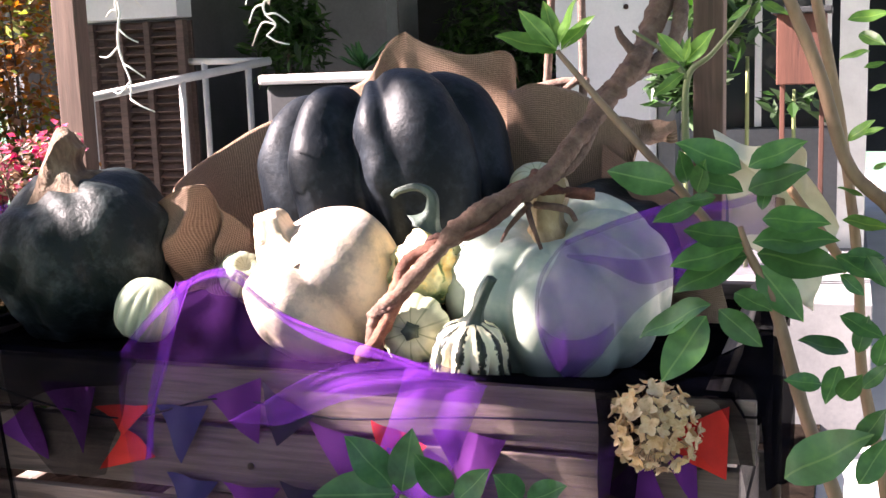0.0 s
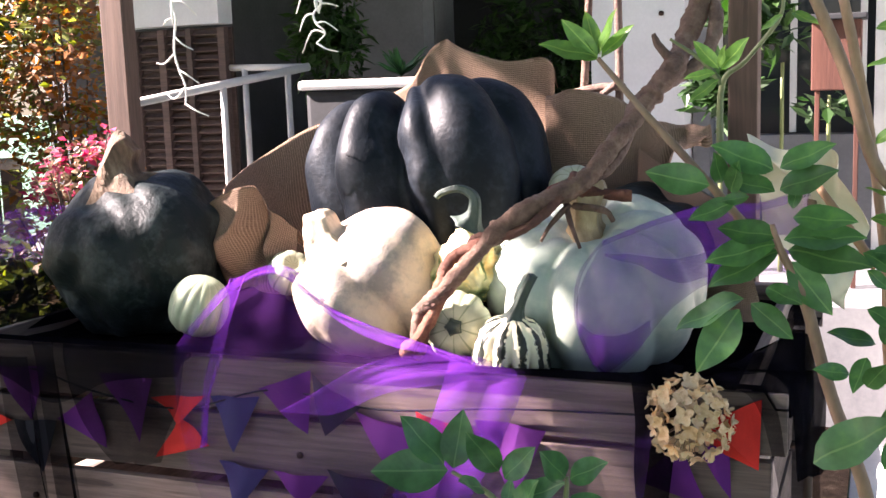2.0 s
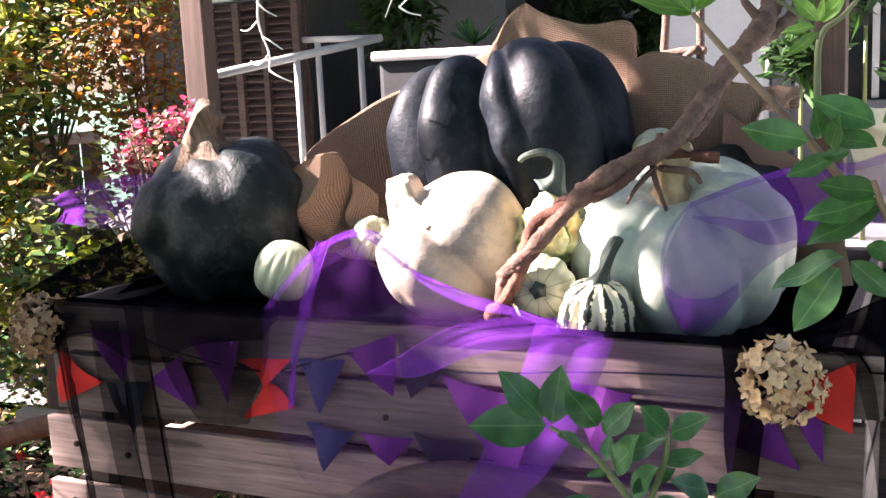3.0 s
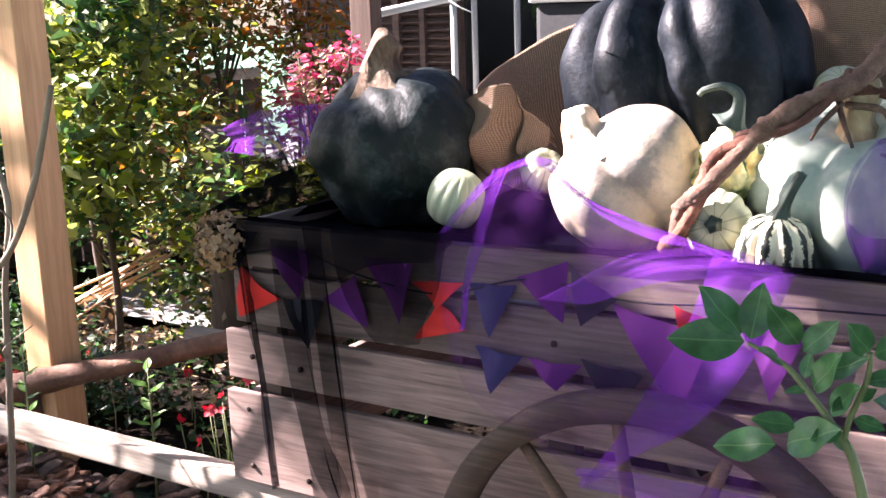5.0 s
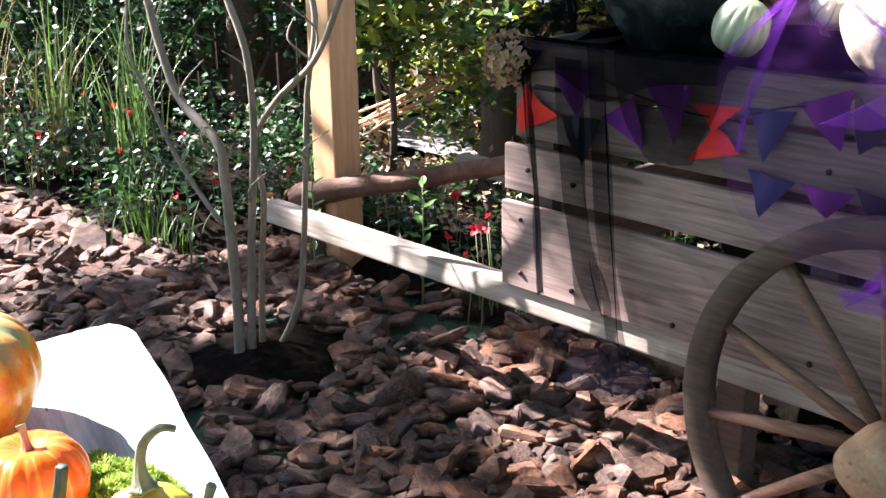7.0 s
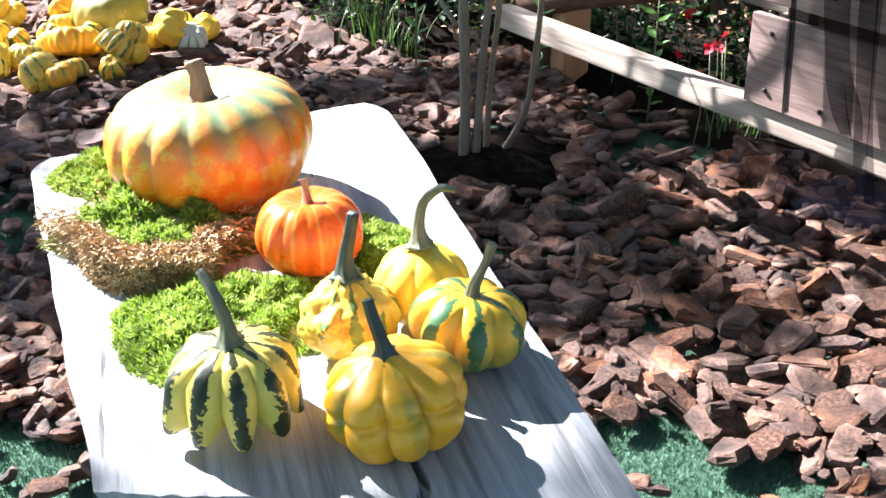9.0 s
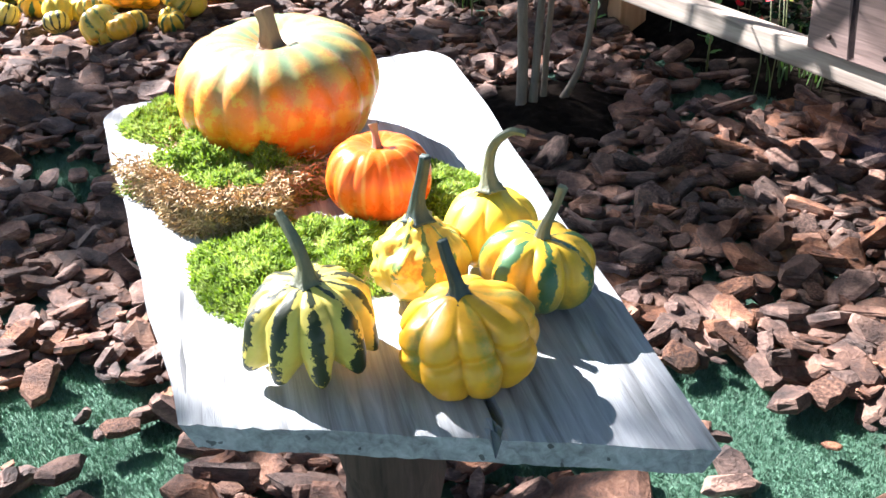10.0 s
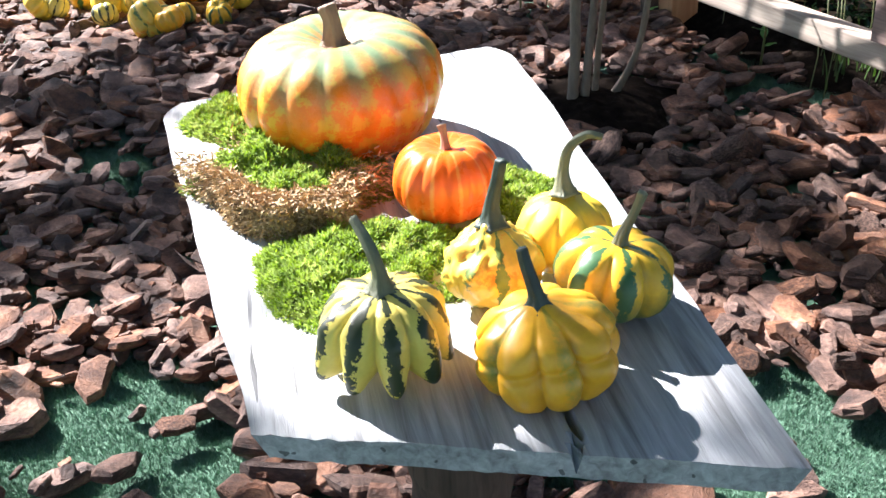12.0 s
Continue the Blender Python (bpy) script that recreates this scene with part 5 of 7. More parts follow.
def hang(top, low, folds, depth, seed=0.0, roll=0.03):
    """A sheet between an upper and a lower line, with vertical folds and a rolled upper hem."""
    def f(u, v):
        a, b = along(top, u), along(low, u)
        if v < 0.12:
            k = v / 0.12
            p = a + np.array((0, roll * (1 - k), -roll * 1.6 * (1 - k) ** 2))
            w = 0.25
        else:
            k = (v - 0.12) / 0.88
            p = a + (b - a) * k
            w = 0.3 + 0.7 * min(1, k * 2)
        q = Vector((u * folds, k * 1.2 if v >= 0.12 else 0, seed))
        d = depth * w * (0.45 * math.sin(u * folds * 3.3 + k * 2.2 + 3.0 * noise.noise(q * 0.7)) + 1.3 * noise.noise(q * 0.8) + 0.5 * noise.noise(q * 2.3))
        return (p[0] + 0.4 * d, p[1] + d, p[2] + 0.4 * depth * noise.noise(q * 1.3 + Vector((4, 4, 4))))
    return f


burlap = thing("burlap_sheet", pose(0, 0, 0), "coarse brown burlap cloth draped behind the pumpkins", "cloth")
cloth_part("back_drape", hang([(-1.27, 2.14, 1.235), (-1.32, 2.24, 1.265), (-1.32, 2.40, 1.305), (-1.22, 2.52, 1.375), (-1.08, 2.56, 1.435), (-0.985, 2.57, 1.475), (-0.945, 2.58, 1.545), (-0.905, 2.58, 1.575), (-0.86, 2.58, 1.55), (-0.76, 2.58, 1.52), (-0.66, 2.57, 1.522), (-0.62, 2.53, 1.50)],
                              [(-1.12, 2.14, 1.0), (-1.16, 2.22, 1.0), (-1.18, 2.34, 1.0), (-1.12, 2.48, 1.0), (-1.02, 2.56, 1.0), (-0.96, 2.57, 1.0), (-0.93, 2.57, 1.0), (-0.90, 2.57, 1.0), (-0.86, 2.57, 1.0), (-0.76, 2.57, 1.0), (-0.66, 2.56, 1.0), (-0.60, 2.50, 1.0)], 7, 0.032, 1.0), 150, 50, BURLAP, burlap, (1.2, 0.5))
cloth_part("side_fold", hang([(-1.30, 2.10, 1.215), (-1.255, 2.06, 1.235), (-1.20, 2.05, 1.262), (-1.165, 2.05, 1.268), (-1.15, 2.08, 1.25), (-1.12, 2.10, 1.22), (-1.075, 2.12, 1.17)],
                             [(-1.245, 2.07, 1.05), (-1.225, 2.03, 1.05), (-1.20, 2.03, 1.05), (-1.17, 2.05, 1.05), (-1.15, 2.08, 1.05), (-1.11, 2.08, 1.04), (-1.07, 2.10, 1.03)], 3.4, 0.05, 5.0), 90, 40, BURLAP, burlap, (0.35, 0.25))
cloth_part("side_drape", hang([(-0.63, 2.50, 1.44), (-0.57, 2.46, 1.447), (-0.50, 2.44, 1.442), (-0.44, 2.44, 1.422), (-0.38, 2.44, 1.38), (-0.33, 2.44, 1.365), (-0.285, 2.44, 1.362), (-0.255, 2.45, 1.365)],
                              [(-0.62, 2.46, 1.08), (-0.56, 2.42, 1.08), (-0.49, 2.40, 1.08), (-0.43, 2.40, 1.08), (-0.38, 2.40, 1.08), (-0.34, 2.38, 1.30), (-0.295, 2.40, 1.315), (-0.26, 2.42, 1.32)], 4.5, 0.035, 9.0), 90, 46, BURLAP, burlap, (0.5, 0.4))
cloth_part("corner_drape", hang([(-0.40, 2.42, 1.32), (-0.34, 2.36, 1.29), (-0.28, 2.30, 1.26), (-0.23, 2.24, 1.24), (-0.17, 2.2, 1.21)],
                                [(-0.42, 2.38, 1.0), (-0.34, 2.32, 1.0), (-0.27, 2.27, 1.0), (-0.2, 2.22, 1.0), (-0.12, 2.2, 1.0)], 3.0, 0.016, 14.0), 60, 36, BURLAP, burlap, (0.4, 0.3))

PURPLE = tulle("purple_tulle", (0.21, 0.06, 0.36), 0.13, layer=0.10)
PURPLE_WRAP = tulle("purple_tulle_wrapped", (0.28, 0.06, 0.54), 0.36, layer=0.12)
PURPLE_DENSE = tulle("purple_tulle_folded", (0.34, 0.07, 0.68), 0.40, layer=0.14)
BLACK_NET = tulle("black_tulle", (0.006, 0.006, 0.010), 0.60, layer=0.5)
BLACK_DENSE = tulle("black_tulle_folded", (0.004, 0.004, 0.007), 0.93, layer=0.2)


def strip(edge_a, edge_b, ripple=0.006, seed=0.0):
    def f(u, v):
        a, b = along(edge_a, u), along(edge_b, u)
        p = a + (b - a) * v
        q = Vector((u * 3, v * 2.5, seed))
        return (p[0] + ripple * noise.noise(q), p[1] - ripple * 2 * math.sin(v * 7 + u * 3 + 2 * noise.noise(q)), p[2] + ripple * noise.noise(q + Vector((7, 1, 3))))
    return f


net = thing("purple_tulle_drape", pose(0, 0, 0), "sheer purple tulle hanging over the cart's front", "cloth")
NET_TOP = [(-1.072, 1.668, 1.03), (-1.03, 1.68, 1.08), (-0.975, 1.69, 1.135), (-0.92, 1.70, 1.165), (-0.85, 1.71, 1.162), (-0.80, 1.73, 1.10), (-0.70, 1.72, 1.065), (-0.60, 1.71, 1.04), (-0.50, 1.70, 1.018), (-0.40, 1.69, 1.008), (-0.30, 1.685, 1.0), (-0.22, 1.685, 0.995)]
NET_LOW = [(-1.078, 1.665, 0.99), (-1.072, 1.65, 0.90), (-1.02, 1.60, 0.815), (-0.93, 1.565, 0.755), (-0.83, 1.555, 0.70), (-0.735, 1.55, 0.655), (-0.66, 1.55, 0.665), (-0.56, 1.55, 0.655), (-0.46, 1.55, 0.658), (-0.38, 1.555, 0.665), (-0.30, 1.57, 0.68), (-0.24, 1.60, 0.70)]


def net_sheet(u, v):
    a, b = along(NET_TOP, u), along(NET_LOW, u)
    p = a + (b - a) * v
    y = a[1] + (b[1] - a[1]) * min(1.0, v * 1.9)
    q = Vector((u * 5, v * 2, 0.5))
    return (p[0], min(y, 1.693) - 0.012 * (1 + math.sin(u * 23 + v * 2 + 3 * noise.noise(q))) * min(1, 0.2 + v), p[2] + 0.006 * noise.noise(q * 2))


cloth_part("net", net_sheet, 120, 60, PURPLE, net)
for a, b, s in (([(-0.843, 1.612, 0.939), (-0.787, 1.612, 0.970), (-0.722, 1.615, 1.009), (-0.659, 1.62, 1.037), (-0.59, 1.635, 1.047), (-0.50, 1.66, 1.042), (-0.45, 1.675, 1.02)], [(-0.843, 1.612, 0.938), (-0.789, 1.612, 0.940), (-0.736, 1.615, 0.945), (-0.642, 1.62, 0.984), (-0.562, 1.635, 1.0), (-0.50, 1.66, 1.008), (-0.44, 1.675, 1.0)], 1),
                ([(-0.555, 1.665, 1.03), (-0.568, 1.59, 0.93), (-0.62, 1.545, 0.82), (-0.67, 1.535, 0.73), (-0.725, 1.535, 0.655)], [(-0.42, 1.66, 1.01), (-0.455, 1.585, 0.90), (-0.53, 1.545, 0.79), (-0.635, 1.535, 0.715), (-0.72, 1.535, 0.648)], 2),
                ([(-0.955, 1.66, 1.155), (-0.985, 1.645, 1.04), (-1.000, 1.625, 0.95), (-1.006, 1.615, 0.86)], [(-0.925, 1.66, 1.155), (-0.966, 1.645, 1.04), (-0.988, 1.625, 0.95), (-1.004, 1.615, 0.86)], 3),
                ([(-1.074, 1.66, 1.03), (-1.03, 1.672, 1.083), (-0.975, 1.682, 1.138), (-0.92, 1.692, 1.168), (-0.86, 1.70, 1.166), (-0.81, 1.72, 1.105)], [(-1.066, 1.66, 1.02), (-1.02, 1.672, 1.072), (-0.968, 1.682, 1.124), (-0.918, 1.692, 1.152), (-0.864, 1.70, 1.152), (-0.816, 1.72, 1.100)], 4),
                ([(-0.86, 1.70, 1.16), (-0.80, 1.72, 1.102), (-0.70, 1.71, 1.068), (-0.60, 1.70, 1.044), (-0.52, 1.69, 1.022)], [(-0.85, 1.70, 1.13), (-0.79, 1.71, 1.085), (-0.70, 1.70, 1.052), (-0.60, 1.69, 1.03), (-0.52, 1.685, 1.012)], 5),
                ([(-0.74, 1.54, 0.672), (-0.62, 1.54, 0.688), (-0.50, 1.545, 0.685), (-0.38, 1.55, 0.69), (-0.28, 1.565, 0.70)], [(-0.735, 1.54, 0.645), (-0.60, 1.54, 0.648), (-0.50, 1.545, 0.645), (-0.38, 1.55, 0.655), (-0.26, 1.565, 0.675)], 6)):
    cloth_part("fold", strip(a, b, 0.005, s), 40, 8, PURPLE_DENSE, net)

net2 = thing("purple_tulle_wrap", pose(0, 0, 0), "sheer purple tulle wrapped over a pale pumpkin", "cloth")


PALE_PTS = [pale.matrix_world @ v.co for v in pale.children[0].data.vertices]
PALE_XYZ = np.array([tuple(p) for p in PALE_PTS if p.y < 2.10])


def wrap(a, b, lift=0.006, bulge=0.0, pleats=0.0):
    """A cloth between two lines of x, z that lies on the front of the pale pumpkin and hangs clear beside it."""
    def f(u, v):
        p, q = along(a, u), along(b, u)
        x = p[0] + (q[0] - p[0]) * v - bulge * math.sin(math.pi * v) * (1 - u) ** 3
        z = p[1] + (q[1] - p[1]) * v
        d = np.hypot(PALE_XYZ[:, 0] - x, PALE_XYZ[:, 2] - z)
        y = min(1.965, float(np.min(PALE_XYZ[:, 1] + 2.5 * np.maximum(0.0, d - 0.012))))
        fan = pleats * math.sin(v * 16 + 2.0 * noise.noise(Vector((u * 2, v * 3, 1)))) * min(1.0, u * 2.5)
        return (x, y - lift - abs(fan), z)
    return f


cloth_part("net", wrap([(-0.352, 1.198), (-0.283, 1.224), (-0.19, 1.252), (-0.097, 1.258), (-0.02, 1.285)], [(-0.348, 0.965), (-0.288, 1.018), (-0.235, 1.085), (-0.17, 1.12), (-0.04, 1.14)], 0.006, 0.035, 0.007), 70, 44, PURPLE_WRAP, net2)
for a, b, k in (([(-0.378, 1.07), (-0.345, 1.045), (-0.30, 1.05), (-0.268, 1.07)], [(-0.364, 0.995), (-0.347, 0.962), (-0.30, 1.0), (-0.268, 1.045)], 0.013),
                ([(-0.352, 1.199), (-0.283, 1.225), (-0.19, 1.254), (-0.097, 1.26), (-0.02, 1.288)], [(-0.352, 1.190), (-0.283, 1.214), (-0.19, 1.240), (-0.097, 1.245), (-0.02, 1.27)], 0.010),
                ([(-0.354, 1.199), (-0.384, 1.15), (-0.387, 1.08), (-0.372, 1.02), (-0.350, 0.965)], [(-0.348, 1.198), (-0.377, 1.15), (-0.380, 1.08), (-0.365, 1.02), (-0.346, 0.965)], 0.010),
                ([(-0.345, 1.18), (-0.28, 1.172), (-0.21, 1.165), (-0.14, 1.20)], [(-0.345, 1.176), (-0.285, 1.155), (-0.22, 1.125), (-0.14, 1.14)], 0.012)):
    cloth_part("fold", wrap(a, b, k), 30, 8, PURPLE_WRAP, net2)

net3 = thing("purple_tulle_strip", pose(0, 0, 0), "strip of purple tulle stretched from stump to cart", "cloth")
cloth_part("net", strip([(-2.85, 2.98, 1.03), (-2.3, 2.6, 1.14), (-1.85, 2.33, 1.195), (-1.6, 2.25, 1.19), (-1.45, 2.2, 1.16)], [(-2.85, 2.98, 0.95), (-2.3, 2.6, 1.0), (-1.85, 2.33, 1.05), (-1.6, 2.25, 1.04), (-1.45, 2.2, 1.02)], 0.01, 3), 50, 14, PURPLE_WRAP, net3)

black = thing("black_tulle_drape", pose(0, 0, 0), "black tulle spread over the cart bed and rim", "cloth")


def bed_cover(u, v):
    x, y = -1.69 + 1.66 * u, 1.685 + 0.9 * v
    z = 1.006 if v < 0.05 else 0.99 - 0.03 * math.sin(min(1, v * 3) * 1.57)
    if u < 0.02 or u > 0.98:
        z -= 0.03
    return (x, y, z + 0.012 * noise.noise(Vector((x * 7, y * 7, 0))) * min(1, v * 8) + 0.004)


cloth_part("bed_cover", bed_cover, 90, 50, BLACK_DENSE, black)
for a, b, mat, s in (([(-1.67, 1.672, 1.02), (-1.5, 1.672, 1.015), (-1.35, 1.672, 1.018), (-1.2, 1.672, 1.02), (-1.06, 1.672, 1.015)], [(-1.66, 1.668, 0.90), (-1.5, 1.668, 0.95), (-1.36, 1.665, 0.90), (-1.22, 1.668, 0.955), (-1.08, 1.668, 0.97)], BLACK_NET, 1),
                     ([(-1.42, 1.676, 1.01), (-1.39, 1.668, 0.85), (-1.365, 1.664, 0.65), (-1.33, 1.66, 0.45), (-1.30, 1.66, 0.30)], [(-1.365, 1.676, 1.01), (-1.345, 1.668, 0.85), (-1.315, 1.664, 0.65), (-1.285, 1.66, 0.45), (-1.265, 1.66, 0.30)], BLACK_NET, 2),
                     ([(-1.34, 1.672, 1.015), (-1.32, 1.665, 0.93), (-1.28, 1.662, 0.85), (-1.23, 1.66, 0.79)], [(-1.06, 1.672, 1.015), (-1.08, 1.665, 0.94), (-1.11, 1.662, 0.86), (-1.14, 1.66, 0.80)], BLACK_NET, 3),
                     ([(-1.60, 1.672, 0.99), (-1.57, 1.668, 0.80), (-1.545, 1.666, 0.60), (-1.53, 1.665, 0.42)], [(-1.585, 1.672, 0.99), (-1.56, 1.668, 0.80), (-1.535, 1.666, 0.60), (-1.525, 1.665, 0.42)], BLACK_NET, 4),
                     ([(-1.50, 1.670, 0.98), (-1.47, 1.667, 0.75), (-1.43, 1.665, 0.55), (-1.37, 1.663, 0.42)], [(-1.42, 1.670, 0.98), (-1.40, 1.667, 0.75), (-1.36, 1.665, 0.55), (-1.32, 1.663, 0.42)], BLACK_NET, 5),
                     ([(-0.26, 1.665, 1.03), (-0.25, 1.66, 0.95), (-0.25, 1.66, 0.84), (-0.24, 1.66, 0.72)], [(-0.18, 1.665, 1.05), (-0.19, 1.66, 0.95), (-0.20, 1.66, 0.84), (-0.22, 1.66, 0.72)], BLACK_DENSE, 6),
                     ([(-0.20, 1.72, 1.01), (-0.15, 1.70, 1.012), (-0.08, 1.68, 1.0), (-0.05, 1.68, 0.9), (-0.03, 1.68, 0.7)], [(-0.12, 1.80, 1.0), (-0.02, 1.78, 1.02), (0.01, 1.76, 1.0), (0.01, 1.72, 0.9), (0.02, 1.7, 0.68)], BLACK_NET, 7),
                     ([(-0.14, 1.85, 1.0), (-0.10, 1.80, 1.01), (-0.04, 1.76, 1.0), (-0.02, 1.75, 0.85)], [(-0.10, 1.97, 1.0), (-0.02, 1.95, 1.04), (0.01, 1.95, 0.96), (0.01, 1.95, 0.8)], BLACK_DENSE, 8),
                     ([(-1.75, 1.85, 1.02), (-1.80, 2.0, 1.09), (-1.9, 2.2, 1.08), (-2.2, 2.45, 1.0)], [(-1.68, 1.80, 0.98), (-1.75, 1.95, 0.98), (-1.85, 2.2, 0.90), (-2.15, 2.45, 0.9)], BLACK_NET, 9),
                     ([(-1.72, 1.70, 1.01), (-1.70, 1.9, 1.06), (-1.64, 2.1, 1.10), (-1.6, 2.3, 1.10)], [(-1.66, 1.69, 0.99), (-1.60, 1.9, 0.985), (-1.55, 2.1, 0.98), (-1.5, 2.3, 0.98)], BLACK_DENSE, 10),
                     ([(-1.60, 1.74, 0.33), (-1.48, 1.72, 0.34), (-1.35, 1.70, 0.34), (-1.22, 1.69, 0.34)], [(-1.58, 1.74, 0.20), (-1.46, 1.72, 0.17), (-1.35, 1.70, 0.18), (-1.22, 1.69, 0.22)], BLACK_NET, 11)):
    cloth_part("fold", strip(a, b, 0.006, s), 36, 16, mat, black)

# ---- bunting ----
def felt(name, c):
    return surface(name, [(0.3, tuple(k * 0.7 for k in c)), (0.7, c)], 20, rough=0.9, fine=400, bump=0.3, dist=0.001, vary=0.0)


FELT = {"red": felt("red_felt", (0.80, 0.035, 0.025)), "purple": felt("purple_felt", (0.13, 0.012, 0.19)), "black": felt("black_felt", (0.010, 0.010, 0.02)), "navy": felt("navy_felt", (0.03, 0.03, 0.12))}
bunting = thing("bunting", pose(0, 0, 0), "felt bunting of red, purple and black triangles", "bunting")
part("cord", vine(bmesh.new(), [(-1.62, 1.69, 0.93, 0.002), (-1.45, 1.688, 0.955, 0.002), (-1.3, 1.688, 0.92, 0.002), (-1.1, 1.687, 0.90, 0.002), (-0.9, 1.688, 0.95, 0.002), (-0.7, 1.687, 0.93, 0.002), (-0.45, 1.688, 0.95, 0.002), (-0.15, 1.685, 0.96, 0.002)], 6, 0.0), FELT["black"], bunting)


def flag(colour, p, y=1.684):
    """A felt triangle with soft waves, 1.5 mm thick."""
    p = [np.array(q, float) for q in p]
    bm, n = bmesh.new(), 7
    rows = {}
    for side in (0, 1):
        for i in range(n + 1):
            for j in range(n + 1 - i):
                q = p[0] * (n - i - j) / n + p[1] * i / n + p[2] * j / n
                rows[side, i, j] = bm.verts.new((q[0], y - 0.0015 * side - 0.006 * math.sin(i * 0.9 + j * 0.7 + q[0] * 9), q[1]))
        for i in range(n):
            for j in range(n - i):
                t = [rows[side, i, j], rows[side, i + 1, j], rows[side, i, j + 1]]
                bm.faces.new(t if side else t[::-1])
                if i + j < n - 1:
                    t = [rows[side, i + 1, j], rows[side, i + 1, j + 1], rows[side, i, j + 1]]
                    bm.faces.new(t if side else t[::-1])
    part("flag", bm, FELT[colour], bunting, colour + " felt triangle")


for colour, a, b, c in (("red", (-1.605, 0.905), (-1.62, 0.79), (-1.50, 0.845)), ("purple", (-1.52, 0.955), (-1.40, 0.96), (-1.45, 0.85)), ("black", (-1.49, 0.85), (-1.38, 0.855), (-1.43, 0.745)),
                        ("black", (-1.66, 0.99), (-1.55, 0.985), (-1.61, 0.90)), ("purple", (-1.29, 0.92), (-1.38, 0.86), (-1.27, 0.81)), ("purple", (-1.27, 0.96), (-1.15, 0.955), (-1.19, 0.83)),
                        ("red", (-1.155, 0.92), (-1.04, 0.93), (-1.10, 0.872)), ("red", (-1.10, 0.885), (-1.155, 0.805), (-1.035, 0.838)), ("navy", (-1.03, 0.93), (-0.93, 0.935), (-0.985, 0.83)),
                        ("navy", (-1.02, 0.81), (-0.92, 0.80), (-0.985, 0.72)), ("purple", (-0.93, 0.95), (-0.825, 0.99), (-0.835, 0.875)), ("black", (-0.82, 0.985), (-0.73, 0.93), (-0.80, 0.875)), ("purple", (-0.91, 0.80), (-0.80, 0.80), (-0.85, 0.745)),
                        ("black", (-0.80, 0.815), (-0.68, 0.80), (-0.73, 0.72)), ("purple", (-0.74, 0.925), (-0.56, 0.88), (-0.62, 0.73)), ("red", (-0.625, 0.935), (-0.53, 0.90), (-0.60, 0.82)), ("purple", (-0.52, 0.93), (-0.40, 0.92), (-0.46, 0.79)),
                        ("purple", (-0.19, 0.92), (-0.255, 0.85), (-0.145, 0.82)), ("purple", (-0.165, 0.92), (-0.115, 0.92), (-0.112, 0.835)), ("red", (-0.145, 0.96), (-0.068, 0.995), (-0.072, 0.885)), ("red", (-0.145, 0.96), (-0.072, 0.885), (-0.135, 0.91))):
    flag(colour, (a, b, c), 1.684 if colour != "black" else 1.681)

# ---- dried hydrangeas ----
def floret_mesh(seed):
    r = random.Random(seed)
    bm = bmesh.new()
    for k in range(4):
        a = k * math.pi / 2 + r.uniform(-0.2, 0.2)
        up, n = r.uniform(0.15, 0.5), 4
        rows = []
        for i in range(n + 1):
            t = i / n
            w = 0.42 * math.sin(math.pi * (0.12 + 0.80 * t)) * r.uniform(0.9, 1.1)
            d, z = t, up * t * t + r.uniform(-0.05, 0.05)
            rows.append([bm.verts.new((math.cos(a) * d - math.sin(a) * s * w, math.sin(a) * d + math.cos(a) * s * w, z + abs(s) * 0.10 + r.uniform(-0.03, 0.03))) for s in (-1, 0, 1)])
        for q, s in zip(rows, rows[1:]):
            for i in range(2):
                bm.faces.new((q[i], q[i + 1], s[i + 1], s[i]))
    me = bpy.data.meshes.new("floret")
    bm.to_mesh(me)
    bm.free()
    me.materials.append(PETAL)
    me.shade_smooth()
    return me


PETAL = surface("dry_petals", [(0.3, (0.50, 0.27, 0.12)), (0.5, (0.82, 0.58, 0.34)), (0.75, (0.92, 0.78, 0.56))], 1.2, rough=0.8, fine=7, bump=0.3, dist=0.05, vary=0.25, translucent=0.2)
FLORETS = [floret_mesh(k) for k in range(5)]


def hydrangea(label, c, rad, count, squash_z=1.0, florets=None):
    h = thing("dried_hydrangea", pose(*c), label, "dried flower", "dried flowers on the cart corners")
    core = bmesh.new()
    for _ in range(60):
        d = Vector((R.gauss(0, 1), R.gauss(0, 1), R.gauss(0, 1))).normalized()
        tube(core, [(0, 0, 0), tuple(d * rad * 0.5), tuple(d * rad * 0.95 + Vector((0, 0, R.uniform(-0.005, 0.005))))], [0.0012, 0.0009, 0.0006], 4)
    part("stalk_core", core, STEM_BROWN, h)
    for k in range(count):
        z = 1 - 2 * (k + 0.5) / count
        a = k * 2.39996
        d = Vector((math.cos(a) * math.sqrt(1 - z * z), math.sin(a) * math.sqrt(1 - z * z), z))
        if d.y > 0.75:
            continue
        s = R.uniform(0.010, 0.016)
        q = (d + Vector((R.gauss(0, 0.3), R.gauss(0, 0.3), R.gauss(0, 0.3)))).to_track_quat("Z", "Y").to_matrix().to_4x4()
        m = Matrix.Translation(Vector((d.x, d.y, d.z * squash_z)) * rad * R.uniform(0.8, 1.12)) @ q @ pose(0, 0, 0, 0, 0, R.uniform(0, 360)) @ Matrix.Scale(s, 4)
        piece("floret", (florets or FLORETS)[k % 5], h, m)


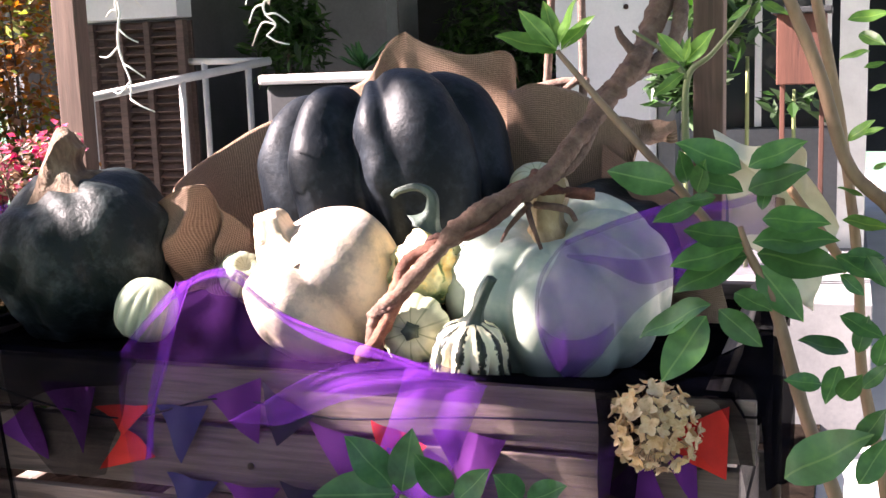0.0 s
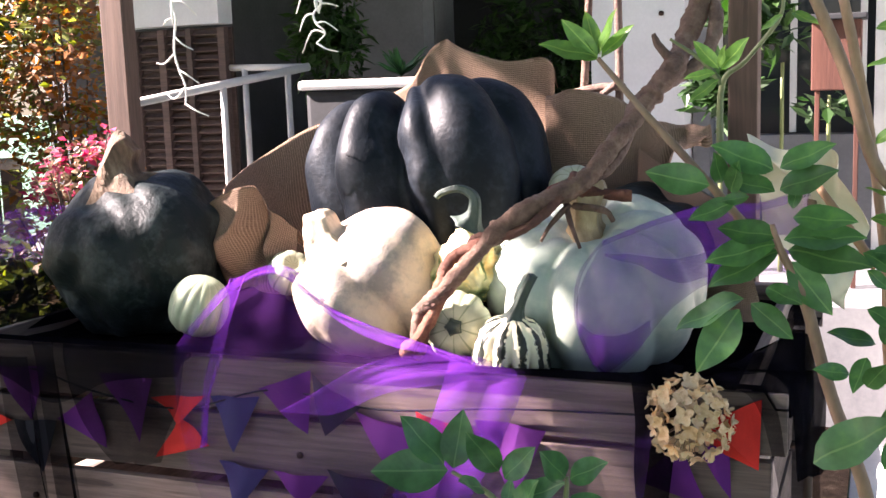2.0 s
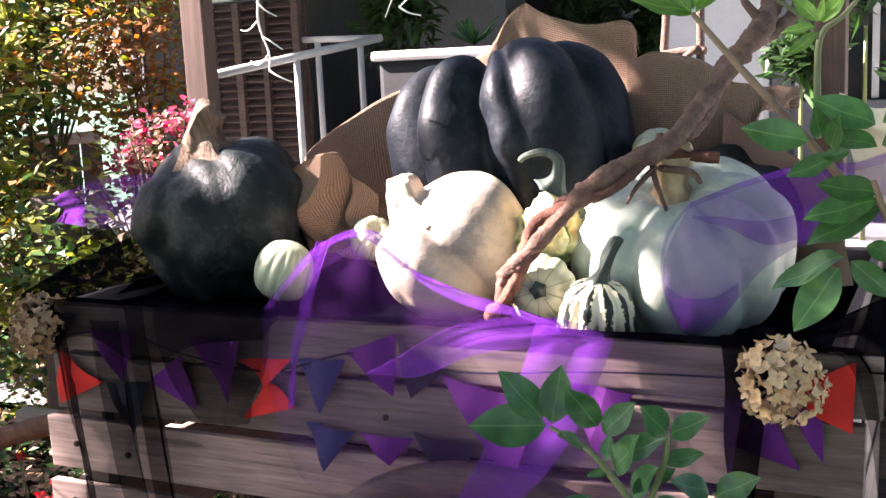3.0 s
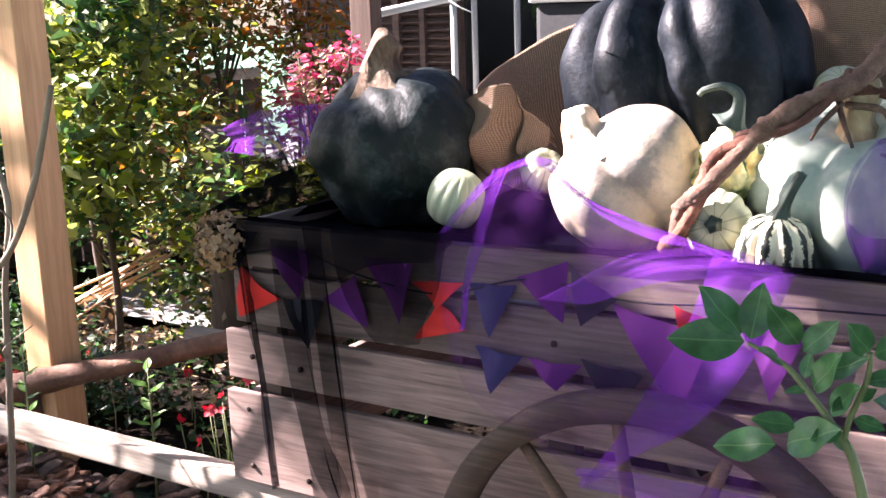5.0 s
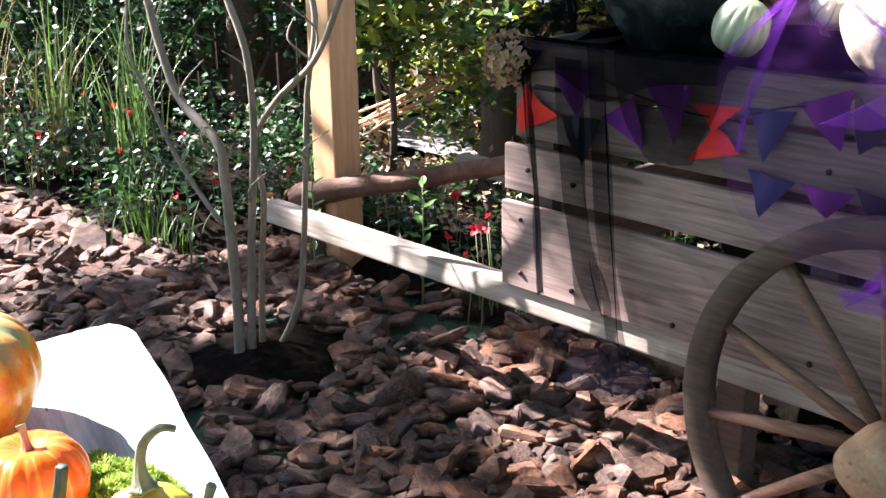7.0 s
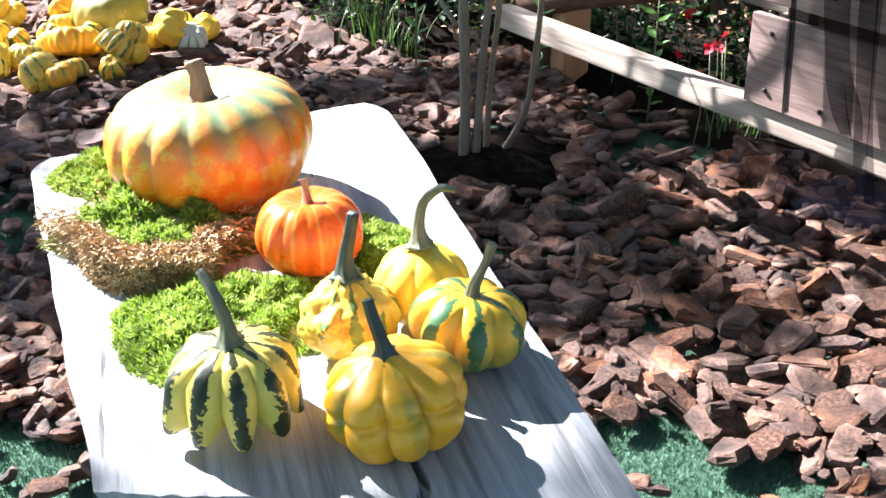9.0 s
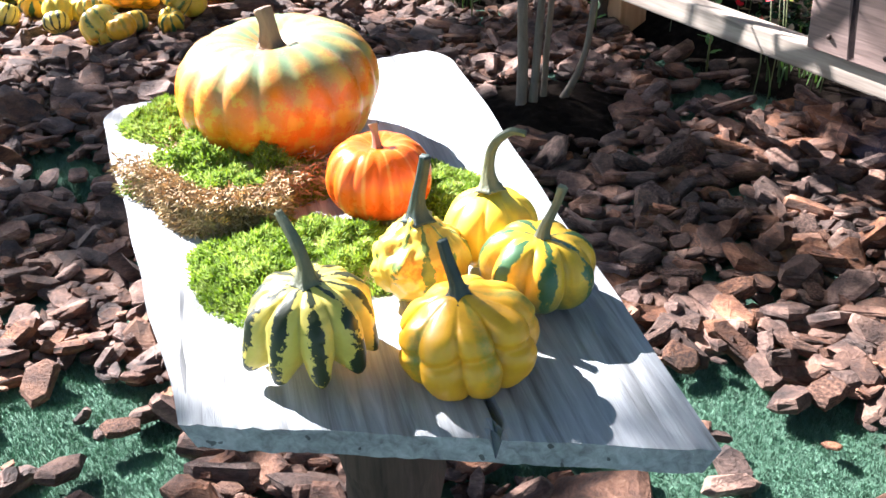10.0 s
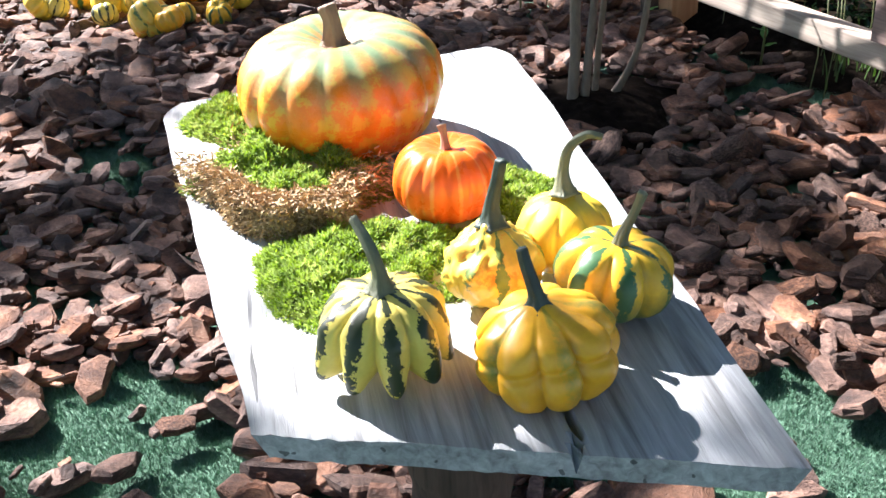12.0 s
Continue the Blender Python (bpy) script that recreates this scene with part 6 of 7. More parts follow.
hydrangea("dried beige hydrangea head on the cart's corner", (-0.165, 1.635, 0.975), 0.056, 110)
PETAL_BROWN = surface("brown_dry_petals", [(0.3, (0.20, 0.11, 0.06)), (0.5, (0.40, 0.26, 0.15)), (0.75, (0.60, 0.44, 0.29))], 1.2, rough=0.8, fine=7, bump=0.3, dist=0.05, vary=0.3, translucent=0.2)
BROWN_FLORETS = []
for data in FLORETS:
    BROWN_FLORETS.append(data.copy())
    BROWN_FLORETS[-1].materials.clear()
    BROWN_FLORETS[-1].materials.append(PETAL_BROWN)
hydrangea("dried brown hydrangea head on the cart's far corner", (-1.635, 1.665, 0.965), 0.050, 80, 1.25, BROWN_FLORETS)

# ---- nails in the boards ----
M["iron"] = surface("rusty_iron", [(0.3, (0.02, 0.012, 0.01)), (0.7, (0.07, 0.04, 0.03))], 40, rough=0.7, vary=0.0, metal=0.4)
for x, z in ((-1.62, 0.44), (-1.46, 0.435), (-1.62, 0.575), (-1.465, 0.69), (-1.60, 0.70), (-0.86, 0.70), (-0.86, 0.44), (-0.86, 0.83), (-1.18, 0.43), (-0.30, 0.44), (-0.16, 0.70), (-1.44, 0.83), (-1.60, 0.945)):
    part("nail", tube(bmesh.new(), [(x, 1.705, z), (x, 1.696, z), (x, 1.694, z)], [0.006, 0.0065, 0.004], 8), M["iron"], cart)

# ---- planting round the cart ----
def leaf_cloud(name, mat, blobs, count, size, parent, flat=0.0, long=1.6, seed=1):
    """Many small folded leaves on and in ellipsoids (x, y, z, rx, ry, rz)."""
    r = random.Random(seed)
    vs, fs = [], []
    weights = [b[3] * b[4] * b[5] for b in blobs]
    for _ in range(count):
        b = r.choices(blobs, weights)[0]
        d = Vector((r.gauss(0, 1), r.gauss(0, 1), r.gauss(0, 1))).normalized() * r.random() ** 0.45
        p = Vector((b[0] + d.x * b[3], b[1] + d.y * b[4], b[2] + d.z * b[5]))
        if noise.noise(p * 3.1 + Vector((seed, 0, 0))) < -0.2:
            continue
        if p.z < 0.02:
            p.z = r.uniform(0.02, 0.1)
        x = Vector((r.gauss(0, 1), r.gauss(0, 1), r.gauss(0, 0.6) - flat)).normalized()
        n = x.cross(Vector((r.gauss(0, 0.6), r.gauss(0, 0.6), 1))).normalized()
        up = n.cross(x)
        s = size * r.uniform(0.6, 1.4)
        o = len(vs)
        vs += [p, p + x * s * 0.5 * long / 1.6 + n * s * 0.3 + up * s * 0.08, p + x * s * long * 0.62, p + x * s * 0.5 * long / 1.6 - n * s * 0.3 + up * s * 0.08]
        fs += [(o, o + 1, o + 2), (o, o + 2, o + 3)]
    me = bpy.data.meshes.new(name)
    me.from_pydata([tuple(v) for v in vs], [], fs)
    me.materials.append(mat)
    ob = new(name, me)
    ob.parent = parent
    return tagged(ob, kind="stuff")


def foliage(name, a, b, c, light=0.35, rough=0.5):
    return surface(name, [(0.3, a), (0.5, b), (0.75, c)], 1.5, rough=rough, fine=20, bump=0.0, vary=0.45, island=True, translucent=light)


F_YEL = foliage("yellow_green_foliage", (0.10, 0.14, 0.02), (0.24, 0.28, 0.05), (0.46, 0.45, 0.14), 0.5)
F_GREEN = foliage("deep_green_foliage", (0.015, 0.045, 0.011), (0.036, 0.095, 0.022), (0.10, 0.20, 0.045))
F_ORANGE = foliage("orange_brown_foliage", (0.20, 0.07, 0.02), (0.38, 0.17, 0.06), (0.54, 0.34, 0.14), 0.5)
F_RED = foliage("crimson_foliage", (0.20, 0.015, 0.04), (0.48, 0.05, 0.12), (0.74, 0.24, 0.30))
F_DARK = foliage("dark_glossy_foliage", (0.010, 0.025, 0.010), (0.025, 0.06, 0.022), (0.07, 0.13, 0.045), 0.12, 0.25)
F_DRY = foliage("dry_leaf_litter", (0.14, 0.08, 0.04), (0.32, 0.21, 0.12), (0.55, 0.42, 0.27), 0.1, 0.8)
WOODY = surface("dark_branch_bark", [(0.3, (0.03, 0.02, 0.015)), (0.7, (0.12, 0.085, 0.06))], 14, (1, 1, 0.4), 0.8, 80, 0.6, 0.004, 0.1)


def bush(label, base, blobs, clouds, seed, category="shrub", name="garden_shrub"):
    r = random.Random(seed)
    t = thing(name, pose(0, 0, 0), label, category)
    for b in blobs[:6]:
        q = [(base[0] + r.uniform(-0.05, 0.05), base[1] + r.uniform(-0.05, 0.05), -0.01, 0.02), (base[0] * 0.6 + b[0] * 0.4 + r.uniform(-0.08, 0.08), base[1] * 0.6 + b[1] * 0.4, b[2] * 0.5, 0.014), (b[0] + r.uniform(-0.1, 0.1), b[1], b[2] + b[5] * 0.7, 0.004)]
        part("branch", vine(bmesh.new(), q, 7, 0.08, 5), WOODY, t)
        for _ in range(3):
            e = (b[0] + r.uniform(-1, 1) * b[3], b[1] + r.uniform(-1, 1) * b[4], b[2] + r.uniform(-0.6, 0.9) * b[5], 0.002)
            part("branch", vine(bmesh.new(), [q[1][:3] + (0.008,), ((q[1][0] + e[0]) / 2, (q[1][1] + e[1]) / 2 + 0.03, (q[1][2] + e[2]) / 2 + 0.05, 0.005), e], 6, 0.08, 4), WOODY, t)
    for k, (nm, mat, bl, count, size) in enumerate(clouds):
        leaf_cloud(nm, mat, bl, count, size, t, seed=seed * 10 + k)
    return t


A = [(-3.95, 3.9, 1.45, 0.45, 0.45, 0.55), (-4.2, 3.7, 0.95, 0.55, 0.5, 0.55), (-3.6, 3.7, 0.7, 0.4, 0.45, 0.45), (-4.6, 4.2, 1.7, 0.6, 0.5, 0.6), (-4.1, 4.2, 2.0, 0.6, 0.5, 0.5)]
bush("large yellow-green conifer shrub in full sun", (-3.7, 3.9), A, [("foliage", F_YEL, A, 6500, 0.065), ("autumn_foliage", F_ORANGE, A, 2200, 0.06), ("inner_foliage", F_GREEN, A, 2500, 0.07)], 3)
B = [(-3.42, 4.1, 1.55, 0.33, 0.35, 0.45), (-3.6, 4.3, 2.0, 0.4, 0.4, 0.45), (-3.3, 4.1, 1.1, 0.3, 0.3, 0.4)]
bush("orange-brown autumn shrub behind the post", (-3.4, 4.2), B, [("foliage", F_ORANGE, B, 4500, 0.045), ("green_foliage", F_YEL, B, 2200, 0.045)], 5)
C = [(-2.62, 3.25, 1.20, 0.10, 0.12, 0.13), (-2.52, 3.32, 1.27, 0.09, 0.1, 0.08), (-2.76, 3.3, 1.10, 0.10, 0.12, 0.08)]
bush("crimson-leaved low shrub beyond the dark pumpkin", (-2.7, 3.3), C, [("foliage", F_RED, C, 420, 0.034), ("dry_foliage", F_DRY, C, 200, 0.035)], 7)
D = [(-2.75, 3.0, 0.75, 0.4, 0.3, 0.3), (-2.3, 3.0, 0.75, 0.35, 0.3, 0.3), (-3.2, 3.1, 0.55, 0.4, 0.3, 0.3), (-2.5, 3.3, 0.5, 0.6, 0.3, 0.35)]
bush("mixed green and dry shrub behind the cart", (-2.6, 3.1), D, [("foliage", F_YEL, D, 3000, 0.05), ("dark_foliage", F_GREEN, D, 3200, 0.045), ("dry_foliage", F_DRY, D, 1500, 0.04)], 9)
E = [(-3.35, 2.75, 0.95, 0.3, 0.25, 0.35), (-3.55, 3.0, 1.35, 0.35, 0.3, 0.35)]
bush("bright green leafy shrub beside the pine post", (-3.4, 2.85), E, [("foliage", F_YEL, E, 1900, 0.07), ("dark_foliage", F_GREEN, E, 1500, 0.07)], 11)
G = [(-5.4, 3.1, 0.7, 0.7, 0.5, 0.5), (-4.6, 3.6, 0.8, 0.6, 0.4, 0.6), (-6.2, 2.6, 0.6, 0.7, 0.5, 0.5)]
bush("dark evergreen shrub along the fence", (-5.2, 3.2), G, [("foliage", F_DARK, G, 6000, 0.06), ("foliage", F_GREEN, G, 1500, 0.06)], 13)


def low_plants(label, x0, x1, y0, y1, h, count, mats, seed, size=0.04):
    r = random.Random(seed)
    t = thing("ground_cover", pose(0, 0, 0), label, "plants", kind="stuff")
    blobs = [(r.uniform(x0, x1), r.uniform(y0, y1), h * r.uniform(0.35, 0.7), r.uniform(0.12, 0.25), r.uniform(0.12, 0.22), h * r.uniform(0.35, 0.6)) for _ in range(int((x1 - x0) * (y1 - y0) * 16) + 3)]
    for k, (m, share) in enumerate(mats):
        leaf_cloud("foliage", m, blobs, int(count * share), size, t, seed=seed + k)


low_plants("low dark glossy bedding plants beside the bark", -6.2, -3.55, 1.75, 3.0, 0.42, 9000, ((F_DARK, 0.7), (F_GREEN, 0.25), (F_DRY, 0.05)), 21, 0.038)
low_plants("low dark bedding plants under the shafts", -3.5, -1.75, 2.2, 3.3, 0.32, 7500, ((F_DARK, 0.62), (F_GREEN, 0.23), (F_DRY, 0.15)), 31, 0.034)
low_plants("dry leaf litter under the shrubs", -3.4, -2.1, 2.7, 3.7, 0.45, 2600, ((F_DRY, 0.75), (F_YEL, 0.25)), 41, 0.045)

FLOWER = surface("red_petals", [(0.3, (0.55, 0.01, 0.02)), (0.7, (0.85, 0.06, 0.08))], 3, rough=0.6, bump=0.0, vary=0.2, translucent=0.2)
flower_data = FLORETS[0].copy()
flower_data.materials.clear()
flower_data.materials.append(FLOWER)
for k in range(44):
    if k < 8:
        p = (R.uniform(-2.35, -2.0), R.uniform(2.1, 2.35), R.uniform(0.22, 0.37))
    elif k < 20:
        p = (R.uniform(-3.4, -2.5), R.uniform(2.25, 2.6), R.uniform(0.18, 0.34))
    else:
        p = (R.uniform(-5.2, -3.6), R.uniform(1.75, 2.3), R.uniform(0.15, 0.38))
    fl = thing("red_flower", pose(*p), "small bright red bedding flower", "flower", "red flowers in the planting bed")
    m = pose(0, 0, 0, R.uniform(20, 80), R.uniform(-40, 40), R.uniform(0, 360)) @ Matrix.Scale(R.uniform(0.014, 0.022), 4)
    piece("petals", flower_data, fl, m)
    part("stalk", tube(bmesh.new(), [(0, 0, 0), (0.01, 0.005, -p[2] * 0.5), (0.0, 0.0, -p[2])], 0.0018, 5), M["stem_green"], fl)


def grass_clump(label, x, y, n, h, seed, mat):
    r = random.Random(seed)
    t = thing("grass_clump", pose(x, y, 0), label, "grass")
    bm = bmesh.new()
    for _ in range(n):
        a, lean = r.uniform(0, 6.283), r.uniform(0.1, 0.55)
        hh, w = h * r.uniform(0.55, 1.15), r.uniform(0.003, 0.007)
        bx, by = r.gauss(0, 0.05), r.gauss(0, 0.05)
        prev = None
        for i in range(7):
            s = i / 6
            px, py, pz = bx + math.cos(a) * lean * hh * s * s, by + math.sin(a) * lean * hh * s * s, hh * (s - 0.35 * lean * s ** 3)
            ww = w * (1 - s * 0.93)
            q = [bm.verts.new((px - math.sin(a) * ww, py + math.cos(a) * ww, pz)), bm.verts.new((px + math.sin(a) * ww, py - math.cos(a) * ww, pz))]
            if prev:
                bm.faces.new((prev[0], prev[1], q[1], q[0]))
            prev = q
    tagged(part("foliage", bm, mat, t), kind="stuff")


G_MAT = foliage("grass_green", (0.04, 0.09, 0.02), (0.10, 0.18, 0.045), (0.30, 0.36, 0.14), 0.3)
G_DRY = foliage("grass_straw", (0.25, 0.17, 0.06), (0.45, 0.34, 0.14), (0.65, 0.55, 0.30), 0.2)
for k, (x, y, h) in enumerate(((-4.7, 1.95, 0.85), (-5.0, 2.2, 1.0), (-4.4, 2.15, 0.75), (-5.4, 2.0, 0.95), (-4.85, 2.5, 1.05))):
    grass_clump("tall arching green ornamental grass clump", x, y, 42, h, 50 + k, G_MAT if k % 3 else G_DRY)
for k, (x, y, h) in enumerate(((-2.2, 2.3, 0.2), (-3.75, 1.85, 0.35), (-3.55, 1.85, 0.22))):
    grass_clump("small tuft of green grass in the bed", x, y, 40, h, 70 + k, G_MAT)
for k, (x, y) in enumerate(((-2.42, 2.12), (-2.9, 2.05), (-3.3, 1.8))):
    w = thing("leafy_weed", pose(x, y, 0), "upright pale green leafy weed in the bed", "plant")
    part("stalk", tube(bmesh.new(), [(0, 0, -0.01), (0.01, 0, 0.22), (0.0, 0.01, 0.45)], [0.004, 0.003, 0.002], 6), M["stem_green"], w)
    for i in range(16):
        a, z = i * 2.4, 0.08 + 0.024 * i
        piece("leaf", LEAF_YOUNG, w, leaf_pose((0.005, 0, z), (math.cos(a) * 0.055, math.sin(a) * 0.055, z + 0.03), (0, -0.3, 1)))

log = thing("fallen_log", pose(0, 0, 0), "brown bark-covered log lying across the bed", "log")
part("wood", vine(bmesh.new(), [(-3.05, 2.10, 0.255, 0.048), (-2.98, 2.13, 0.285, 0.044), (-2.7, 2.24, 0.355, 0.036), (-2.4, 2.38, 0.43, 0.032), (-2.22, 2.46, 0.48, 0.028)], 12, 0.10, 6), surface("red_brown_log_bark", [(0.3, (0.07, 0.03, 0.02)), (0.55, (0.20, 0.10, 0.06)), (0.8, (0.36, 0.21, 0.14))], 14, (1, 1, 1), 0.8, 70, 0.8, 0.006, 0.0), log)
part("side_branch", vine(bmesh.new(), [(-2.25, 2.44, 0.47, 0.016), (-2.2, 2.42, 0.54, 0.012), (-2.19, 2.44, 0.64, 0.009)], 8, 0.08), WOODY, log)
part("prop", vine(bmesh.new(), [(-2.98, 2.13, 0.28, 0.03), (-3.0, 2.15, 0.1, 0.035), (-3.0, 2.15, -0.01, 0.04)], 9, 0.1), WOODY, log)
canes = thing("cane_bundle", pose(0, 0, 0), "loose bundle of orange-brown dry canes", "canes")
for k in range(7):
    o = R.uniform(-0.05, 0.05)
    part("cane", tube(bmesh.new(), [(-3.75 + R.uniform(-0.1, 0.1), 2.85 + o, 0.25 + R.uniform(-0.04, 0.04)), (-3.08 + R.uniform(-0.1, 0.1), 2.9 + o, 0.54 + R.uniform(-0.06, 0.06))], 0.006, 6), M["pine"], canes)
tagged(mesh_object("stump", vine(bmesh.new(), [(-2.90, 3.0, -0.02, 0.09), (-2.90, 3.0, 0.4, 0.075), (-2.89, 3.0, 0.8, 0.07), (-2.88, 3.0, 1.03, 0.072)], 14, 0.1), M["log"]), "dark upright stump with tulle tied on", "stump")
for x, y, r0, lab in ((-5.15, 3.35, 0.11, "dark brown tree trunk in front of the fence"), (-4.75, 3.7, 0.05, "thin yellow-green mossy trunk by the fence")):
    tagged(mesh_object("tree_trunk", vine(bmesh.new(), [(x, y, -0.02, r0 * 1.2), (x + 0.03, y, 0.6, r0), (x - 0.02, y, 1.3, r0 * 0.95), (x + 0.05, y, 2.6, r0 * 0.85)], 12, 0.1), M["brown"] if r0 > 0.1 else surface("mossy_bark", [(0.3, (0.10, 0.09, 0.02)), (0.7, (0.32, 0.30, 0.08))], 10, rough=0.9, vary=0)), lab, "tree trunk")

fence = thing("fence", pose(0, 0, 0), "dark weathered board fence behind the planting", "fence", kind="structure")
fa, fb = Vector((-8.2, 0.9, 0)), Vector((-4.4, 4.95, 0))
n_b = 46
plank = bmesh.new()
box(plank, -0.055, 0.055, -0.01, 0.01, 0.0, 1.12, 0.003)
plank_data = mesh_object("fence_board", plank, M["louvre"], False)
bpy.data.objects.remove(plank_data)
plank_me = bpy.data.meshes["fence_board"]
ang = math.degrees(math.atan2((fb - fa).y, (fb - fa).x))
for k in range(n_b):
    q = fa.lerp(fb, (k + 0.5) / n_b)
    piece("fence_board", plank_me, fence, pose(q.x, q.y, R.uniform(-0.02, 0.02), 0, R.uniform(-0.6, 0.6), ang))
part("rail", tube(bmesh.new(), [tuple(fa + Vector((0.03, -0.03, 1.06))), tuple(fb + Vector((0.03, -0.03, 1.10)))], 0.035, 10), M["rail"], fence)

# ---- building behind ----
def block(name, label, category, m, *b, bevel=0.004):
    return tagged(mesh_object(name, boxed(*b, bevel), m, False), label, category, kind="structure")


FL = 0.55
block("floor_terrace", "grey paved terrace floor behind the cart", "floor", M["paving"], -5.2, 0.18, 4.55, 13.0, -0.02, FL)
# paving made near white so that its colour carries the sun's glare
sun_paled_ground = surface("paving_paled_for_sun", [(0.3, (0.60, 0.58, 0.54)), (0.7, (0.78, 0.76, 0.72))], 3, rough=0.8, fine=60, bump=0.2, vary=0.0)
tagged(mesh_object("pavement", grid_sheet(bmesh.new(), lambda u, v: (0.0 + 8 * u, 1.85 + 14 * v, -0.004), 6, 6), sun_paled_ground), "pale paving with the glare of sunlight put into its colour", "pavement", kind="structure")
tagged(mesh_object("path", grid_sheet(bmesh.new(), lambda u, v: (-4.25 + 2.1 * u, 3.3 + 1.3 * v, 0.115), 6, 4), M["paving"]), "grey sunlit path behind the planting", "path", kind="structure")
# near-black wall colour stands for the shade deep inside the court
block("wall_back", "far wall of the covered court, the interior's shade in its colour", "wall", M["dark_wall"], -5.2, 3.0, 12.0, 12.2, FL, 3.4)
# unseen wall, added on the sun's side to block its rays
block("wall_west", "added side wall that keeps the sun out of the court", "wall", M["grey_wall"], -5.3, -5.1, 6.25, 12.2, -0.02, 3.4)
# out of view; overhang added west and forward to shade louvres and pier
block("ceiling", "unseen ceiling of the covered court, with overhang added for shade", "ceiling", M["grey_wall"], -7.0, 3.0, 4.9, 12.2, 3.0, 3.25)
block("wall_panel", "white plaster wall over the louvred door", "wall", M["white_wall"], -4.60, -3.70, 5.96, 6.12, 1.86, 3.2)
block("wall_grey", "grey concrete wall beside the louvres", "wall", M["grey_wall"], -3.62, -2.95, 7.4, 7.6, FL, 3.0)
block("column_round", "grey concrete column", "column", M["grey_wall"], -3.55, -3.1, 8.0, 8.4, FL, 3.0)
block("column_low", "low grey concrete block", "wall", M["grey_wall"], -3.0, -2.4, 8.6, 9.2, FL, 1.75)
block("steps", "grey steps in the dark court", "steps", M["paving"], -2.7, -1.3, 9.2, 10.6, FL, 1.35)
block("steps", "upper grey step in the dark court", "steps", M["paving"], -2.7, -1.3, 9.7, 10.6, 1.35, 1.55)
panel = block("column_white", "white painted concrete pier with small bolt holes", "column", M["white_wall"], -1.40, -0.90, 6.0, 6.5, FL, 3.0)
for z in (1.40, 1.78, 1.95):
    part("bolt_hole", tube(bmesh.new(), [(-1.02, 5.996, z), (-1.02, 5.99, z)], 0.014, 10), M["iron"], panel)
block("door_frame", "grey metal door frame", "door frame", M["grey_wall"], -0.89, -0.80, 6.2, 6.3, FL, 3.0)
block("wall_low", "low grey sill wall under the window", "wall", M["grey_wall"], -0.79, 0.06, 6.3, 6.45, FL, 1.12)
glass, gnt, gb = material("dark_window_glass")
gb.inputs["Base Color"].default_value = (0.02, 0.025, 0.028, 1)
gb.inputs["Roughness"].default_value = 0.06
window = tagged(mesh_object("window_1", boxed(-0.79, -0.02, 6.38, 6.4, 1.125, 3.0), glass, False), "dark glass window behind potted plants", "window", kind="structure")
for x in (-0.79, -0.4, -0.05):
    part("window_frame", boxed(x, x + 0.035, 6.35, 6.378, 1.13, 2.99, 0.003), M["white_metal"], window, smooth=False)
block("door_jamb", "white painted frame post of the building", "frame", M["white_metal"], 0.03, 0.16, 5.9, 6.05, -0.02, 3.2)
block("wall_east", "bright white outer wall", "wall", M["white_wall"], 0.6, 4.0, 8.0, 8.2, -0.02, 3.2)

door = thing("louvred_door", pose(0, 0, 0), "dark brown wooden louvred door under a white wall", "door")
for x0, x1 in ((-4.36, -4.30), (-4.145, -4.095), (-3.94, -3.90), (-3.71, -3.66)):
    part("stile", boxed(x0, x1, 5.95, 6.0, FL + 0.02, 1.84, 0.004), M["louvre"], door, smooth=False)
slat = bmesh.new()
box(slat, -0.5, 0.5, -0.022, 0.022, -0.004, 0.004, 0.001)
tmp = mesh_object("slat", slat, M["louvre"], False)
slat_me = tmp.data
bpy.data.objects.remove(tmp)
for x0, x1 in ((-4.30, -4.145), (-4.095, -3.94), (-3.90, -3.71)):
    for k in range(25):
        piece("slat", slat_me, door, pose((x0 + x1) / 2, 5.985, FL + 0.06 + k * 0.05, 38) @ Matrix.Diagonal((x1 - x0, 1, 1, 1)))
part("back_board", boxed(-4.36, -3.66, 6.04, 6.06, FL + 0.02, 1.84), M["louvre"], door, smooth=False)

rail = thing("railing", pose(0, 0, 0), "white painted tubular steel ramp railing", "railing")
ra, rb, rc = (-3.66, 5.0, 1.405), (-3.12, 6.0, 1.578), (-3.66, 6.0, 1.592)
part("handrail", tube(bmesh.new(), [ra, rb], 0.024, 12), M["white_metal"], rail)
part("handrail", tube(bmesh.new(), [rb, rc], 0.020, 12), M["white_metal"], rail)
for k, (x, y, z) in enumerate(((-3.65, 5.02, 1.40), (-3.395, 5.49, 1.485), (-3.19, 5.87, 1.55), (-3.56, 6.0, 1.58))):
    b = part("post", tube(bmesh.new(), [(x, y, FL + 0.01), (x, y, z)], 0.019, 12), M["white_metal"], rail)
    part("foot", tube(bmesh.new(), [(x, y, FL), (x, y, FL + 0.05)], 0.032, 12), M["dark_wall"], b)

pl = thing("planter", pose(0, 0, 0), "long dark planter with a pale rounded rim", "planter")
part("body", boxed(-2.80, -1.9, 5.35, 5.95, FL, 1.44, 0.03), M["dark_wall"], pl, smooth=False)
part("rim", boxed(-2.83, -1.87, 5.32, 5.98, 1.442, 1.495, 0.02), M["white_metal"], pl, smooth=False)
part("soil", boxed(-2.78, -1.92, 5.38, 5.92, 1.496, 1.50), M["soil"], pl, smooth=False)
agave = thing("spiky_plant", pose(-2.35, 5.62, 1.5), "spiky grey-green plant in the planter", "plant")
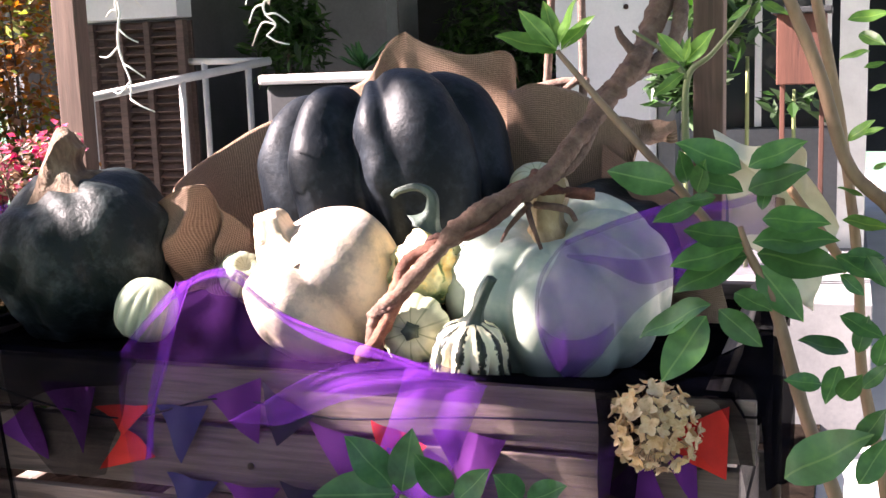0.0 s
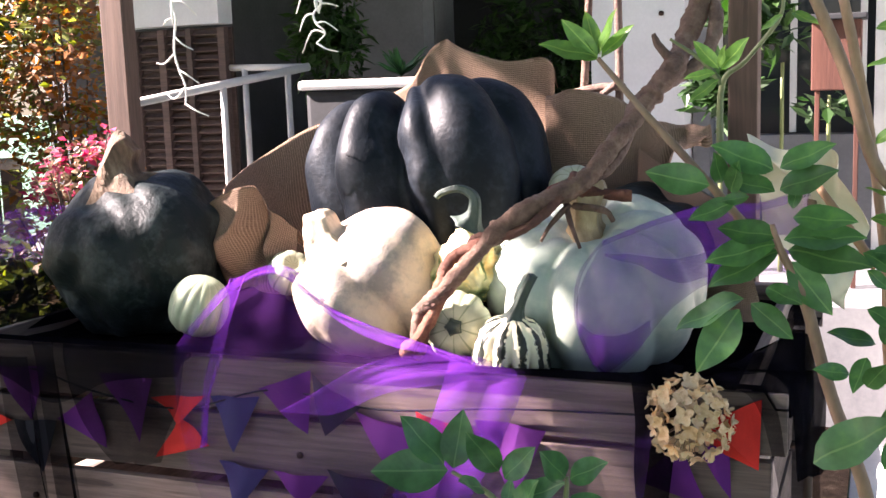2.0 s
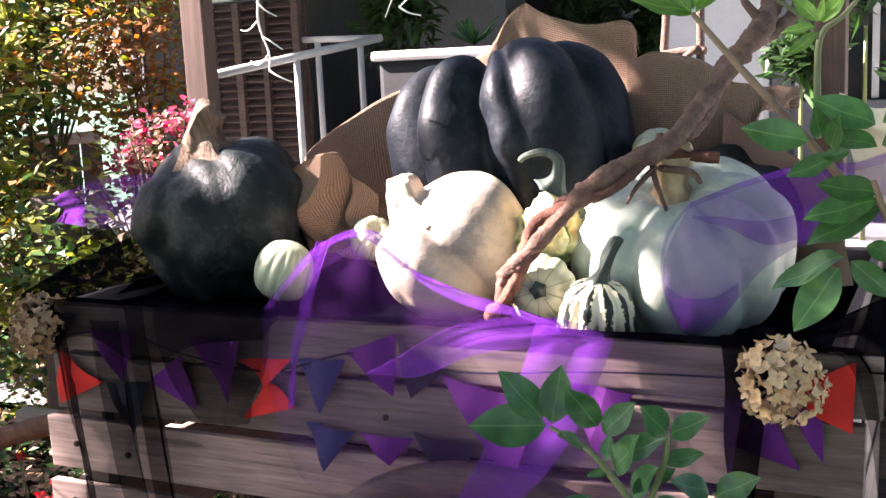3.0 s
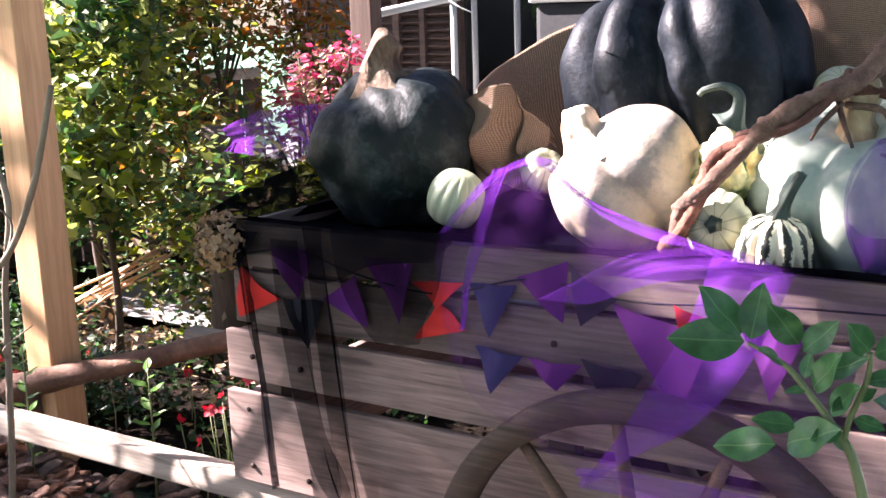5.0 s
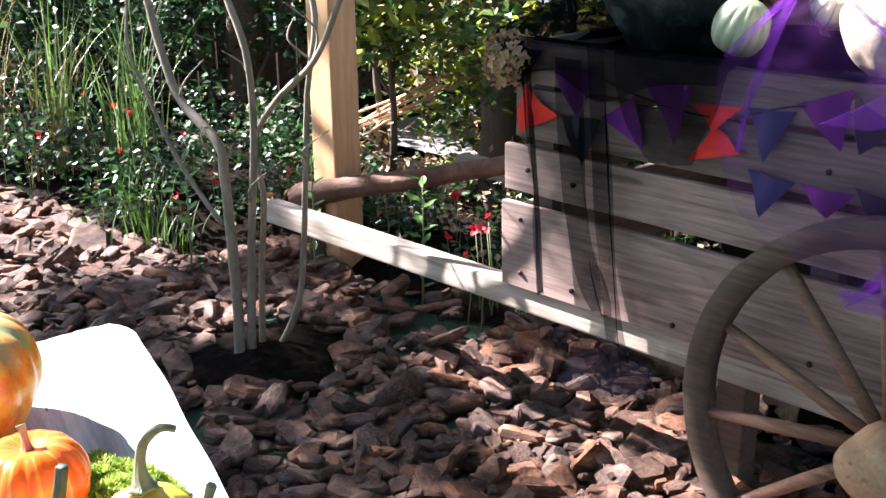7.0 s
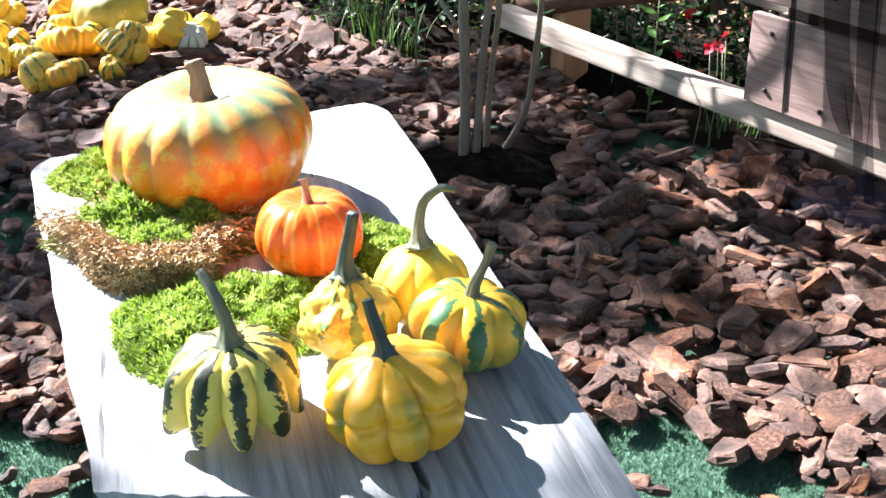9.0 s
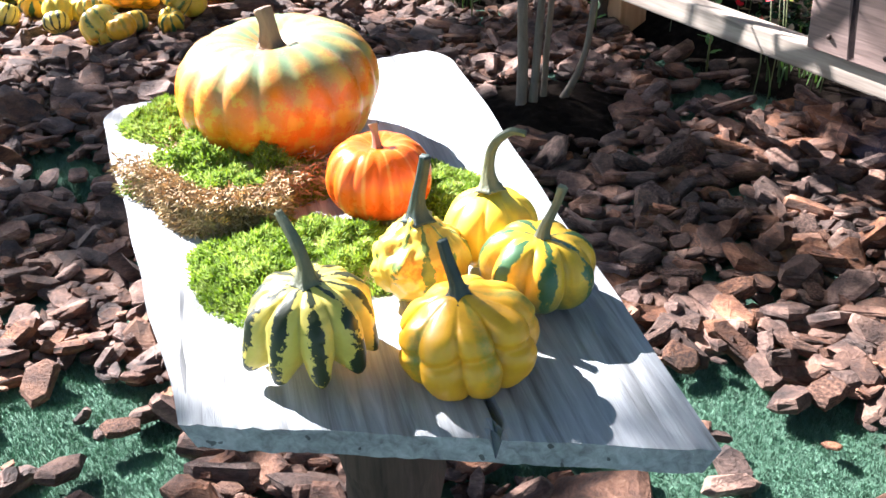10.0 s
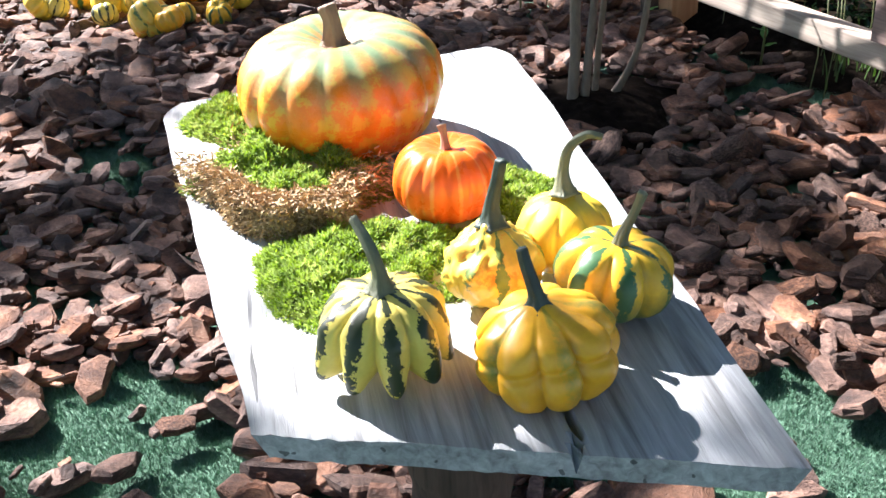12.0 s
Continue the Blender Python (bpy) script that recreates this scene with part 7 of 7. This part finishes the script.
for k in range(16):
    a = k * 2.4
    piece("leaf", LEAF_ROUND, agave, leaf_pose((0, 0, 0), (math.cos(a) * 0.14, math.sin(a) * 0.1, 0.12 + 0.05 * math.sin(k)), (0, -0.5, 1)) @ Matrix.Diagonal((1.0, 0.3, 1, 1)))
for x, y, z, s, lab in ((-3.30, 6.6, 1.75, 0.45, "dark green palm fronds by the wall"), (-2.55, 8.2, 1.55, 0.55, "feathery dark green potted plant"), (-2.15, 8.4, 1.6, 0.5, "dark green potted plant in the court")):
    t = thing("potted_plant", pose(0, 0, 0), lab, "plant")
    part("pot", tube(bmesh.new(), [(x, y, FL), (x, y, FL + 0.4), (x, y, FL + 0.42)], [0.14, 0.19, 0.17], 18), M["dark_wall"], t)
    part("stem", vine(bmesh.new(), [(x, y, FL + 0.4, 0.02), (x, y, z, 0.012)], 7, 0.05), WOODY, t)
    leaf_cloud("foliage", F_GREEN, [(x, y, z, s * 0.6, s * 0.5, s)], 1500, 0.06, t, 0.4, 3.0, seed=int(s * 100))
for x, z, s in ((-0.62, 1.38, 0.16), (-0.35, 1.5, 0.2), (-0.15, 1.35, 0.16), (-0.5, 1.75, 0.15)):
    t = thing("potted_plant", pose(0, 0, 0), "leafy potted plant before the window", "plant")
    part("stem", vine(bmesh.new(), [(x, 5.3, FL, 0.012), (x, 5.3, z, 0.008)], 7, 0.05), M["stem_green"], t)
    leaf_cloud("foliage", F_GREEN, [(x, 5.3, z, s, 0.15, s * 0.8)], 260, 0.07, t, 0.1, 2.6, seed=int(x * -100))
box_thing = thing("letter_box", pose(0, 0, 0), "red-brown wooden box stand with a dark roof", "box stand")
RED_WOOD = wood("red_brown_wood", (0.06, 0.02, 0.012), (0.14, 0.05, 0.032), "Z", 1.0)
part("body", boxed(-0.20, -0.01, 4.85, 5.05, 1.38, 1.66, 0.005), RED_WOOD, box_thing, smooth=False)
part("roof", boxed(-0.22, 0.01, 4.82, 5.08, 1.662, 1.685, 0.004), M["dark_wall"], box_thing, smooth=False)
for x in (-0.19, -0.035):
    part("leg", boxed(x, x + 0.02, 4.94, 4.96, FL, 1.378, 0.003), RED_WOOD, box_thing, smooth=False)
CREAM_CLOTH = surface("cream_paper_cloth", [(0.3, (0.62, 0.54, 0.38)), (0.7, (0.80, 0.73, 0.56))], 8, rough=0.85, fine=60, bump=0.3, vary=0.0)
sheet = thing("cream_cloth", pose(0, 0, 0), "crumpled cream cloth hung behind the shrub", "cloth")
cloth_part("cloth", strip([(-0.13, 2.02, 1.37), (-0.07, 2.0, 1.345), (0.0, 1.98, 1.35), (0.03, 1.98, 1.29), (0.07, 1.98, 1.22)], [(-0.10, 2.0, 1.22), (-0.06, 1.98, 1.18), (-0.02, 1.96, 1.15), (0.01, 1.96, 1.12), (0.03, 1.96, 1.08)], 0.022, 4), 40, 20, CREAM_CLOTH, sheet)
part("stake", tube(bmesh.new(), [(-0.02, 2.0, 1.33), (-0.02, 2.0, -0.01)], 0.008, 8), M["stem"], sheet)
trellis = thing("branch_trellis", pose(0, 0, 0), "rough frame of brown branches behind the burlap", "trellis")
for a, b in (((-0.78, 3.2, 1.0), (-0.70, 3.2, 1.72)), ((-0.64, 3.2, 1.0), (-0.62, 3.2, 1.72)), ((-0.78, 3.19, 1.42), (-0.6, 3.19, 1.44)), ((-0.76, 3.21, 1.36), (-0.62, 3.18, 1.45)), ((-0.76, 3.2, -0.01), (-0.78, 3.2, 1.02)), ((-0.64, 3.2, -0.01), (-0.64, 3.2, 1.02))):
    part("branch", vine(bmesh.new(), [(*a, 0.014), (*[(p + q) / 2 + 0.01 for p, q in zip(a, b)], 0.012), (*b, 0.011)], 8, 0.1), M["vine"], trellis)

# ---- white hanging twigs ----
TWIG = surface("white_painted_twig", [(0.3, (0.70, 0.66, 0.60)), (0.7, (0.86, 0.84, 0.80))], 10, rough=0.7, vary=0.0)


def hanging_twig(label, x, y, top, low, seed):
    r = random.Random(seed)
    t = thing("hanging_twig", pose(0, 0, 0), label, "twig", "white twigs hung overhead")
    n = 7
    q = [(x + r.uniform(-0.012, 0.012), y, top + (low - top) * k / n, 0.0030 - 0.0002 * k) for k in range(n + 1)]
    part("stem", vine(bmesh.new(), [(x, y, top + 0.9, 0.003)] + q, 7, 0.1, 5), TWIG, t)
    for k in range(1, n + 1):
        s = 1 if k % 2 else -1
        l = r.uniform(0.03, 0.055)
        part("side_twig", vine(bmesh.new(), [(*q[k][:3], 0.0022), (q[k][0] + s * l * 0.5, y, q[k][2] - l * r.uniform(-0.1, 0.5), 0.0018), (q[k][0] + s * l, y + 0.01, q[k][2] - l * r.uniform(0.2, 0.9), 0.0013)], 6, 0.08, 4), TWIG, t)


hanging_twig("white bare twig hanging above the dark pumpkin", -1.195, 1.9, 1.68, 1.45, 4)
hanging_twig("white bare twig hanging above the burlap", -0.885, 1.9, 1.68, 1.555, 8)

# ---- unseen tree, added on the sun's side to shade the cart ----
shade = thing("shade_tree", pose(0, 0, 0), "unseen leafy tree added to shade the cart", "tree")
part("trunk", vine(bmesh.new(), [(-7.2, 1.2, -0.02, 0.17), (-7.0, 1.3, 1.5, 0.14), (-6.6, 1.4, 3.2, 0.10), (-6.2, 1.5, 4.2, 0.05)], 14, 0.08), WOODY, shade)
for e in ((-6.8, 1.6, 4.1), (-5.0, 0.6, 4.2), (-5.4, 1.8, 4.3), (-4.6, 0.9, 4.3), (-6.6, -0.1, 4.3)):
    part("limb", vine(bmesh.new(), [(-6.65, 1.4, 3.1, 0.04), ((-6.65 + e[0]) / 2, (1.4 + e[1]) / 2, 3.8, 0.022), (*e, 0.01)], 9, 0.08), WOODY, shade)
# openings left in the crown where sun spots are wanted: x, y, z, radii
SUN_GAPS = ((-1.27, 0.30, 0.64, 0.42, 0.42), (-0.88, 0.07, 0.66, 0.06, 0.12), (-0.88, 0.27, 0.70, 0.10, 0.09), (-1.66, 1.7, 0.55, 0.17, 0.5), (-1.08, 1.05, 0.0, 0.34, 0.30), (-1.86, -0.05, 0.0, 0.36, 0.3), (-1.30, 1.75, 0.0, 0.30, 0.20),
        (-2.2, 1.75, 0.38, 0.35, 0.08), (-0.6, 1.45, 0.0, 0.12, 0.1), (0.6, 2.9, 0.0, 0.45, 0.9), (-1.2, 0.36, 0.0, 0.16, 0.12))
rs = random.Random(77)
vs, fs = [], []
for _ in range(11500):
    x, y, z0 = rs.uniform(-4.4, 1.2), rs.uniform(-1.1, 3.3), 0.6
    if (x < -1.9 and y > 2.0) or (x < -3.3 and noise.noise(Vector((x * 1.7, y * 1.7, 3))) < -0.12) or (x < -4.0 and y > 1.2):
        continue
    if any(((x - SUN_FROM.x / SUN_FROM.z * (z0 - gz) - gx) / (rx + 0.09)) ** 2 + ((y - SUN_FROM.y / SUN_FROM.z * (z0 - gz) - gy) / (ry + 0.09)) ** 2 < 1 for gx, gy, gz, rx, ry in SUN_GAPS):
        continue
    if noise.noise(Vector((x * 3.7, y * 3.7, 8))) > (0.40 if x < -0.95 and y < 0.8 else 0.9 if x > -1.1 and y > 1.5 else 0.58):
        continue
    c = Vector((x, y, z0)) + SUN_FROM * rs.uniform(5.4, 6.6)
    for _ in range(5):
        p = c + Vector((rs.gauss(0, 0.04), rs.gauss(0, 0.04), rs.gauss(0, 0.05)))
        a = Vector((rs.gauss(0, 1), rs.gauss(0, 1), rs.gauss(0, 0.5))).normalized()
        n = a.cross(Vector((rs.gauss(0, 0.5), rs.gauss(0, 0.5), 1))).normalized()
        s = rs.uniform(0.05, 0.09)
        o = len(vs)
        vs += [tuple(p), tuple(p + a * s * 0.6 + n * s * 0.35), tuple(p + a * s * 1.2), tuple(p + a * s * 0.6 - n * s * 0.35)]
        fs.append((o, o + 1, o + 2, o + 3))
me = bpy.data.meshes.new("crown")
me.from_pydata(vs, [], fs)
me.materials.append(F_GREEN)
crown = new("crown", me)
crown.parent = shade
tagged(crown, kind="stuff")

# ---- second unseen tree, its crown added overhead to dim the sky's light ----
canopy = thing("shade_tree", pose(0, 0, 0), "unseen leafy tree added overhead to cut sky light", "tree")
part("trunk", vine(bmesh.new(), [(2.6, -2.4, -0.02, 0.19), (2.5, -2.3, 1.6, 0.15), (2.2, -1.9, 3.0, 0.11), (1.8, -1.5, 3.9, 0.06)], 14, 0.08), WOODY, canopy)
for e in ((-1.8, -1.5, 3.9), (-1.5, 1.2, 3.8), (0.4, 2.0, 3.8), (2.6, 0.8, 4.0), (0.2, -2.6, 4.0)):
    part("limb", vine(bmesh.new(), [(2.25, -1.95, 2.9, 0.06), ((2.25 + e[0]) / 2, (e[1] - 1.95) / 2, 3.7, 0.035), (*e, 0.012)], 9, 0.08), WOODY, canopy)
vs, fs = [], []
for _ in range(9000):
    x, y = rs.uniform(-2.9, 4.2), rs.uniform(-4.2, 2.9)
    if ((x - 0.6) / 3.6) ** 2 + ((y + 0.7) / 3.6) ** 2 + 0.4 * noise.noise(Vector((x, y, 2))) > 1 or noise.noise(Vector((x * 2.2, y * 2.2, 5))) > 0.42:
        continue
    p = Vector((x, y, 3.7 + 0.35 * noise.noise(Vector((x * 1.3, y * 1.3, 0))) + rs.gauss(0, 0.12)))
    a = Vector((rs.gauss(0, 1), rs.gauss(0, 1), rs.gauss(0, 0.3))).normalized()
    n = a.cross(Vector((rs.gauss(0, 0.35), rs.gauss(0, 0.35), 1))).normalized()
    s = rs.uniform(0.10, 0.17)
    o = len(vs)
    vs += [tuple(p), tuple(p + a * s * 0.6 + n * s * 0.35), tuple(p + a * s * 1.2), tuple(p + a * s * 0.6 - n * s * 0.35)]
    fs.append((o, o + 1, o + 2, o + 3))
me = bpy.data.meshes.new("crown")
me.from_pydata(vs, [], fs)
me.materials.append(F_GREEN)
crown = new("crown", me)
crown.parent = canopy
tagged(crown, kind="stuff")
